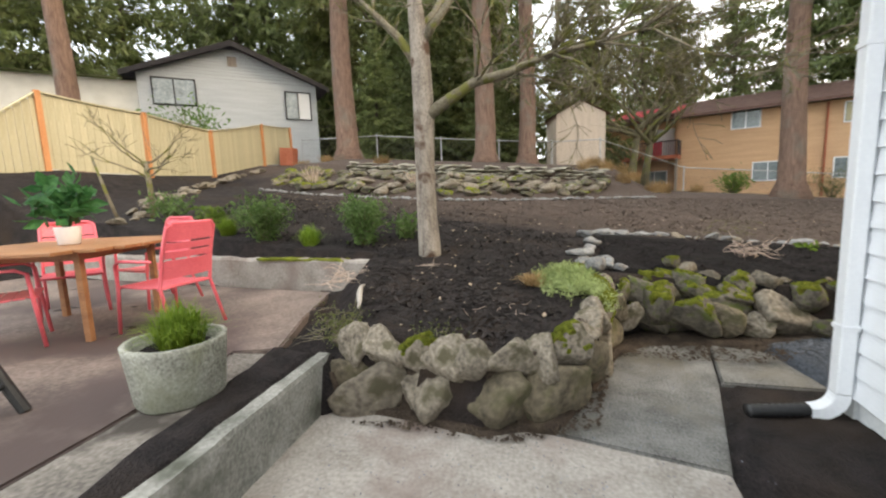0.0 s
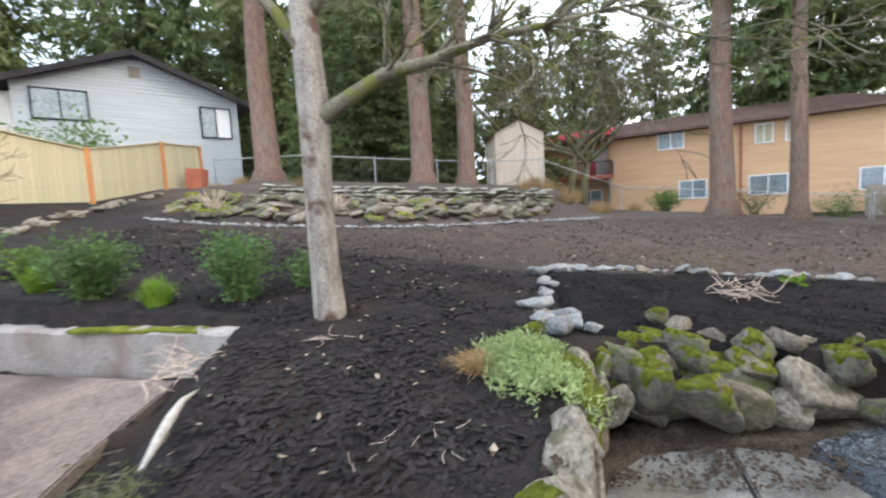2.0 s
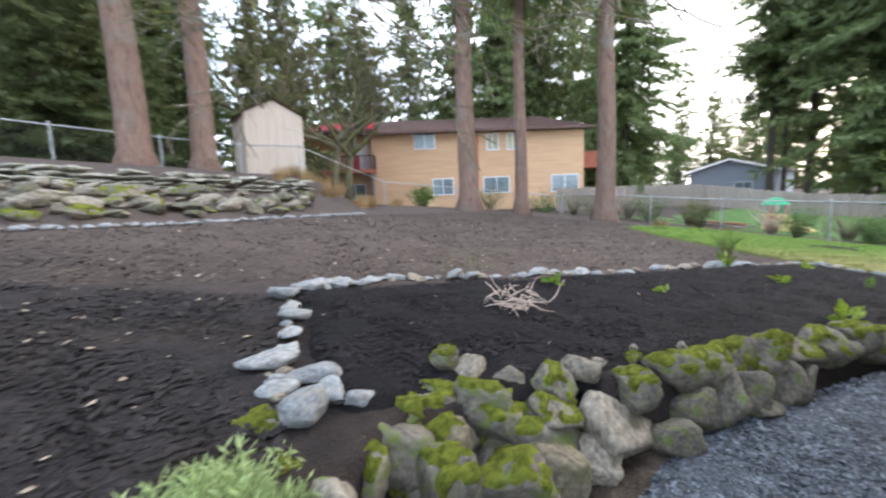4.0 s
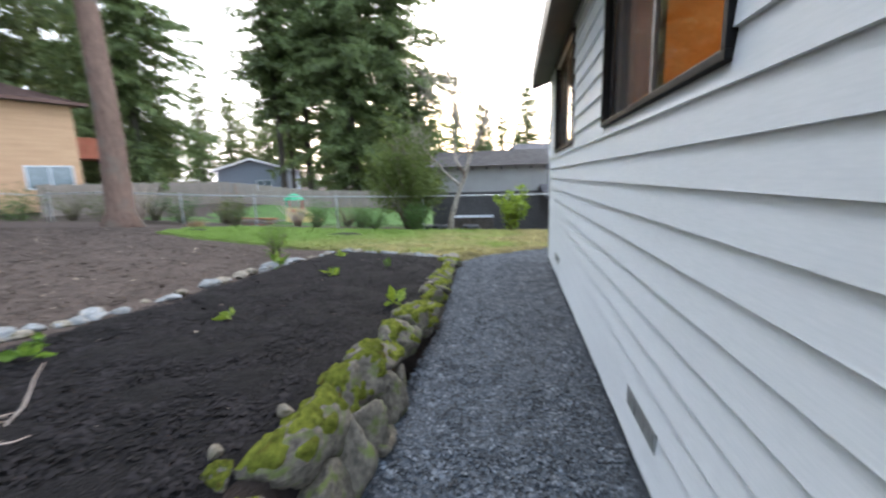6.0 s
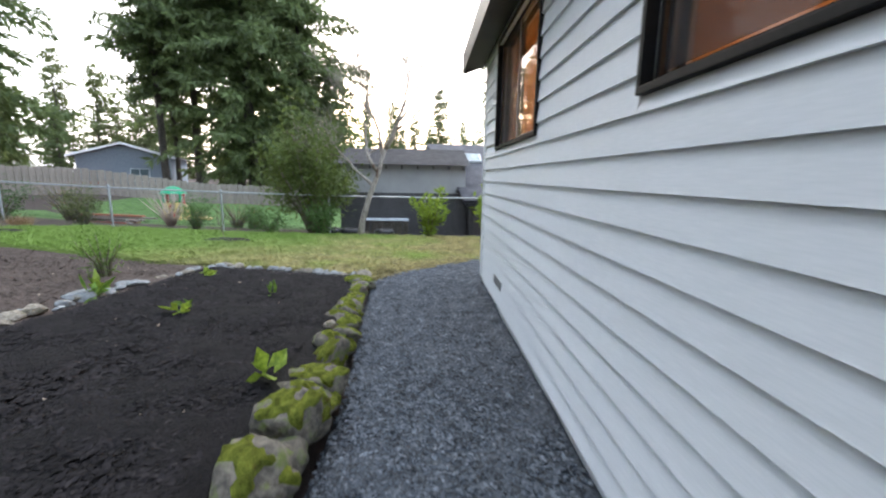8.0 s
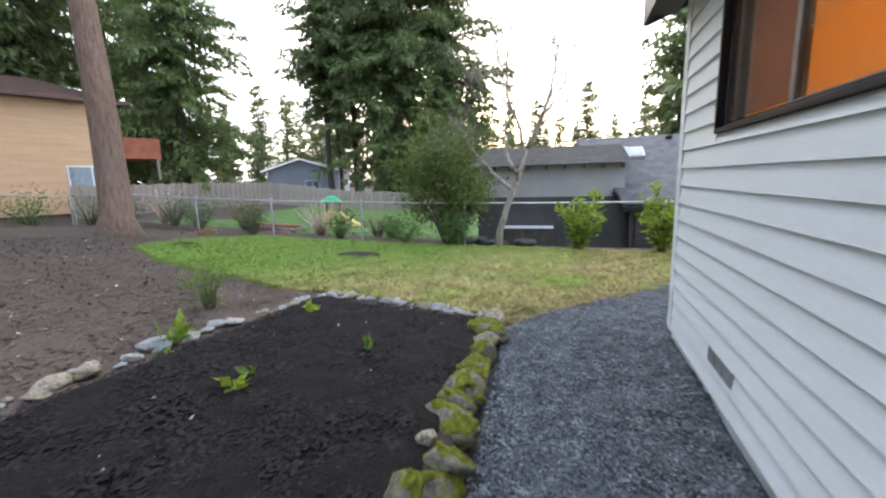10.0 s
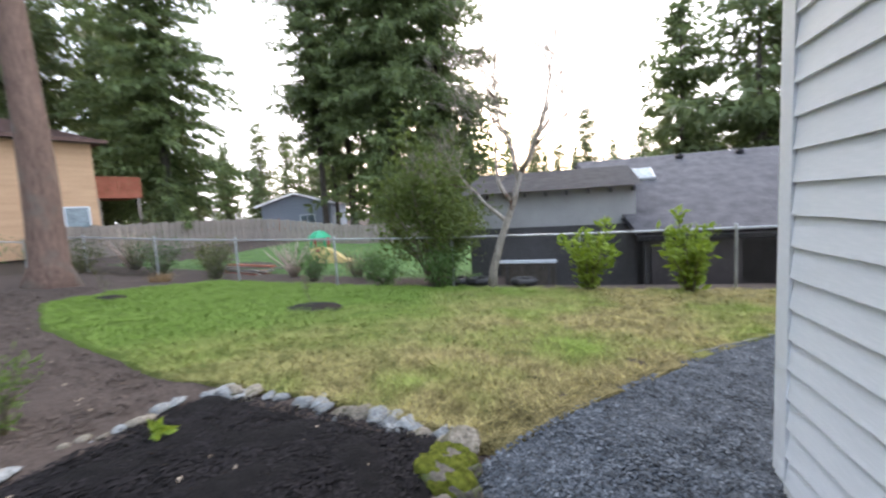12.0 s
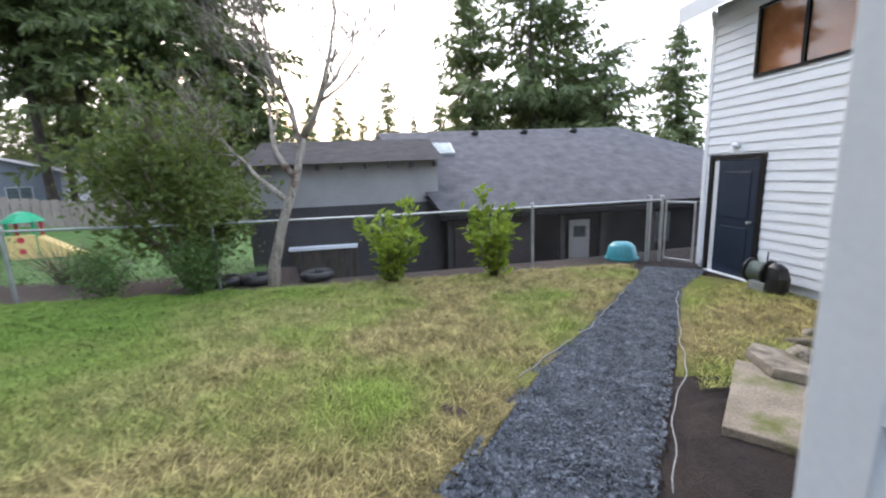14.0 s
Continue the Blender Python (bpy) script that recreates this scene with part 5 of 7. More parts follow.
def grow(t, r, p, d, length, rad, level, bend=0.5, up=0.25, tips=None, forks=(2, 4)):
    """A limb that forks into finer ones."""
    pts, radii = [Vector(p)], [rad]
    n = 5
    for k in range(n):
        d = (d + Vector((r.uniform(-1, 1), r.uniform(-1, 1), r.uniform(-1, 1))) * bend * 0.35 + Vector((0, 0, up * 0.2))).normalized()
        pts.append(pts[-1] + d * length / n)
        radii.append(rad * (1 - 0.55 * (k + 1) / n))
    radii = [max(q, 0.0042) for q in radii]
    t.add(pts, radii, 8 if rad > 0.04 else 5 if rad > 0.012 else 3)
    if tips is not None and level <= 1:
        tips += pts[2:]
    if level > 0:
        for k in range(r.randint(*forks)):
            i = r.randint(2, n)
            axis = Vector((r.uniform(-1, 1), r.uniform(-1, 1), r.uniform(-0.5, 0.8))).normalized()
            grow(t, r, pts[i], (d + axis * r.uniform(0.6, 1.1)).normalized(), length * r.uniform(0.5, 0.75), radii[i] * r.uniform(0.5, 0.7), level - 1, bend, up, tips, forks)
        grow(t, r, pts[-1], d, length * 0.65, radii[-1], level - 1, bend, up, tips, forks)


# bare old fruit tree in the mulch
r = random.Random(31)
fruit = empty("fruit_tree", pose(-1.77, 4.72, 0.72), "bare old fruit tree with pale cracked trunk and mossy limbs", "tree")
t = Tubes()
t.add([(0, 0, -0.15), (0.0, 0, 0.05), (-0.02, 0, 0.5), (-0.03, 0.01, 1.1), (0.0, 0.0, 1.8), (-0.02, 0, 2.5), (-0.08, 0.02, 3.2), (-0.05, 0, 4.2)], [0.15, 0.135, 0.12, 0.115, 0.125, 0.105, 0.075, 0.05], 16)
trunk_me = t.mesh("trunk", BARKGREY)
for v in trunk_me.vertices:
    v.co += 0.022 * noise.noise_vector(v.co * 7) + 0.010 * noise.noise_vector(v.co * 19)
part("trunk", trunk_me, None, fruit)
limb_at = (((-0.05, 0, 2.25), (-0.28, 0.1, 1.0), 1.0, 0.06, 4), ((0.0, 0, 2.5), (0.5, -0.1, 0.9), 1.2, 0.055, 4), ((-0.06, 0, 3.2), (0.3, 0.5, 0.8), 1.1, 0.04, 4), ((0, 0, 2.7), (0.25, 0.8, 0.5), 1.2, 0.05, 4))
for p, d, length, rad, level in limb_at:
    t = Tubes()
    grow(t, r, p, Vector(d).normalized(), length, rad, level, 0.75, 0.12)
    part("limb", t.mesh("limb", TWIG), None, fruit, "mossy grey limb with bare twigs")
# the long reaching limb
t = Tubes()
reach = [Vector((0.06, 0, 1.72)), Vector((0.28, 0.05, 1.86)), Vector((0.6, 0.12, 2.05)), Vector((1.0, 0.15, 2.12)), Vector((1.45, 0.3, 2.3)), Vector((1.9, 0.35, 2.36)), Vector((2.4, 0.55, 2.5))]
t.add(reach, [0.08, 0.07, 0.058, 0.05, 0.04, 0.03, 0.015], 8)
for q in reach[2:]:
    for k in range(6):
        grow(t, r, q, Vector((r.uniform(0.1, 1), r.uniform(-0.6, 0.6), r.uniform(-0.3, 0.9))).normalized(), r.uniform(0.5, 1.0), 0.02, 3, 0.9, 0.1)
part("long_limb", t.mesh("long_limb", TWIG), None, fruit, "long mossy limb reaching sideways")

# mossy bare trees by the neighbour's balcony
for n, (x, y, h, seed) in enumerate(((2.7, 24.6, 3.4, 5), (3.4, 25.0, 3.2, 9), (-0.6, 26.0, 3.0, 21))):
    r = random.Random(seed)
    thing = empty("bare_tree", pose(x, y, ground(x, y) - 0.1), "bare twisted tree with moss on its stems", "tree", "bare mossy trees")
    t = Tubes()
    t.add([(0, 0, -0.1), (0.1, 0, h * 0.4), (0.35, 0.1, h)], [0.26, 0.2, 0.16], 10)
    part("trunk", t.mesh("trunk", MOSSBARK), None, thing)
    for k in range(7):
        t = Tubes()
        grow(t, r, (0.3, 0.1, h * r.uniform(0.7, 1.0)), Vector((r.uniform(-1, 1), r.uniform(-1, 1), r.uniform(0.4, 1.2))).normalized(), r.uniform(2.4, 3.4), 0.13, 4, 0.6, 0.2, None, (2, 3))
        part("limb", t.mesh("limb", MOSSBARK), None, thing)


def leaves(r, centres, size, count, spread=0.1, up=0.2, width=0.4, out=None):
    """Pointed leaves scattered round the given places."""
    verts, faces = [], []
    for _ in range(count):
        c = Vector(r.choice(centres)) + Vector((r.gauss(0, spread), r.gauss(0, spread), r.gauss(0, spread)))
        d = Vector((r.uniform(-1, 1), r.uniform(-1, 1), r.uniform(-0.6, 1) + up)).normalized()
        s = size * r.uniform(0.6, 1.25)
        w = d.cross(Vector((r.uniform(-1, 1), r.uniform(-1, 1), r.uniform(-1, 1)))).normalized() * s * width * 0.5
        n = w.cross(d).normalized() * s * 0.07
        m = len(verts)
        verts += [c, c + d * s * 0.5 + w, c + d * s, c + d * s * 0.5 - w, c + d * s * 0.5 - n]
        faces += [(m, m + 1, m + 4), (m + 1, m + 2, m + 4), (m + 2, m + 3, m + 4), (m + 3, m, m + 4)]
    return verts, faces


def shrub(name, x, y, z, seed, height, width, leaf, count, leafmat, label, group="", stems=9, twig=TWIG, size_ratio=0.4, droop=0.0, bare=0.15, fluff=0.09, low_stem=0.75):
    r = random.Random(seed)
    thing = empty(name, pose(x, y, z), label, "shrub", group)
    centres = []
    for k in range(stems):
        t = Tubes()
        a = 2 * math.pi * k / stems + r.uniform(-0.3, 0.3)
        rr = width * 0.5 * math.sqrt(r.uniform(0.05, 1))
        top = Vector((rr * math.cos(a), rr * math.sin(a), height * r.uniform(low_stem, 1.0) * (1 - 0.25 * (rr / (width * 0.5)) ** 2)))
        pts = [Vector((0.04 * math.cos(a), 0.04 * math.sin(a), -0.04)), top * 0.35 + Vector((0, 0, 0.05 * height)), top * 0.7, top]
        t.add(pts, [0.012 * height + 0.004, 0.01 * height + 0.003, 0.006 * height + 0.002, 0.002], 5)
        part("stem", t.mesh("stem", twig), None, thing)
        for u in np.linspace(bare, 1, 9):
            centres.append(tuple(pts[0].lerp(pts[1], u * 3) if u < 0.33 else pts[1].lerp(pts[2], u * 3 - 1) if u < 0.66 else pts[2].lerp(pts[3], min(1, u * 3 - 2))))
    v, f = leaves(r, centres, leaf, count, width * fluff, 0.25 - droop, size_ratio)
    part("foliage", mesh_of("foliage", v, f, leafmat), None, thing)
    return thing


def tuft(name, x, y, z, seed, height, width, count, material, label, group="", category="grass"):
    r = random.Random(seed)
    verts, faces = [], []
    for _ in range(count):
        a, rr = r.uniform(0, 6.283), width * 0.18 * math.sqrt(r.random())
        p = Vector((rr * math.cos(a), rr * math.sin(a), -0.02))
        lean = r.uniform(0.1, 1.0)
        b = r.uniform(0, 6.283)
        out = Vector((math.cos(b), math.sin(b), 0)) * width * 0.5 * lean
        h = height * r.uniform(0.6, 1.05) * (1 - 0.45 * lean)
        side = Vector((-out.y, out.x, 0)).normalized() * 0.0035
        mid, tip = p + out * 0.45 + Vector((0, 0, h * 0.8)), p + out + Vector((0, 0, h * (1 - 0.25 * lean)))
        m = len(verts)
        verts += [p - side, p + side, mid + side * 0.8, mid - side * 0.8, tip]
        faces += [(m, m + 1, m + 2, m + 3), (m + 3, m + 2, m + 4)]
    o = new(name, mesh_of(name, verts, faces, material))
    o.matrix_basis = pose(x, y, z)
    return tagged(o, label, category, group)


G = ground
shrub("evergreen_bush", -4.3, 4.75, G(-4.3, 4.75), 3, 0.62, 0.74, 0.065, 2600, BUSH, "rounded grey-green evergreen bush in mulch", "evergreen bushes", 16)
shrub("evergreen_bush", -2.83, 5.0, G(-2.83, 5.0), 4, 0.66, 0.72, 0.065, 2600, BUSH, "rounded grey-green evergreen bush in mulch", "evergreen bushes", 16)
tuft("grass_tuft", -5.05, 4.85, G(-5.05, 4.85), 1, 0.36, 0.55, 420, LEMON, "lime-green ornamental grass tuft in mulch", "ornamental grasses")
tuft("grass_tuft", -3.5, 4.72, G(-3.5, 4.72), 2, 0.36, 0.55, 420, LEMON, "lime-green ornamental grass tuft in mulch", "ornamental grasses")
shrub("fern", -2.42, 5.55, G(-2.42, 5.55), 8, 0.34, 0.6, 0.12, 260, BUSH, "low spreading fern beside the tree", "", 8, TWIG, 0.3)
shrub("perennial", -5.7, 5.2, G(-5.7, 5.2), 9, 0.3, 0.7, 0.12, 240, HEDGE, "light green perennial clump", "", 9, TWIG, 0.35)
shrub("perennial", -6.6, 5.2, G(-6.6, 5.2), 10, 0.45, 0.8, 0.10, 420, BUSH, "dark green perennial clump", "", 9, TWIG, 0.4)

# bare sapling by the fence
r = random.Random(77)
sap = empty("sapling", pose(-7.35, 5.45, G(-7.35, 5.45)), "pale bare sapling with curling twigs", "tree")
t = Tubes()
t.add([(0, 0, -0.05), (0.02, 0, 0.5), (-0.02, 0, 1.0)], [0.05, 0.045, 0.04], 8)
for k in range(6):
    grow(t, r, (-0.02, 0, r.uniform(0.7, 1.0)), Vector((r.uniform(-1, 1), r.uniform(-1, 1), r.uniform(0.3, 0.9))).normalized(), 0.6, 0.022, 2, 0.9, 0.1)
t.add([(-0.3, -0.4, -0.05), (-0.45, -0.45, 0.5), (-0.75, -0.4, 1.1)], [0.03, 0.026, 0.015], 6)
part("stem", t.mesh("stem", TWIG), None, sap)

# pale sedum spilling over the rocks
r = random.Random(41)
verts, faces = [], []
mound = empty("sedum_mound", pose(-0.05, 4.0, 0.55), "pale green trailing groundcover spilling over the rock wall", "plant")
cents = []
for k in range(160):
    u, v = r.gauss(0, 1), r.gauss(0, 1)
    x, y = -0.06 + 0.12 * u - 0.05 * v, 0.0 + 0.17 * v
    cents.append((x, y, 0.10 * math.exp(-(u * u + v * v) / 2) - 0.5 * max(0, x - 0.16) + 0.05))
v, f = leaves(r, cents, 0.06, 6500, 0.035, 0.25, 0.22)
part("foliage", mesh_of("foliage", v, f, PALEMOSS), None, mound)
tuft("trailing_tuft", -0.42, 3.95, 0.60, 12, 0.16, 0.55, 260, DRYGRASS, "tawny dry grass tuft on mulch")
tuft("trailing_tuft", 0.2, 3.74, 0.46, 13, 0.1, 0.36, 160, PALEMOSS, "pale green trailing tuft on the rocks")

# twiggy weeds and prunings
def twig_pile(name, x, y, z, seed, n, length, spread, rad, material, label, lift=0.06):
    r = random.Random(seed)
    t = Tubes()
    for _ in range(n):
        p = Vector((r.gauss(0, spread * 0.35), r.gauss(0, spread * 0.35), r.uniform(0, lift)))
        a = r.uniform(0, 6.283)
        d = Vector((math.cos(a), math.sin(a), r.uniform(-0.05, 0.5)))
        pts = [p]
        for _ in range(4):
            d = (d + Vector((r.uniform(-0.5, 0.5), r.uniform(-0.5, 0.5), r.uniform(-0.45, 0.15)))).normalized()
            q = pts[-1] + d * length * r.uniform(0.15, 0.3)
            q.z = max(q.z, 0.004)
            pts.append(q)
        t.add(pts, [rad, rad * 0.9, rad * 0.75, rad * 0.55, rad * 0.3], 5)
    o = new(name, t.mesh(name, material))
    o.matrix_basis = pose(x, y, z)
    return tagged(o, label, "twigs", kind="stuff")


twig_pile("prunings", 1.98, 5.85, G(1.98, 5.85) + 0.03, 4, 44, 0.3, 0.26, 0.0055, PALETWIG, "pale tangle of dry pruned twigs on mulch", 0.12)
twig_pile("prunings", -2.45, 3.85, G(-2.45, 3.85) + 0.05, 6, 34, 0.3, 0.35, 0.005, PALETWIG, "dry brown twigs at the corner of the kerb", 0.12)
twig_pile("prunings", -1.85, 2.7, 0.42, 7, 40, 0.28, 0.4, 0.004, TWIG, "mossy brown weeds over the kerb end", 0.16)
twig_pile("prunings", -0.55, 3.2, G(-0.55, 3.2) + 0.03, 8, 12, 0.10, 0.45, 0.002, PALETWIG, "fine dry twigs lying on mulch", 0.03)
twig_pile("prunings", -1.6, 4.2, G(-1.6, 4.2) + 0.03, 9, 12, 0.14, 0.2, 0.003, PALETWIG, "fine dry twigs lying on mulch", 0.03)
twig_pile("prunings", 2.2, 7.15, G(2.2, 7.15) + 0.03, 10, 30, 0.3, 0.5, 0.004, TWIG, "thin brown stems behind the border stones", 0.25)
shrub("dry_weeds", -0.95, 2.55, 0.3, 61, 0.3, 0.45, 0.03, 500, CEDARLEAF, "mossy dry weeds growing between the wall stones", "", 9)
shrub("dry_weeds", -1.75, 2.6, 0.4, 62, 0.26, 0.5, 0.03, 600, CEDARLEAF, "mossy dry weeds over the kerb end", "", 9)

log = Tubes()
log.add([(-1.97, 3.4, 0.66), (-1.93, 3.25, 0.67), (-1.85, 3.08, 0.655), (-1.76, 2.92, 0.645), (-1.68, 2.76, 0.62)], [0.006, 0.018, 0.026, 0.022, 0.01], 8)
tagged(new("driftwood", log.mesh("driftwood", mat("bleached_wood", (0.30, 0.27, 0.235), (0.52, 0.47, 0.42), 0.9, 6, 40, 0.5, 0.01, stretch=(4, 4, 4)))), "bleached piece of dead wood lying on mulch", "wood")

# seedlings in the bed
for k, (x, y, s) in enumerate(((3.86, 5.95, 0.12), (2.8, 6.45, 0.14), (5.9, 6.0, 0.15), (6.82, 5.53, 0.15), (7.6, 6.66, 0.16), (6.3, 7.0, 0.2), (6.5, 7.1, 0.16), (6.09, 6.02, 0.1), (4.75, 4.85, 0.16), (3.0, 6.6, 0.1))):
    r = random.Random(300 + k)
    o = empty("seedling", pose(x, y, G(x, y) + 0.03), "small green leafy seedling in black mulch", "seedling", "seedlings")
    for _ in range(8):
        part("leaf", mesh_of("leaf", *leaves(r, [(0, 0, 0.02)], s, 1, 0.02, 0.15, 0.5), HEDGE if k % 2 else LAUREL), None, o)
shrub("tall_weed", 7.3, 7.65, G(7.3, 7.65), 71, 0.6, 0.55, 0.09, 420, HEDGE, "tall feathery green weed by the border stones", "", 12, TWIG, 0.12)

# laurels and shrubs along the wire fence
shrub("laurel", 14.75, 3.75, G(14.75, 3.75), 81, 1.6, 1.1, 0.2, 620, LAUREL, "bright yellow-green laurel shrub by the wire fence", "laurels", 11, TWIG, 0.4, 0, 0.15, 0.06, 0.55)
shrub("laurel", 14.65, 1.9, G(14.65, 1.9), 82, 1.75, 1.0, 0.2, 620, LAUREL, "bright yellow-green laurel shrub by the wire fence", "laurels", 11, TWIG, 0.4, 0, 0.15, 0.06, 0.55)
OLIVE = leafy("olive_shrub_leaves", (0.05, 0.075, 0.018), (0.16, 0.20, 0.05))
shrub("hedge_tree", 15.9, 7.5, G(15.9, 7.5) - 0.1, 83, 4.7, 2.7, 0.15, 8500, OLIVE, "tall leafy olive-green shrub behind the wire fence", "", 24, TWIG, 0.4, 0, 0.5, 0.095, 0.36)
shrub("holly_bush", 15.0, 7.0, G(15.0, 7.0), 84, 1.1, 1.0, 0.1, 1600, BUSH, "dark green bush at the wire fence", "", 14)
shrub("holly_bush", 15.2, 8.6, G(15.2, 8.6), 85, 0.6, 1.2, 0.08, 900, BUSH, "low dark bush at the wire fence", "", 14)
for k, (x, y, h, w) in enumerate(((15.9, 11.2, 1.2, 1.1), (15.8, 14.6, 1.3, 1.2), (16.2, 17.4, 1.4, 1.8), (15.2, 19.8, 1.2, 1.9), (13.6, 22.0, 1.3, 2.2), (11.0, 23.5, 1.5, 2.4), (16.5, 9.6, 0.9, 0.9))):
    shrub("fence_shrub", x, y, G(x, y) - 0.05, 90 + k, h, w, 0.09, 1300, CEDARLEAF if k % 2 else BUSH, "straggly shrub along the wire fence", "fence shrubs", 14)
for k, (x, y, h) in enumerate(((16.6, 12.4, 1.5), (16.9, 15.9, 1.7), (16.4, 18.9, 1.6), (17.4, 20.6, 1.9), (15.2, 21.6, 1.5), (17.0, 10.4, 1.2))):
    shrub("bare_thicket", x, y, G(x, y) - 0.05, 140 + k, h, 1.9, 0.05, 420, DRYGRASS if k % 2 else CEDARLEAF, "tangle of bare brown stems beyond the wire fence", "bare thickets", 30, PALETWIG if k % 3 == 0 else TWIG)
for k, (x, y) in enumerate(((14.4, 15.2), (3.5, 20.5), (5.0, 21.0), (1.8, 20.0), (-9.5, 14.4), (-11, 15.0), (-6.6, 13.4), (0.2, 16.4), (1.0, 17.2), (2.0, 17.6), (1.5, 16.0), (2.6, 16.6), (0.6, 18.4), (3.2, 18.2))):
    tuft("dry_grass", x, y, G(x, y), 120 + k, 0.6 if 0 < x < 6 else 0.4, 1.4, 300, DRYGRASS, "tawny dry grass at the edge of the garden", "dry grasses")
shrub("hydrangea", -7.4, 10.4, G(-7.4, 10.4), 111, 0.7, 0.9, 0.05, 60, DRYGRASS, "bare pale-stemmed shrub on the terrace", "", 26, PALETWIG)
shrub("hydrangea", -4.4, 10.9, G(-4.4, 10.9), 112, 0.6, 0.8, 0.05, 60, DRYGRASS, "bare pale-stemmed shrub on the terrace", "", 26, PALETWIG)
shrub("rhododendron", -17.8, 15.4, 2.6, 113, 4.0, 3.4, 0.25, 1800, BUSH, "rounded rhododendron behind the fence", "", 20)
shrub("sword_fern", 8.4, 27.5, G(8.4, 27.5), 114, 1.2, 1.8, 0.3, 500, HEDGE, "bright green fern clump by the neighbour's wall", "", 14, TWIG, 0.25)

# bare crooked tree at the wire fence
r = random.Random(55)
crook = empty("crooked_tree", pose(15.05, 5.85, -0.35), "bare crooked grey tree leaning by the wire fence", "tree")
t = Tubes()
t.add([(0, 0, -0.1), (0.02, -0.05, 0.5), (0.05, -0.25, 1.2), (0.1, -0.55, 2.0), (0.1, -0.75, 2.7)], [0.13, 0.1, 0.085, 0.07, 0.05], 10)
part("trunk", t.mesh("trunk", BARKGREY), None, crook)
for p, d, n in (((0.1, -0.75, 2.7), (0, -0.8, 0.8), 1.6), ((0.1, -0.7, 2.5), (0.1, 0.35, 1), 1.9), ((0.08, -0.4, 1.6), (0.2, 0.9, 0.7), 1.5), ((0.1, -0.7, 2.6), (0.2, -0.3, 1), 1.9), ((0.1, -0.55, 2.0), (0.1, 0.8, 0.9), 1.7)):
    t = Tubes()
    grow(t, r, p, Vector(d).normalized(), n, 0.06, 4, 0.85, 0.25, None, (3, 4))
    part("limb", t.mesh("limb", BARKGREY), None, crook)

# mulch rings in the lawn with young stems
for x, y, w in ((11.66, 8.32, 0.55), (11.3, 12.6, 0.34)):
    z = G(x, y) + 0.03
    o = empty("planting_ring", pose(x, y, z), "round patch of dark mulch round a young stem", "mulch ring", "mulch rings")
    bm = lathe([(w, -0.06), (w * 0.92, 0.03), (w * 0.6, 0.06), (w * 0.1, 0.075)], 26)
    for v in bm.verts:
        v.co *= 1 + 0.12 * noise.noise(v.co * 5)
        v.co.x *= 0.85
        v.co.z += 0.015 * noise.noise(v.co * 14)
    part("mulch", bm, MULCH, o, smooth=True)
    t = Tubes()
    grow(t, random.Random(int(x * 10)), (0, 0, 0), Vector((0, 0.1, 1)), 0.35, 0.01, 2, 0.5)
    part("stem", t.mesh("stem", TWIG), None, o)

# ---------------------------------------------------------------- patio furniture
PATIO_Z = 0.356


def patio_chair(x, y, turn):
    """A slatted steel armchair that faces its own +y."""
    thing = empty("patio_chair", pose(x, y, PATIO_Z, 0, 0, turn) @ Matrix.Diagonal((1.12, 1.12, 1.0, 1)), "coral pink slatted metal armchair on the patio", "chair", "coral patio chairs")
    for sx in (-1, 1):
        t = Tubes()
        t.add([(sx * 0.25, 0.24, 0.0), (sx * 0.24, 0.21, 0.42), (sx * 0.25, 0.2, 0.62), (sx * 0.26, 0.14, 0.66), (sx * 0.26, -0.2, 0.66)], [0.014] * 5, 8)
        part("leg", t.mesh("leg", CORAL), None, thing)
        t = Tubes()
        t.add([(sx * 0.24, -0.33, 0.0), (sx * 0.225, -0.22, 0.42), (sx * 0.22, -0.27, 0.7), (sx * 0.21, -0.34, 0.94), (sx * 0.17, -0.35, 0.97)], [0.014] * 5, 8)
        part("leg", t.mesh("leg", CORAL), None, thing)
    for k in range(6):
        y0 = -0.2 + k * 0.075
        part("seat_slat", box(-0.225, 0.225, y0, y0 + 0.066, 0.42 - 0.012 * math.sin(math.pi * (k + 0.5) / 6), 0.432 - 0.012 * math.sin(math.pi * (k + 0.5) / 6), bevel=0.004), CORAL, thing)
    for z0, z1 in ((0.50, 0.66), (0.675, 0.735), (0.75, 0.81), (0.825, 0.97)):
        bm = bmesh.new()
        rows = []
        for z in (z0, z1):
            yb = -0.235 - (z - 0.45) * 0.21
            rows.append([[bm.verts.new((x2, yb - 0.035 * (1 - (x2 / 0.22) ** 2) + d, z)) for x2 in np.linspace(-0.21, 0.21, 9)] for d in (0, 0.008)])
        for i in range(8):
            for d in (0, 1):
                bm.faces.new((rows[0][d][i], rows[0][d][i + 1], rows[1][d][i + 1], rows[1][d][i]))
            for q in (0, 1):
                bm.faces.new((rows[q][0][i], rows[q][0][i + 1], rows[q][1][i + 1], rows[q][1][i]))
        bmesh.ops.recalc_face_normals(bm, faces=bm.faces)
        part("back_slat", bm, CORAL, thing)
    part("top_rail", rod((-0.18, -0.35, 0.975), (0.18, -0.35, 0.975), 0.014), CORAL, thing)
    for y0 in (-0.21, 0.22):
        part("seat_rail", rod((-0.235, y0, 0.413), (0.235, y0, 0.413), 0.01), CORAL, thing)
    return thing


patio_chair(-3.66, 2.72, 90)
patio_chair(-4.75, 3.42, 175)
patio_chair(-4.62, 1.98, -32)
patio_chair(-5.35, 2.95, -122)

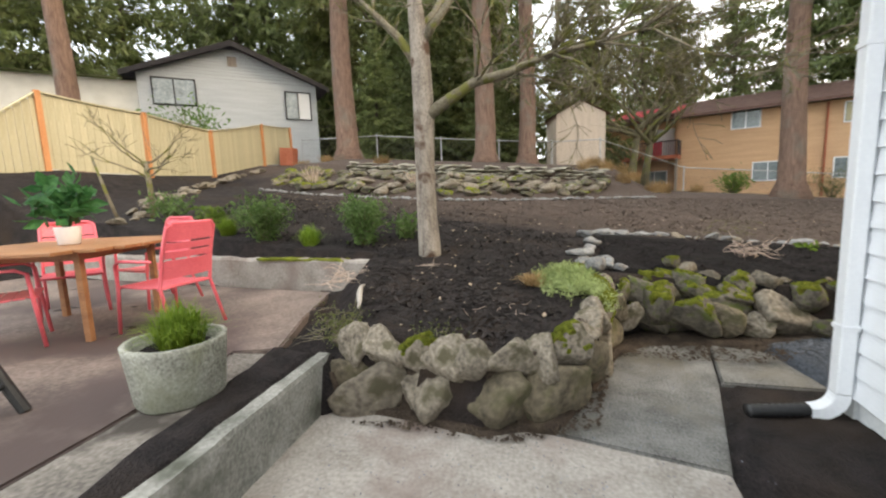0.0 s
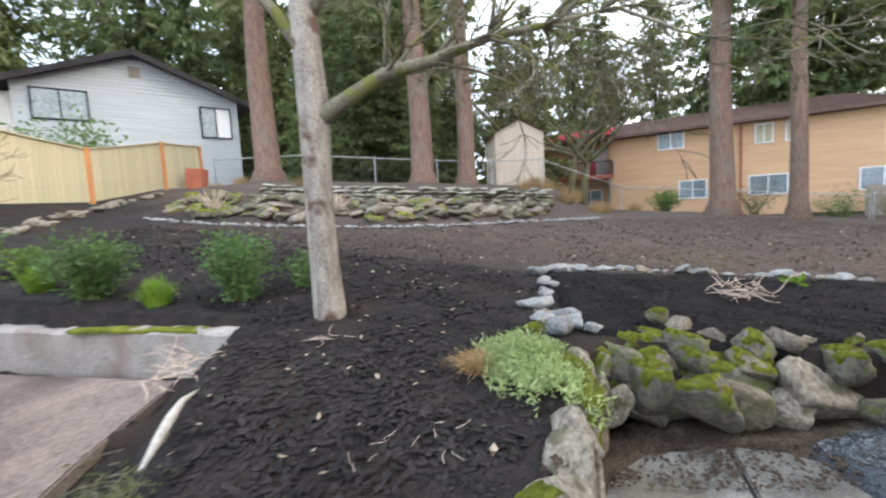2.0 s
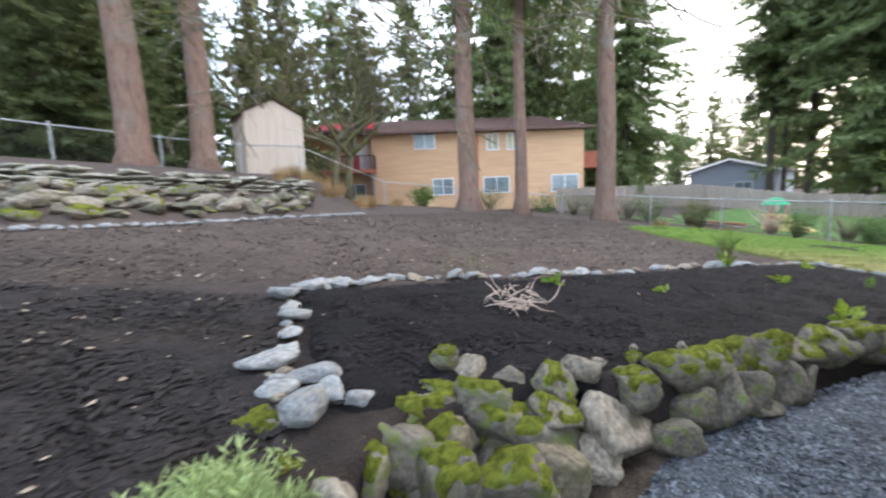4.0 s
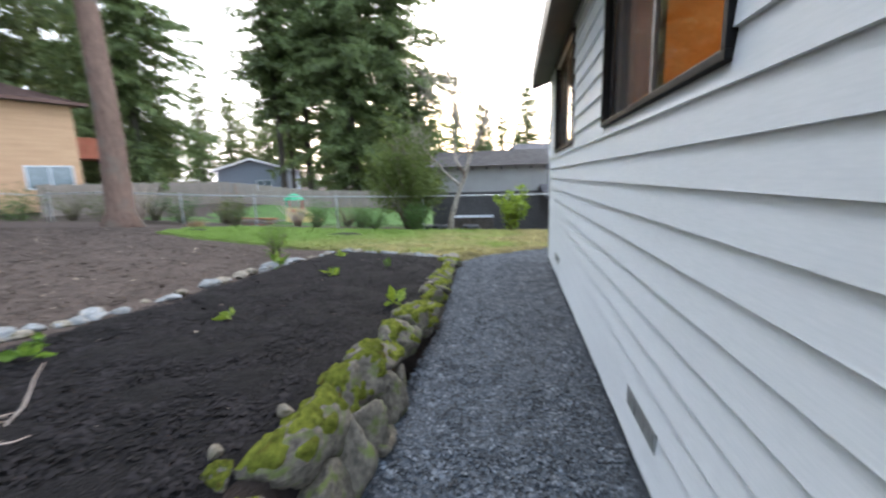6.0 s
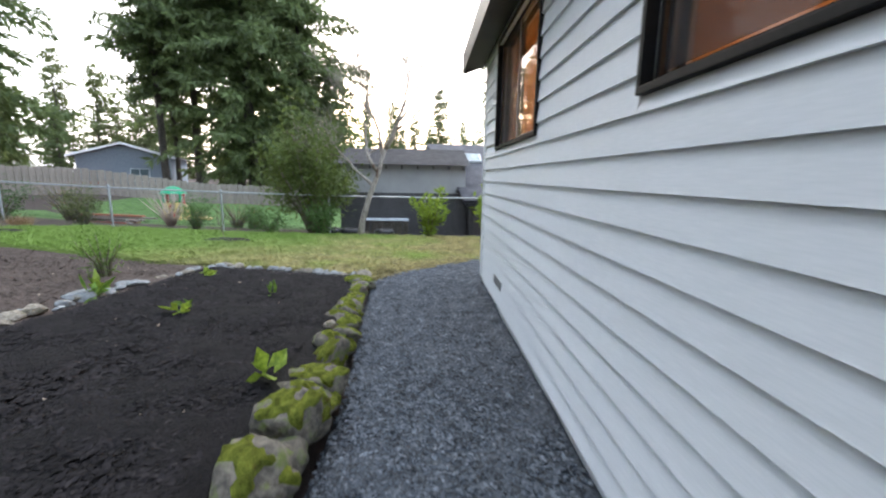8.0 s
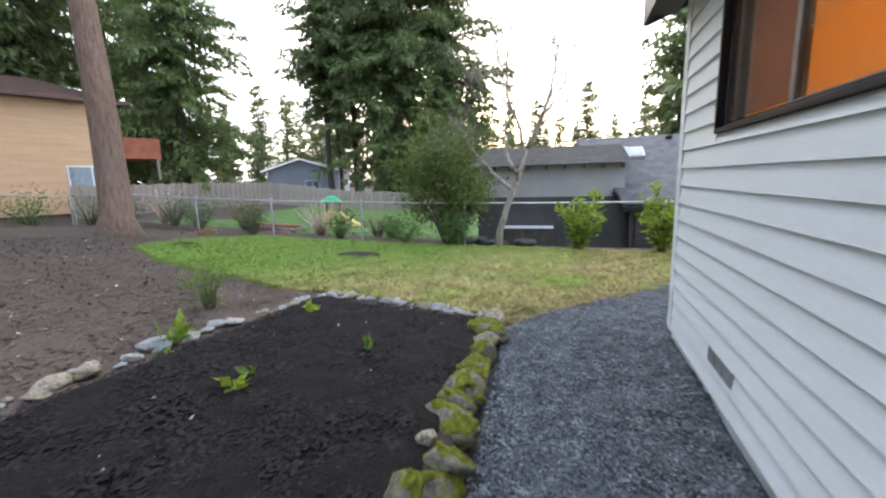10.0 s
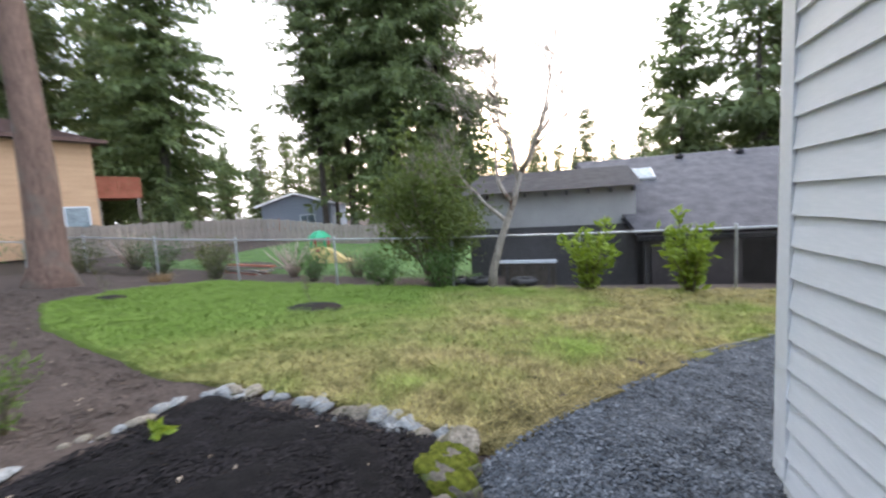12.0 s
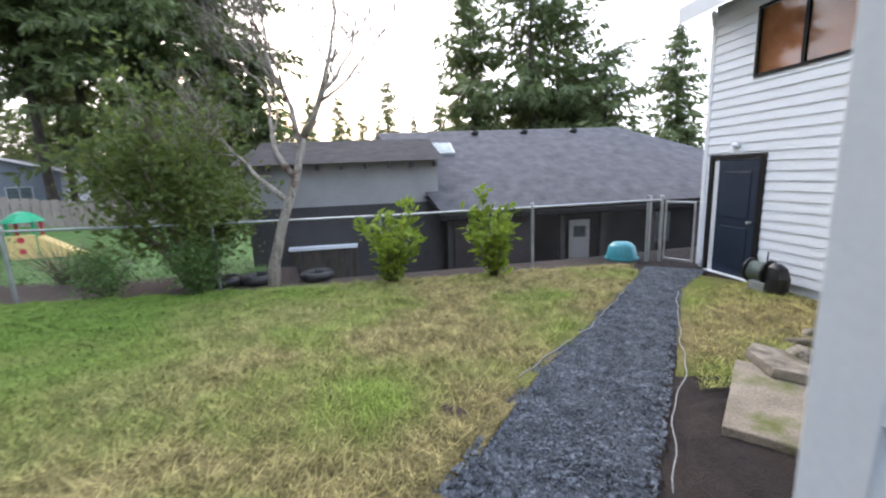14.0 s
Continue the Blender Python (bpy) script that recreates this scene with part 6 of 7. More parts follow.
tc = Vector((-4.6, 2.5, 0))
ua, wa = Vector((0.95, 0.31, 0)), Vector((-0.31, 0.95, 0))
table = empty("patio_table", pose(tc.x, tc.y, PATIO_Z, 0, 0, 20), "oiled brown wooden patio table with slatted round top", "table")
for k in range(7):
    y0 = -0.735 + k * 0.21
    half = 0.8 * math.sqrt(1 - (abs(y0 + 0.104) / 0.82) ** 2)
    part("top_board", box(-half, half, y0, y0 + 0.205, 0.77, 0.80, bevel=0.004), TEAK, table)
for sx in (-1, 1):
    for sy in (-1, 1):
        part("leg", box(sx * 0.48 - 0.027, sx * 0.48 + 0.027, sy * 0.45 - 0.027, sy * 0.45 + 0.027, 0, 0.77, bevel=0.006), TEAK, table)
    part("apron", box(sx * 0.48 - 0.012, sx * 0.48 + 0.012, -0.415, 0.415, 0.7, 0.77), TEAK, table)
for sy in (-1, 1):
    part("apron", box(-0.445, 0.445, sy * 0.45 - 0.012, sy * 0.45 + 0.012, 0.7, 0.77), TEAK, table)

pc = tc + ua * 0.05
pot = empty("potted_plant", pose(pc.x, pc.y, PATIO_Z + 0.801), "dark glossy leafy plant in a white pot on the table", "plant")
part("pot", lathe([(0.07, 0), (0.085, 0.01), (0.1, 0.15), (0.1, 0.165), (0.088, 0.165), (0.085, 0.13), (0.0, 0.13)], 28), WHITEPOT, pot, "white glazed ceramic pot", smooth=True)
r = random.Random(19)
t = Tubes()
cents = []
for k in range(12):
    a = k * 2.4
    tip = Vector((0.24 * math.cos(a) * r.uniform(0.4, 1), 0.24 * math.sin(a) * r.uniform(0.4, 1), r.uniform(0.28, 0.56)))
    t.add([(0, 0, 0.12), tip * 0.5 + Vector((0, 0, 0.1)), tip], [0.008, 0.006, 0.003], 5)
    cents += [tuple(tip), tuple(tip * 0.8)]
part("stems", t.mesh("stems", BUSH.copy()), None, pot)
part("leaves", mesh_of("leaves", *leaves(r, cents, 0.17, 150, 0.04, 0.2, 0.5), FIG), None, pot)

planter = empty("planter", pose(-2.27, 1.67, PATIO_Z) @ Matrix.Diagonal((0.94, 0.94, 1, 1)), "round exposed-aggregate concrete planter with grass", "planter")
bm = lathe([(0.235, 0), (0.25, 0.02), (0.285, 0.33), (0.285, 0.36), (0.25, 0.36), (0.24, 0.29), (0.0, 0.29)], 48)
for v in bm.verts:
    v.co += 0.006 * noise.noise_vector(v.co * 14)
part("bowl", bm, POTGREY, planter, smooth=True)
part("soil", lathe([(0.23, 0.285), (0.2, 0.305), (0.02, 0.31)], 30), MULCH, planter, "dark potting soil")
tf = tuft("grass_tuft", 0, 0, 0, 33, 0.36, 0.62, 700, LEMON, "")
tf.name, tf.parent, tf.matrix_basis = "grass_tuft", planter, pose(0.02, 0.02, 0.30)
del tf["category"]
grill = empty("grill_cart", pose(-3.3, 0.98, PATIO_Z, 0, 0, 20), "black metal grill cart with wooden side shelf", "grill")
part("firebox", box(-0.45, 0.12, -0.25, 0.25, 0.55, 1.0, bevel=0.06), BLACK, grill)
part("side_shelf", box(0.125, 0.3, -0.22, 0.22, 0.62, 0.65, bevel=0.005), TEAK, grill)
for y in (-0.2, 0.2):
    part("leg", rod((0.1, y, 0.56), (0.38, y, 0.0), 0.03), BLACK, grill)
    part("leg", rod((-0.4, y, 0.56), (-0.55, y, 0.0), 0.03), BLACK, grill)
part("brace", rod((0.3, -0.2, 0.16), (0.3, 0.2, 0.16), 0.018), BLACK, grill)
moss_strip = box(-4.1, -2.75, 4.31, 4.46, 0.715, 0.738)
bmesh.ops.subdivide_edges(moss_strip, edges=moss_strip.edges[:], cuts=12, use_grid_fill=True)
for v in moss_strip.verts:
    v.co += Vector((0.05, 0.03, 0.012)) * noise.noise(v.co * 9)
tagged(part("moss_patch", moss_strip, MOSS, smooth=True), "strip of green moss on top of the low wall", "moss")
# ---------------------------------------------------------------- fences
fence = empty("cedar_fence", pose(0, 0, 0), "new yellow cedar board fence with orange posts", "fence")
FLINE = [(-12.0, 1.0), (-11.95, 3.9), (-11.85, 6.45), (-11.45, 8.6), (-11.8, 11.1), (-12.5, 14.35), (-12.68, 16.4)]
FTOP = [1.74, 1.74, 1.74, 1.68, 1.47, 1.62, 1.6]
board_me = {}
for (xa, ya), (xb, yb), ha, hb in zip(FLINE, FLINE[1:], FTOP, FTOP[1:]):
    za, zb = ground(xa, ya) + 0.05, ground(xb, yb) + 0.05
    ang = math.atan2(yb - ya, xb - xa)
    length = math.hypot(xb - xa, yb - ya)
    part("post", box(-0.055, 0.055, -0.055, 0.055, -0.2, ha + 0.035, bevel=0.008), CEDARPOST, fence).matrix_basis = pose(xa + 0.03, ya, za, 0, 0, math.degrees(ang))
    n = int(length / 0.145)
    for k in range(n):
        u = (k + 0.5) / n
        top = ha + (hb - ha) * u - 0.03 * math.sin(math.pi * u)
        key = round(top, 2)
        if key not in board_me:
            bm = box(-0.070, 0.070, -0.009, 0.009, 0, top)
            me = bpy.data.meshes.new("board")
            bm.to_mesh(me)
            bm.free()
            me.materials.append(CEDAR)
            board_me[key] = me
        o = new("board", board_me[key])
        o.parent = fence
        o.matrix_basis = pose(xa + (xb - xa) * u, ya + (yb - ya) * u, za + (zb - za) * u, 0, 0, math.degrees(ang))
    for k in range(6):
        u0, u1 = k / 6, (k + 1) / 6
        t0, t1 = [ha + 0.01 + (hb - ha) * u - 0.03 * math.sin(math.pi * u) for u in (u0, u1)]
        p, q = Vector((xa + (xb - xa) * u0, ya + (yb - ya) * u0, za + (zb - za) * u0 + t0)), Vector((xa + (xb - xa) * u1, ya + (yb - ya) * u1, za + (zb - za) * u1 + t1))
        bm = box(-0.02, (q - p).length + 0.01, -0.06, 0.06, -0.015, 0.02)
        bmesh.ops.transform(bm, matrix=Matrix.Translation(p) @ (q - p).to_track_quat("X", "Z").to_matrix().to_4x4(), verts=bm.verts)
        part("cap_rail", bm, CEDAR, fence)
    d = Vector((xb - xa, yb - ya, zb - za))
    bm = box(0, d.length, 0.012, 0.045, 0.02, 0.16)
    bmesh.ops.transform(bm, matrix=Matrix.Translation((xa, ya, za)) @ d.to_track_quat("X", "Z").to_matrix().to_4x4(), verts=bm.verts)
    part("kick_board", bm, CEDAR, fence)
xe, ye = FLINE[-1]
part("post", box(-0.06, 0.06, -0.06, 0.06, -0.2, 1.68, bevel=0.008), CEDARPOST, fence).matrix_basis = pose(xe, ye, ground(xe, ye), 0, 0, 0)
barrel = tagged(part("rusty_crate", box(-0.3, 0.3, -0.25, 0.25, 0, 0.75, bevel=0.02), REDWOOD), "rusty brown crate leaning on the fence", "crate")
barrel.matrix_basis = pose(-12.0, 15.3, ground(-12.0, 15.3), 0, 4, 12)


def wire_fence(name, posts, height, label, gap=0.075, mesh=True):
    thing = empty(name, pose(0, 0, 0), label, "fence", "wire fences")
    for k, (x, y) in enumerate(posts):
        z = ground(x, y)
        part("post", rod((x, y, z - 0.1), (x, y, z + height + 0.04), 0.03, sides=10), STEEL, thing)
        part("post_cap", lathe([(0.034, 0), (0.034, 0.03), (0.015, 0.055)], 10), STEEL, thing).matrix_basis = pose(x, y, z + height + 0.04)
        if k == len(posts) - 1:
            break
        x2, y2 = posts[k + 1]
        z2 = ground(x2, y2)
        a, b = Vector((x, y, z + height)), Vector((x2, y2, z2 + height))
        part("top_rail", rod(a, b, 0.022, sides=8), STEEL, thing)
        if not mesh:
            continue
        d = (b - a)
        length = math.hypot(d.x, d.y)
        v, f = [], []
        side = Vector((-d.y, d.x, 0)).normalized()
        n = int((length + height) / gap)
        for s in (1, -1):
            for i in range(n):
                u0 = i * gap - height
                lo, hi = max(0, u0), min(length, u0 + height)
                if hi - lo < 0.02:
                    continue
                h0, h1 = lo - u0, hi - u0
                if s < 0:
                    h0, h1 = height - h0, height - h1
                p0 = a + d * (lo / length) + Vector((0, 0, h0 - height))
                p1 = a + d * (hi / length) + Vector((0, 0, h1 - height))
                w = 0.001
                m = len(v)
                for p in (p0, p1):
                    v += [p + side * w, p - side * w + Vector((0, 0, w)), p - side * w - Vector((0, 0, w))]
                f += [(m, m + 1, m + 4, m + 3), (m + 1, m + 2, m + 5, m + 4), (m + 2, m, m + 3, m + 5)]
        part("wire_mesh", mesh_of("wire_mesh", v, f, WIRE), None, thing)
    return thing


wire_fence("wire_fence", [(14.85, -1.55), (15.1, 1.0), (15.25, 3.9), (15.35, 6.85), (15.35, 10.1), (15.5, 13.5), (15.6, 16.8), (15.7, 20.2), (15.8, 23.4)], 1.22, "galvanised chain-link fence at the lawn's edge")
wire_fence("wire_fence", [(-12.2, 16.6), (-8.8, 17.5), (-6.1, 18.7), (-3.6, 19.9), (-1.2, 20.6), (0.9, 19.6), (4.8, 22.6), (9.0, 23.6), (15.8, 23.6)], 1.15, "galvanised chain-link fence behind the terrace")
gate = empty("wire_gate", pose(14.82, -1.62, ground(14.8, -1.7) + 0.05), "narrow galvanised chain-link gate by the house corner", "gate")
for a, b in (((0, 0, 0), (0, 0, 1.15)), ((-0.45, -0.25, 0), (-0.45, -0.25, 1.15)), ((0, 0, 0.02), (-0.45, -0.25, 0.02)), ((0, 0, 1.13), (-0.45, -0.25, 1.13))):
    part("gate_tube", rod(a, b, 0.018), STEEL, gate)
tall_post = tagged(part("gate_post", rod((14.95, -1.35, -0.4), (14.95, -1.35, 1.05), 0.045, sides=12), STEEL), "thick galvanised steel gate post", "post")

# edging strips of the gravel path
for name, line in (("path_edging", [(10.6, 2.85), (10.85, 2.6), (11.25, 2.15), (11.7, 1.6), (12.0, 1.34), (12.6, 0.75), (13.05, 0.35)]), ("path_edging", [(9.2, 2.5), (9.6, 2.2), (10.1, 1.8), (10.45, 1.4), (10.75, 1.2), (11.1, 0.95), (11.7, 0.5), (12.3, 0.05), (12.8, -0.35)])):
    t = Tubes()
    pts = along(line, 40)
    t.add([(p[0] + 0.012 * math.sin(i * 1.3), p[1] + 0.012 * math.cos(i * 0.9), ground(p[0], p[1]) + 0.055) for i, p in enumerate(pts)], [0.0045] * 40, 6)
    tagged(new(name, t.mesh(name, EDGING)), "thin pale plastic edging strip along the gravel", "edging", "path edging")

# ---------------------------------------------------------------- neighbours' houses
def far_window(parent, m, w, h, trim=TRIMW, curtain=False):
    """Frame and two panes; m puts its lower left corner, facing local -y."""
    win = empty("window", m, "white-framed sliding window", "")
    win.parent = parent
    for a in ((-0.07, w + 0.07, -0.05, 0.02, -0.07, 0), (-0.07, w + 0.07, -0.05, 0.02, h, h + 0.07), (-0.07, 0, -0.05, 0.02, 0, h), (w, w + 0.07, -0.05, 0.02, 0, h), (w / 2 - 0.03, w / 2 + 0.03, -0.045, 0.02, 0, h)):
        part("window_frame", box(*a), trim, win)
    part("pane", box(0, w / 2 - 0.03, -0.02, 0.0, 0, h), FARGLASS, win)
    part("pane", box(w / 2 + 0.03, w, -0.02, 0.0, 0, h), CURTAIN if curtain else FARGLASS, win)
    return win


def lapped_wall(length, height, depth, course, material, name="wall", peak=0.0):
    """A block whose front (local -y) is built of lapped courses; peak raises a gable over the front."""
    v, f = [], []
    n = round(height / course)
    course = height / n
    for k in range(n):
        z0, z1 = k * course, (k + 1) * course
        m = len(v)
        v += [(0, -0.025, z0), (length, -0.025, z0), (length, 0, z1), (0, 0, z1)]
        f.append((m, m + 1, m + 2, m + 3))
        m = len(v)
        v += [(0, 0, z0), (length, 0, z0), (length, -0.025, z0), (0, -0.025, z0)]
        f.append((m, m + 1, m + 2, m + 3))
    if peak:
        k = 0
        while (k + 1) * course < peak:
            z0, z1 = k * course, (k + 1) * course
            a0, a1 = length / 2 * z0 / peak, length / 2 * z1 / peak
            m = len(v)
            v += [(a0, -0.025, height + z0), (length - a0, -0.025, height + z0), (length - a1, 0, height + z1), (a1, 0, height + z1)]
            f.append((m, m + 1, m + 2, m + 3))
            k += 1
    m = len(v)
    v += [(0, 0, 0), (length, 0, 0), (length, depth, 0), (0, depth, 0), (0, 0, height), (length, 0, height), (length, depth, height), (0, depth, height)]
    f += [(m + 1, m + 2, m + 6, m + 5), (m + 2, m + 3, m + 7, m + 6), (m + 3, m, m + 4, m + 7), (m + 4, m + 5, m + 6, m + 7)]
    return mesh_of(name, v, f, material)


# tan two-storey house behind the firs
LX, LY, RX, RY = 6.9, 34.9, 22.3, 29.3
ang = math.degrees(math.atan2(RY - LY, RX - LX))
length = math.hypot(RX - LX, RY - LY)
house = empty("neighbour_house", pose(LX, LY, 0.3, 0, 0, ang), "tan two-storey neighbour house with brown shingle roof", "house")
part("wall", lapped_wall(length, 6.05, 8, 0.2, ORANGESID), None, house)
part("side_wall", box(-5.5, -0.01, 0.9, 8, 0, 6.05), ORANGESID, house)
bm = bmesh.new()
for a in (((-6.2, -0.6, 6.1), (length + 0.6, -0.6, 6.1), (length - 2.5, 4, 7.7), (-6.2, 4, 7.7)), ((-6.2, 8.6, 6.1), (length + 0.6, 8.6, 6.1), (length - 2.5, 4, 7.7), (-6.2, 4, 7.7)), ((length + 0.6, -0.6, 6.1), (length + 0.6, 8.6, 6.1), (length - 2.5, 4, 7.7))):
    bm.faces.new([bm.verts.new(p) for p in a])
bmesh.ops.solidify(bm, geom=bm.faces[:], thickness=0.14)
part("roof", bm, BROWNROOF, house)
part("fascia", box(-6.2, length + 0.62, -0.66, -0.6, 5.98, 6.16), BROWNROOF, house)
part("soffit", box(-6.2, length + 0.6, -0.6, -0.03, 5.98, 6.03), FASCIA, house)
for x, z, w, h in ((3.3, 4.9, 1.5, 1.15), (4.6, 1.35, 1.55, 1.15), (8.6, 1.35, 1.9, 1.15), (13.9, 1.3, 2.0, 1.2)):
    far_window(house, pose(x, -0.03, z), w, h)
for x in (8.9, 10.45):
    w2 = far_window(house, pose(x, -0.03, 4.65), 0.8, 1.1)
    part("blind", box(0.02, 0.78, -0.024, -0.021, 0.02, 1.08), CEDAR, w2, "warm drawn blind")
part("downpipe", rod((8.1, -0.12, 0.2), (8.1, -0.12, 5.9), 0.06), REDWOOD, house, "brown downpipe")
part("meter_box", box(7.0, 7.9, -0.2, -0.03, 1.0, 2.1, bevel=0.02), ORANGESID, house)
porch = part("balcony", box(-3.6, 0.3, -1.3, 0.88, 3.15, 3.4), REDWOOD, house, "red-brown wooden balcony")
for k in range(27):
    part("baluster", box(-3.55 + k * 0.145, -3.50 + k * 0.145, -1.28, -1.23, 3.4, 4.35), FASCIA, porch)
part("handrail", box(-3.6, 0.3, -1.3, -1.2, 4.35, 4.43), FASCIA, porch)
for k in range(9):
    part("baluster", box(0.24, 0.29, -1.15 + k * 0.13, -1.10 + k * 0.13, 3.4, 4.35), FASCIA, porch)
part("side_handrail", box(0.21, 0.3, -1.2, -0.03, 4.35, 4.43), FASCIA, porch)
for x in (-3.4, 0.1):
    part("porch_post", box(x, x + 0.15, -1.2, -1.05, 0, 3.15), WOODOLD, porch)
bm = bmesh.new()
f = bm.faces.new([bm.verts.new(p) for p in ((-4.2, -1.9, 6.2), (0.4, -1.9, 6.2), (0.4, 0.6, 7.0), (-4.2, 0.6, 7.0))])
bmesh.ops.solidify(bm, geom=[f], thickness=0.09)
part("awning", bm, REDPLASTIC, house, "red canvas awning over the balcony")
part("balcony_door", box(-1.6, -0.3, 0.84, 0.9, 3.45, 5.5), CURTAIN, house, "pale glazed balcony door")
part("balcony_chair", box(-1.5, -0.9, -0.7, -0.2, 3.41, 4.5, bevel=0.1), REDPLASTIC, house)
far_window(house, pose(-2.4, 0.88, 1.2), 1.6, 1.1)
deck = part("deck", box(length + 0.03, length + 2.6, 1.5, 4.4, 3.1, 3.3), REDWOOD, house, "red-brown raised deck")
for k in range(18):
    part("deck_board", box(length + 0.1 + k * 0.14, length + 0.22 + k * 0.14, 1.5, 1.53, 3.3, 4.3), REDWOOD, deck)
part("deck_rail", box(length + 0.03, length + 2.6, 1.47, 1.56, 4.3, 4.38), REDWOOD, deck)
for x in (length + 0.4, length + 2.4):
    part("deck_post", box(x - 0.07, x + 0.07, 1.55, 1.7, -0.8, 3.1), WOODOLD, deck)

# shed at the back fence
zs = ground(0.1, 22) + 0.05
shed = empty("garden_shed", pose(-1.05, 21.65, zs, 0, 0, 15), "small beige garden shed with gable roof", "shed")
bm = bmesh.new()
prof = [(0, 0), (2.38, 0), (2.38, 2.6), (1.19, 3.2), (0, 2.6)]
f0 = [bm.verts.new((x, 0, z)) for x, z in prof]
f1 = [bm.verts.new((x, 2.4, z)) for x, z in prof]
bm.faces.new(f0), bm.faces.new(f1[::-1])
for k in range(5):
    bm.faces.new((f0[k], f1[k], f1[(k + 1) % 5], f0[(k + 1) % 5]))
bmesh.ops.recalc_face_normals(bm, faces=bm.faces)
part("shed_wall", bm, SHEDSID, shed)
for s in (0, 1):
    bm = bmesh.new()
    xs = (-0.2, 1.19) if s == 0 else (2.58, 1.19)
    f = bm.faces.new([bm.verts.new(p) for p in ((xs[0], -0.15, 2.52), (xs[1], -0.15, 3.23), (xs[1], 2.55, 3.23), (xs[0], 2.55, 2.52))])
    bmesh.ops.solidify(bm, geom=[f], thickness=-0.07)
    part("shed_roof", bm, BROWNROOF, shed)
for x in (0.0, 2.3):
    part("corner_trim", box(x, x + 0.08, -0.02, 0.0, 0, 2.6), SHEDSID, shed)

# grey gabled house on the left
GA, GB = Vector((-22.9, 17.2, 0)), Vector((-16.3, 24.1, 0))
length = (GB - GA).length
ang = math.degrees(math.atan2(GB.y - GA.y, GB.x - GA.x))
grey = empty("neighbour_house", pose(GA.x, GA.y, 2.9, 0, 0, ang), "pale grey gabled neighbour house with dark trim", "house")
part("wall", lapped_wall(length, 5.85, 9, 0.19, GREYSID, "wall", 1.85), None, grey)
mid = length / 2
for s in (0, 1):
    xe = -0.7 if s == 0 else length + 0.7
    ze = 5.85 - 0.7 * 1.85 / mid
    bm = bmesh.new()
    f = bm.faces.new([bm.verts.new(p) for p in ((xe, -0.6, ze), (mid, -0.6, 7.72), (mid, 9.5, 7.72), (xe, 9.5, ze))])
    bmesh.ops.solidify(bm, geom=[f], thickness=0.16 if s else -0.16)
    part("roof", bm, SHINGLE, grey)
    bm = bmesh.new()
    f = bm.faces.new([bm.verts.new(p) for p in ((xe, -0.62, ze - 0.12), (mid, -0.62, 7.6), (mid, -0.62, 7.92), (xe, -0.62, ze + 0.16))])
    bmesh.ops.solidify(bm, geom=[f], thickness=0.04)
    part("barge_board", bm, FASCIA, grey, "dark green barge board")
far_window(grey, pose(0.7, -0.04, 4.25), 2.0, 1.35, DKFRAME)
far_window(grey, pose(7.65, -0.04, 3.75), 1.45, 1.6, DKFRAME, True)
part("gable_vent", box(mid - 0.25, mid + 0.25, -0.05, 0.0, 6.6, 7.15), WOODOLD, grey)
part("annex_wall", box(-6.5, -0.05, 0.4, 7, 0, 5.45), CREAMSID, grey, "cream rendered annex wall")
bm = bmesh.new()
f = bm.faces.new([bm.verts.new(p) for p in ((-7, -0.2, 5.45), (-0.1, -0.2, 5.45), (-0.1, 4, 6.4), (-7, 4, 6.4))])
bmesh.ops.solidify(bm, geom=[f], thickness=-0.2)
part("annex_roof", bm, mat("mossy_shingles", (0.14, 0.14, 0.09), (0.24, 0.25, 0.15), 0.95, 2, 20, 0.5, 0.02), grey, "mossy low roof of the annex")

# grey house with the wide roof beyond the lawn
nh = empty("neighbour_house", pose(0, 0, 0), "grey neighbour house with wide dark shingled roof and covered porch", "house")
part("upper_wall", box(18.3, 23, 2.35, 7.05, -1.6, 2.0), GREYWALL, nh)
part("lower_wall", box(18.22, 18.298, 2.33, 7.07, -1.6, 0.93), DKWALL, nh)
bm = bmesh.new()
f = bm.faces.new([bm.verts.new(p) for p in ((17.9, 2.2, 1.98), (17.9, 7.3, 1.98), (21.2, 7.3, 2.75), (21.2, 2.2, 2.75))])
bmesh.ops.solidify(bm, geom=[f], thickness=0.09)
part("wing_roof", bm, SHINGLE, nh)
for k in range(9):
    part("rafter_tail", box(17.92, 18.3, 2.4 + k * 0.58, 2.46 + k * 0.58, 1.82, 1.94), FASCIA, nh)
EV, RG = 0.62, 2.98
bm = bmesh.new()
for a in (((17.3, 2.45, EV), (17.3, -9.5, EV), (22.6, -5.2, RG), (22.6, 3.9, RG)), ((17.3, -9.5, EV), (28, -9.5, EV), (22.6, -5.2, RG)), ((28, -9.5, EV), (28, 3.9, EV), (22.6, 3.9, RG), (22.6, -5.2, RG))):
    f = bm.faces.new([bm.verts.new(p) for p in a])
bmesh.ops.solidify(bm, geom=bm.faces[:], thickness=0.1)
part("main_roof", bm, SHINGLE, nh)
course = 0
while course < 30:
    u = course / 30
    x, z = 17.3 + 5.3 * u, EV + (RG - EV) * u
    bm = box(x, x + 0.19, -9.4 + 4.2 * u, 2.45 + 1.4 * u, z + 0.104, z + 0.113)
    bmesh.ops.rotate(bm, verts=bm.verts, cent=(x, 0, z + 0.104), matrix=Matrix.Rotation(-math.atan2(RG - EV, 5.3), 3, "Y"))
    part("shingle_course", bm, SHINGLE, nh)
    course += 1
part("gutter", box(17.18, 17.3, -9.5, 2.45, EV - 0.1, EV + 0.03, bevel=0.01), DKFRAME, nh)
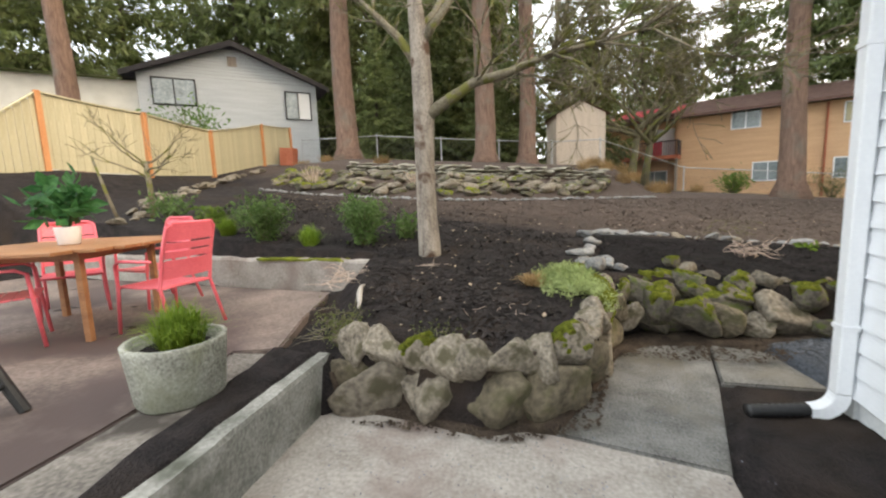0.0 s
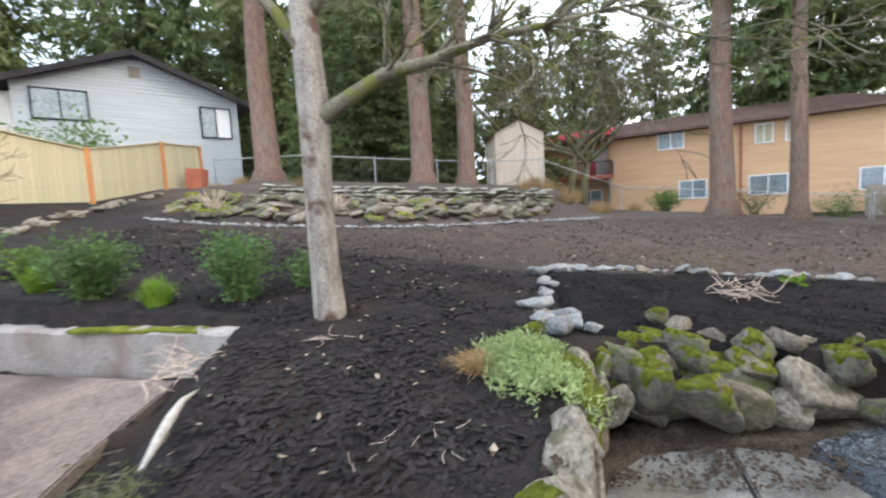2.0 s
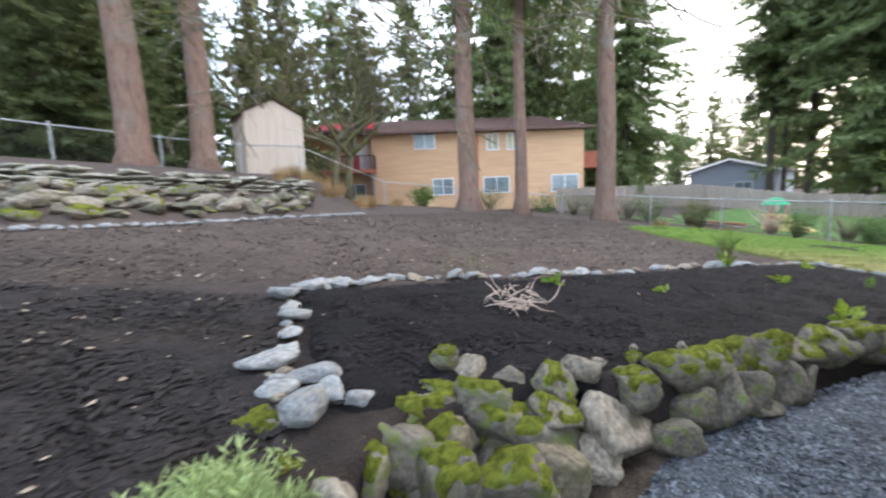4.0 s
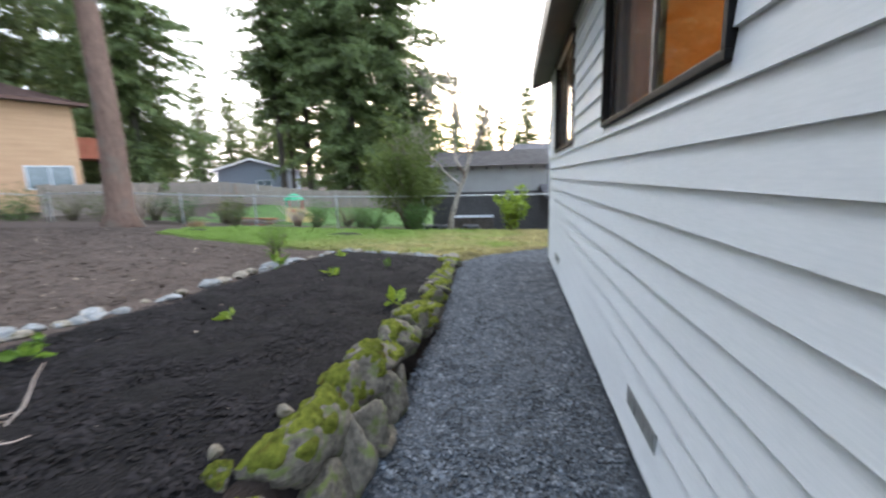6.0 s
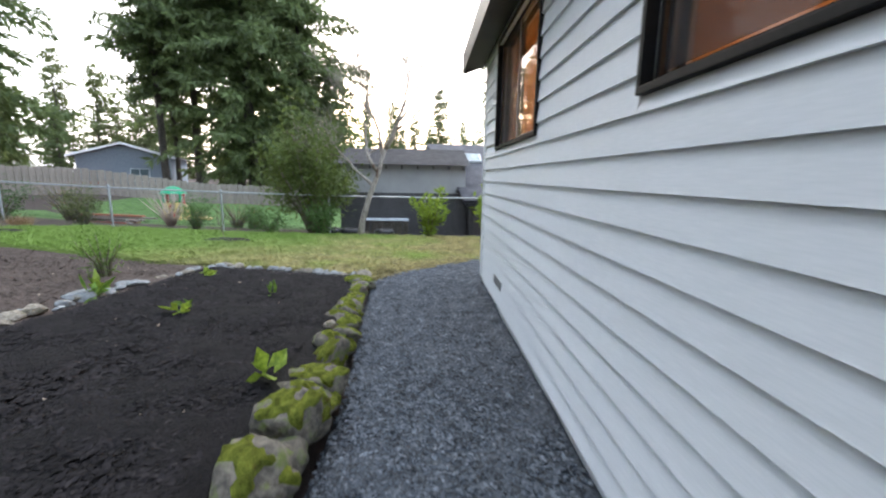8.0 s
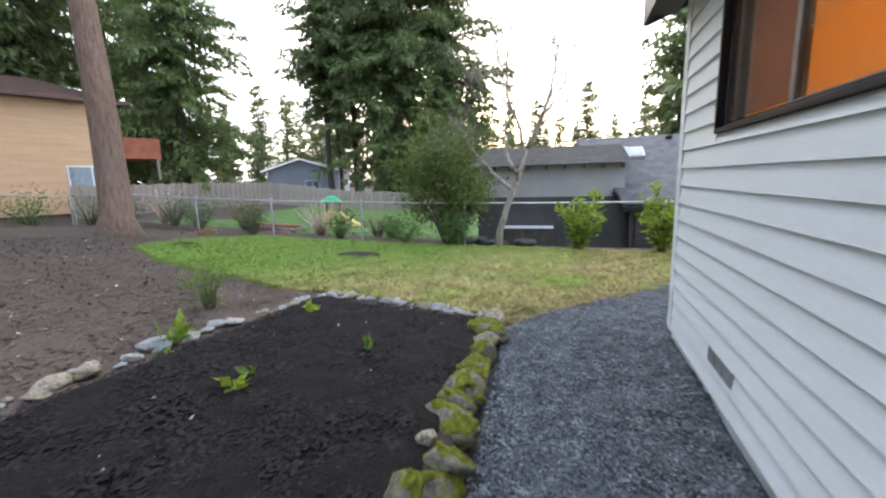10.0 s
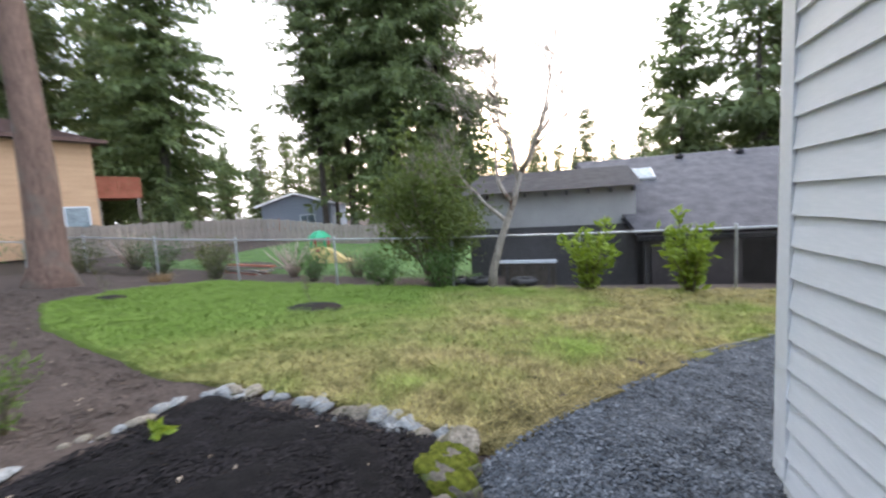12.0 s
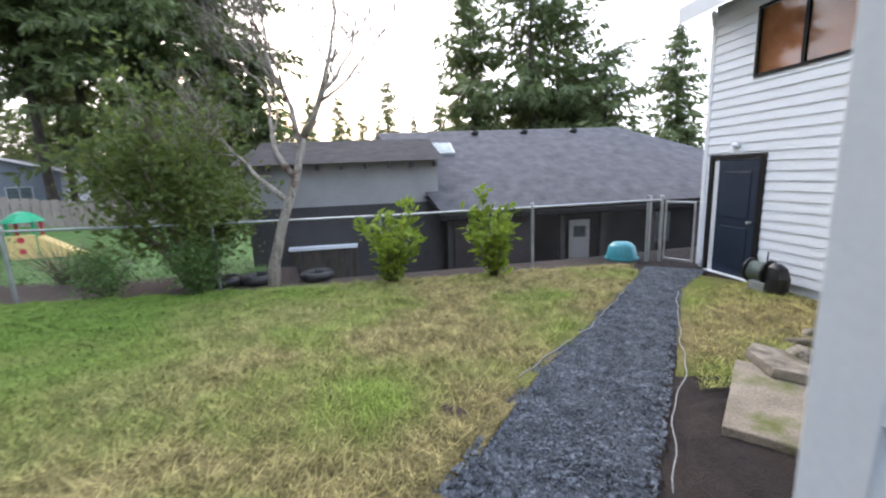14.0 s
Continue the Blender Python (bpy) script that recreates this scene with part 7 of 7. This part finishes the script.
sk = part("skylight", box(-0.45, 0.45, -0.5, 0.5, 0, 0.12, bevel=0.02), STEEL, nh, "pale glazed skylight")
sk.matrix_basis = pose(20.9, 1.95, 2.32, 0, -24, 0)
part("skylight_pane", box(-0.38, 0.38, -0.43, 0.43, 0.121, 0.13), FARGLASS, sk)
for y, in ((0.4,), (-1.4,), (-3.3,)):
    v = part("roof_vent", lathe([(0.12, 0), (0.12, 0.1), (0.16, 0.11), (0.1, 0.18)], 12), DKFRAME, nh)
    v.matrix_basis = pose(22.2, y, 2.86)
# back wall and posts near black: shade under the roof put into their colour
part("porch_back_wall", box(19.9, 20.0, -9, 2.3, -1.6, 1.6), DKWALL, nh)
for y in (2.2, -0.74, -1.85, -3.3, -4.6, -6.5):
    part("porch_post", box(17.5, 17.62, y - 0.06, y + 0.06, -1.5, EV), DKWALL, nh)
pd = part("porch_door", box(19.84, 19.9, -2.75, -2.05, -1.5, 0.0, bevel=0.01), TRIMW, nh, "white porch door with small window")
part("door_window", box(19.82, 19.838, -2.6, -2.2, -0.55, -0.2), FARGLASS, pd)
part("porch_window", box(19.84, 19.9, -5.6, -5.0, -0.9, 0.1), FARGLASS, nh)
part("lattice_panel", box(17.45, 17.48, 0.1, 2.1, -1.4, 0.5), FASCIA, nh, "dark lattice screen")
ledge = tagged(part("white_plank", box(17.9, 18.15, 4.5, 6.15, -0.1, -0.03), TRIMW), "white plank shelf against the dark wall", "plank")
for y in (4.7, 5.9):
    part("bracket", box(17.92, 18.2, y, y + 0.04, -1.5, -0.102), DKWALL, ledge)
part("ledge_box", box(17.95, 18.2, 4.52, 6.1, -1.5, -0.12), BARKDK, ledge)
surface("driveway", CONCRETE, [(15.5, -3.0), (24, -3.5)], [(15.5, -20), (24, -20)], 8, 8, 0.05, 0, label="pale concrete driveway beyond the gate", category="driveway")
bin_ = empty("teal_tub", pose(15.35, -1.05, ground(15.35, -1.05)) @ Matrix.Scale(1.3, 4), "upturned teal plastic tub behind the wire fence", "tub")
part("tub", lathe([(0.24, 0.0), (0.23, 0.05), (0.2, 0.2), (0.14, 0.26), (0.02, 0.28)], 24), TEALPLASTIC, bin_, smooth=True)
part("rim", lathe([(0.26, 0), (0.26, 0.03), (0.24, 0.03)], 24), TEALPLASTIC, bin_)
for y in (5.2, 6.3, 6.9):
    o = empty("rubber_tyre", pose(15.75, y, ground(15.75, y), 0, 0, 20), "old black tyre behind the wire fence", "tyre", "old tyres")
    t = Tubes()
    t.add([(0.24 * math.cos(i * 0.2618), 0.24 * math.sin(i * 0.2618), 0.1) for i in range(25)], [0.09] * 25, 8)
    part("tread", t.mesh("tread", BLACK), None, o)

# toddler slide on the far lawn
zz = ground(26.4, 18)
slide = empty("play_slide", pose(26.4, 18.0, zz, 0, 0, -75), "green and tan plastic toddler slide with red posts", "slide")
for x in (-0.4, 0.4):
    for y in (-0.35, 0.35):
        part("post", rod((x, y, 0), (x, y, 1.5), 0.06), GREENPLASTIC if y < 0 else REDPLASTIC, slide)
part("roof", lathe([(0.72, 1.5), (0.6, 1.62), (0.3, 1.85), (0.05, 1.92)], 8), GREENPLASTIC, slide)
part("platform", box(-0.45, 0.45, -0.4, 0.4, 0.6, 0.7, bevel=0.02), GREENPLASTIC, slide)
part("front_panel", box(-0.45, 0.45, -0.47, -0.42, 0.0, 1.0, bevel=0.02), YELLOWPLASTIC, slide)
bm = bmesh.new()
prof = [(0.45, 0.9), (0.9, 0.6), (1.4, 0.25), (1.8, 0.1), (1.8, 0.02), (1.3, 0.02), (0.45, 0.02)]
f0 = [bm.verts.new((x, -0.35, z)) for x, z in prof]
f1 = [bm.verts.new((x, 0.35, z)) for x, z in prof]
bm.faces.new(f0), bm.faces.new(f1[::-1])
for k in range(7):
    bm.faces.new((f0[k], f1[k], f1[(k + 1) % 7], f0[(k + 1) % 7]))
bmesh.ops.recalc_face_normals(bm, faces=bm.faces)
part("chute", bm, YELLOWPLASTIC, slide)
for zc in (0.35, 0.8):
    part("porthole", rod((0, -0.48, zc), (0, -0.44, zc), 0.12, sides=16), REDPLASTIC, slide)

# far board fence, far houses, timber stack
bf = empty("board_fence", pose(0, 0, 0), "weathered grey board fence behind the far lawn", "fence")
BL = [(18, 27), (24, 27.5), (31, 27), (38, 20), (40, 12), (40, 6)]
for (xa, ya), (xb, yb) in zip(BL, BL[1:]):
    n = int(math.hypot(xb - xa, yb - ya) / 0.4)
    for k in range(n):
        u = (k + 0.5) / n
        x, y = xa + (xb - xa) * u, ya + (yb - ya) * u
        o = part("board", board_me["old"] if "old" in board_me else board_me.setdefault("old", (lambda me: me)(mesh_of("board", [(-0.19, -0.015, 0), (0.19, -0.015, 0), (0.19, 0.015, 0), (-0.19, 0.015, 0), (-0.19, -0.015, 1.7), (0.19, -0.015, 1.7), (0.19, 0.015, 1.7), (-0.19, 0.015, 1.7)], [(0, 1, 5, 4), (1, 2, 6, 5), (2, 3, 7, 6), (3, 0, 4, 7), (4, 5, 6, 7)], WOODOLD))), None, bf)
        o.matrix_basis = pose(x, y, ground(x, y) - 0.05 + 0.04 * math.sin(k * 2.3), 0, 0, math.degrees(math.atan2(yb - ya, xb - xa)))
fh = empty("far_house", pose(46.3, 39.0, -0.3, 0, 0, -72), "small grey far house with white-edged gable", "house")
part("wall", lapped_wall(8.2, 3.4, 8, 0.25, mat("slate_blue_siding", (0.22, 0.25, 0.29), (0.32, 0.35, 0.39), 0.8), "wall", 1.2), None, fh)
for s in (0, 1):
    xe = -0.6 if s == 0 else 8.8
    bm = bmesh.new()
    f = bm.faces.new([bm.verts.new(p) for p in ((xe, -0.5, 3.25), (4.1, -0.5, 4.65), (4.1, 9, 4.65), (xe, 9, 3.25))])
    bmesh.ops.solidify(bm, geom=[f], thickness=0.15 if s else -0.15)
    part("roof", bm, SHINGLE, fh)
    bm = bmesh.new()
    f = bm.faces.new([bm.verts.new(p) for p in ((xe, -0.54, 3.2), (4.1, -0.54, 4.6), (4.1, -0.54, 4.82), (xe, -0.54, 3.42))])
    bmesh.ops.solidify(bm, geom=[f], thickness=0.04)
    part("barge_board", bm, TRIMW, fh)
part("porch", box(0.3, 3.0, -2.5, -0.05, 0.6, 0.8), REDWOOD, fh, "wooden porch")
for x in (0.4, 2.8):
    part("porch_post", box(x, x + 0.12, -2.45, -2.3, -0.5, 1.9), REDWOOD, fh)
far_window(fh, pose(4.6, -0.04, 0.9), 1.6, 1.2)
stack = empty("timber_stack", pose(17.6, 15.2, ground(17.6, 15.2), 0, 0, 75), "loose stack of reddish timber beyond the fence", "timber")
r = random.Random(3)
for k in range(16):
    part("plank", box(-1.3, 1.3, -0.07, 0.07, 0, 0.05), WOODOLD if k % 3 else REDWOOD, stack).matrix_basis = pose(r.uniform(-0.3, 0.3), r.uniform(-0.5, 0.5), 0.06 * (k // 5) + 0.01, 0, 0, r.uniform(-12, 12))

# ---------------------------------------------------------------- siding boards, piece by piece
def board_mesh(length, face):
    v = []
    for x in (0, length):
        v += [(x, -0.012, 0), (x, 0.020, 0), (x, 0.019, 0.006), (x, 0.003, face), (x, -0.012, face)]
    f = [(0, 1, 2, 3, 4), (9, 8, 7, 6, 5)] + [(k, k + 5, (k + 1) % 5 + 5, (k + 1) % 5) for k in range(5)]
    return mesh_of("siding_board", v, f)


board_cache = {}
for wall, a, b, z0, z1, holes, material in BOARDS:
    a, b = Vector((*a, 0)), Vector((*b, 0))
    length, ang = (b - a).length, math.atan2(b.y - a.y, b.x - a.x)
    outward = Vector((-math.sin(ang), math.cos(ang), 0))
    z = z0
    while z < z1 - 0.02:
        face = min(LAP, z1 - z)
        spans = [(0.0, length)]
        for s, e, lo, hi in holes:
            if z + face > lo + 0.01 and z < hi - 0.01:
                spans = [q for p, r in spans for q in ((p, min(r, s - CASING)), (max(p, e + CASING), r)) if q[1] - q[0] > 0.02]
        pieces = [(p, r, z, face) for p, r in spans]
        for s, e, lo, hi in holes:
            if z + 0.02 < lo - CASING < z + face and z + face > lo + 0.01:
                pieces.append((s - CASING, e + CASING, z, lo - (CASING + 0.001) - z))
            if z < hi + CASING < z + face - 0.02 and z < hi - 0.01:
                pieces.append((s - CASING, e + CASING, hi + (CASING + 0.001), z + face - hi - (CASING + 0.001)))
        for p, r, zb, tall in pieces:
            key = (round(r - p, 3), round(tall, 3), material.name)
            if key not in board_cache:
                board_cache[key] = board_mesh(r - p, tall)
                board_cache[key].materials.append(material)
            o = new("siding_board", board_cache[key])
            o.parent = wall
            o.matrix_basis = Matrix.Translation(a + (b - a).normalized() * p + Vector((0, 0, zb))) @ Matrix.Rotation(ang, 4, "Z")
        z += LAP

# ---------------------------------------------------------------- what nobody could count: grit, chips, blades
def inside(poly, x, y):
    """Which of the points lie in the polygon."""
    ins = np.zeros(len(x), bool)
    for (xa, ya), (xb, yb) in zip(poly, poly[1:] + poly[:1]):
        hit = ((ya > y) != (yb > y)) & (x < (xb - xa) * (y - ya) / (yb - ya + 1e-12) + xa)
        ins ^= hit
    return ins


def scatter(name, poly, count, size, material, label, category, seed, lift=0.03, flat=0.6, elong=1.3, shape="stone", dens=None):
    g = np.random.default_rng(seed)
    xs, ys = [p[0] for p in poly], [p[1] for p in poly]
    x, y = g.uniform(min(xs), max(xs), count * 4), g.uniform(min(ys), max(ys), count * 4)
    ok = inside(poly, x, y)
    if dens is not None:
        ok &= g.random(len(x)) < dens(x, y)
    x, y = x[ok][:count], y[ok][:count]
    n = len(x)
    z = np.array([ground(float(a), float(b)) for a, b in zip(x, y)]) + lift
    s = size * g.uniform(0.5, 1.4, n)
    base = np.array([(1, 0, 0), (0, 1, 0), (-1, 0, 0), (0, -1, 0), (0.2, 0.1, 1), (-0.1, 0, -1)], float)[:5] * (elong, 1, flat)
    tri = [(0, 1, 4), (1, 2, 4), (2, 3, 4), (3, 0, 4)]
    v = base[None] * (1 + g.uniform(-0.35, 0.35, (n, 5, 3)))
    ang = g.uniform(0, 6.283, n)
    c, sn = np.cos(ang)[:, None], np.sin(ang)[:, None]
    tilt = g.uniform(-0.5, 0.5, n)[:, None]
    vx, vy, vz = v[..., 0], v[..., 1], v[..., 2]
    vz = vz + vx * tilt
    out = np.stack([(vx * c - vy * sn) * s[:, None] + x[:, None], (vx * sn + vy * c) * s[:, None] + y[:, None], vz * s[:, None] + z[:, None]], -1).reshape(-1, 3)
    faces = (np.array(tri)[None] + 5 * np.arange(n)[:, None, None]).reshape(-1, 3)
    me = bpy.data.meshes.new(name)
    me.vertices.add(len(out))
    me.vertices.foreach_set("co", out.astype(np.float32).ravel())
    me.loops.add(faces.size)
    me.loops.foreach_set("vertex_index", faces.astype(np.int32).ravel())
    me.polygons.add(len(faces))
    me.polygons.foreach_set("loop_start", np.arange(0, faces.size, 3, dtype=np.int32))
    me.update(calc_edges=True)
    me.materials.append(material)
    return tagged(new(name, me), label, category, kind="stuff")


def blades(name, poly, count, height, material, label, seed, lift=0.02, dens=None, width=0.004, rough=0.0):
    g = np.random.default_rng(seed)
    xs, ys = [p[0] for p in poly], [p[1] for p in poly]
    x, y = g.uniform(min(xs), max(xs), count * 4), g.uniform(min(ys), max(ys), count * 4)
    ok = inside(poly, x, y)
    if dens is not None:
        ok &= g.random(len(x)) < dens(x, y)
    x, y = x[ok][:count], y[ok][:count]
    n = len(x)
    z = np.array([ground(float(a), float(b)) + rough * (noise.noise((a * 3, b * 3, 0)) + 0.5 * noise.noise((a * 11, b * 11, 3))) for a, b in zip(x, y)]) + lift
    h = height * g.uniform(0.5, 1.4, n)
    a, lean = g.uniform(0, 6.283, n), g.uniform(0.5, 2.4, n)
    w = width * g.uniform(0.7, 1.4, n)
    p = np.stack([x, y, z], -1)
    side = np.stack([-np.sin(a), np.cos(a), 0 * a], -1) * w[:, None]
    tip = p + np.stack([np.cos(a) * lean * h, np.sin(a) * lean * h, h], -1)
    out = np.stack([p - side, p + side, tip], 1).reshape(-1, 3)
    me = bpy.data.meshes.new(name)
    me.vertices.add(3 * n)
    me.vertices.foreach_set("co", out.astype(np.float32).ravel())
    me.loops.add(3 * n)
    me.loops.foreach_set("vertex_index", np.arange(3 * n, dtype=np.int32))
    me.polygons.add(n)
    me.polygons.foreach_set("loop_start", np.arange(0, 3 * n, 3, dtype=np.int32))
    me.update(calc_edges=True)
    me.materials.append(material)
    return tagged(new(name, me), label, "grass", kind="stuff")


PATH_POLY = [(1.55, 4.15), (1.95, 4.32), (2.5, 4.45), (5, 4.42), (8.1, 4.62), (9.45, 3.7), (10.85, 2.6), (13.1, 0.35), (14.3, -0.9), (13.9, -1.8), (12.9, -0.5), (10.5, 1.5), (9.2, 2.6), (8.2, 2.95), (6.5, 3.1), (3.5, 3.1), (1.8, 3.15), (1.8, 3.9)]
scatter("gravel", PATH_POLY, 52000, 0.0115, PEBBLE, "loose blue-grey crushed stone on the path", "gravel", 1, 0.034, 0.7, 1.4)
BED_POLY = [(0.16, 6.58), (2, 6.75), (4.1, 6.8), (6.7, 6.95), (8.32, 6.9), (8.2, 4.92), (6.5, 4.8), (2.4, 4.8), (0.32, 4.74)]
scatter("mulch_chips", BED_POLY, 30000, 0.011, BEDCHIPS, "dark bark chips in the stone-edged bed", "mulch", 2, 0.034, 0.4, 1.9)
FRONT_POLY = [(-2.3, 4.2), (-1.9, 2.7), (-1.5, 2.55), (-0.4, 2.65), (0.1, 3.8), (0.0, 6.6), (-8, 9), (-6.5, 5.0), (-2.5, 4.6)]
scatter("mulch_chips", FRONT_POLY, 20000, 0.015, CHIPS, "dark bark chips on the front slope", "mulch", 3, 0.01, 0.4, 1.9)
SLOPE_POLY = [(0.1, 7.1), (8.3, 7.2), (9.2, 10.8), (10.5, 13.4), (13, 15), (8, 18), (2, 14), (-1.3, 11.2), (-8, 9.4), (-6, 7)]
scatter("mulch_chips", SLOPE_POLY, 42000, 0.0145, SLOPECHIPS, "dark bark chips on the back slope", "mulch", 4, 0.01, 0.4, 1.9)
scatter("leaf_litter", SLOPE_POLY, 420, 0.015, PALECHIP, "dry leaves and pale chips on the slope", "litter", 5, 0.02, 0.25, 1.6)
scatter("leaf_litter", FRONT_POLY, 260, 0.014, PALECHIP, "pale chips on the mulch", "litter", 6, 0.02, 0.3, 1.7)
scatter("leaf_litter", BED_POLY, 90, 0.011, PALECHIP, "pale chips on the mulch", "litter", 7, CASING, 0.3, 1.7)
scatter("grit", [(-1.5, 1.0), (-1.5, 2.3), (0.05, 2.4), (0.25, 3.8), (0.95, 3.9), (0.9, 1.6)], 700, 0.004, PEBBLE, "loose grit on the concrete", "gravel", 8, 0.006, 0.6, 1.3)
scatter("dirt_crumbs", [(-1.5, 2.15), (-0.4, 2.2), (0.1, 2.5), (0.3, 3.7), (1.5, 3.75), (2.2, 4.3), (0.6, 4.5), (0.1, 3.6), (-0.3, 2.5)], 2600, 0.012, SOIL, "brown dirt crumbs at the wall's foot", "soil", 9, 0.025, 0.6, 1.3)
LAWN_POLY = [(8.2, 4.78), (8.42, 6.0), (8.42, 7.6), (9, 9.6), (9.5, 11.2), (10.6, 13.0), (12.5, 13.7), (14.9, 13.7), (14.95, 8), (14.9, 3), (14.85, 0.5), (14.6, -0.8), (13.95, -0.5), (13.15, 0.35), (10.85, 2.68), (9.45, 3.78), (8.25, 4.66)]
patch = lambda x, y: 0.35 + 0.65 * np.clip(0.5 + 0.5 * np.sin(x * 2.1 + np.sin(y * 1.7) * 2) * np.cos(y * 2.6 + np.sin(x * 1.3)), 0, 1)
blades("lawn_grass", LAWN_POLY, 170000, 0.055, BLADE, "short patchy yellow-green grass blades", 11, 0.035, patch, 0.004, 0.045)
blades("lawn_grass", [(10.2, 1.5), (11.4, 0.55), (12.8, -0.5), (13.0, -1.7), (10.0, -1.7)], 12000, 0.04, BLADE, "short patchy grass beside the slabs", 12, 0.025, patch)
blades("far_grass", [(16.0, 6.5), (17, 14), (18, 23), (30, 23), (30, 8)], 30000, 0.07, mat("green_blades", (0.07, 0.13, 0.035), (0.16, 0.255, 0.075), 0.7, 2, 20, 0, vary=0.3), "green grass of the far lawn", 13, 0.03, None, 0.01)
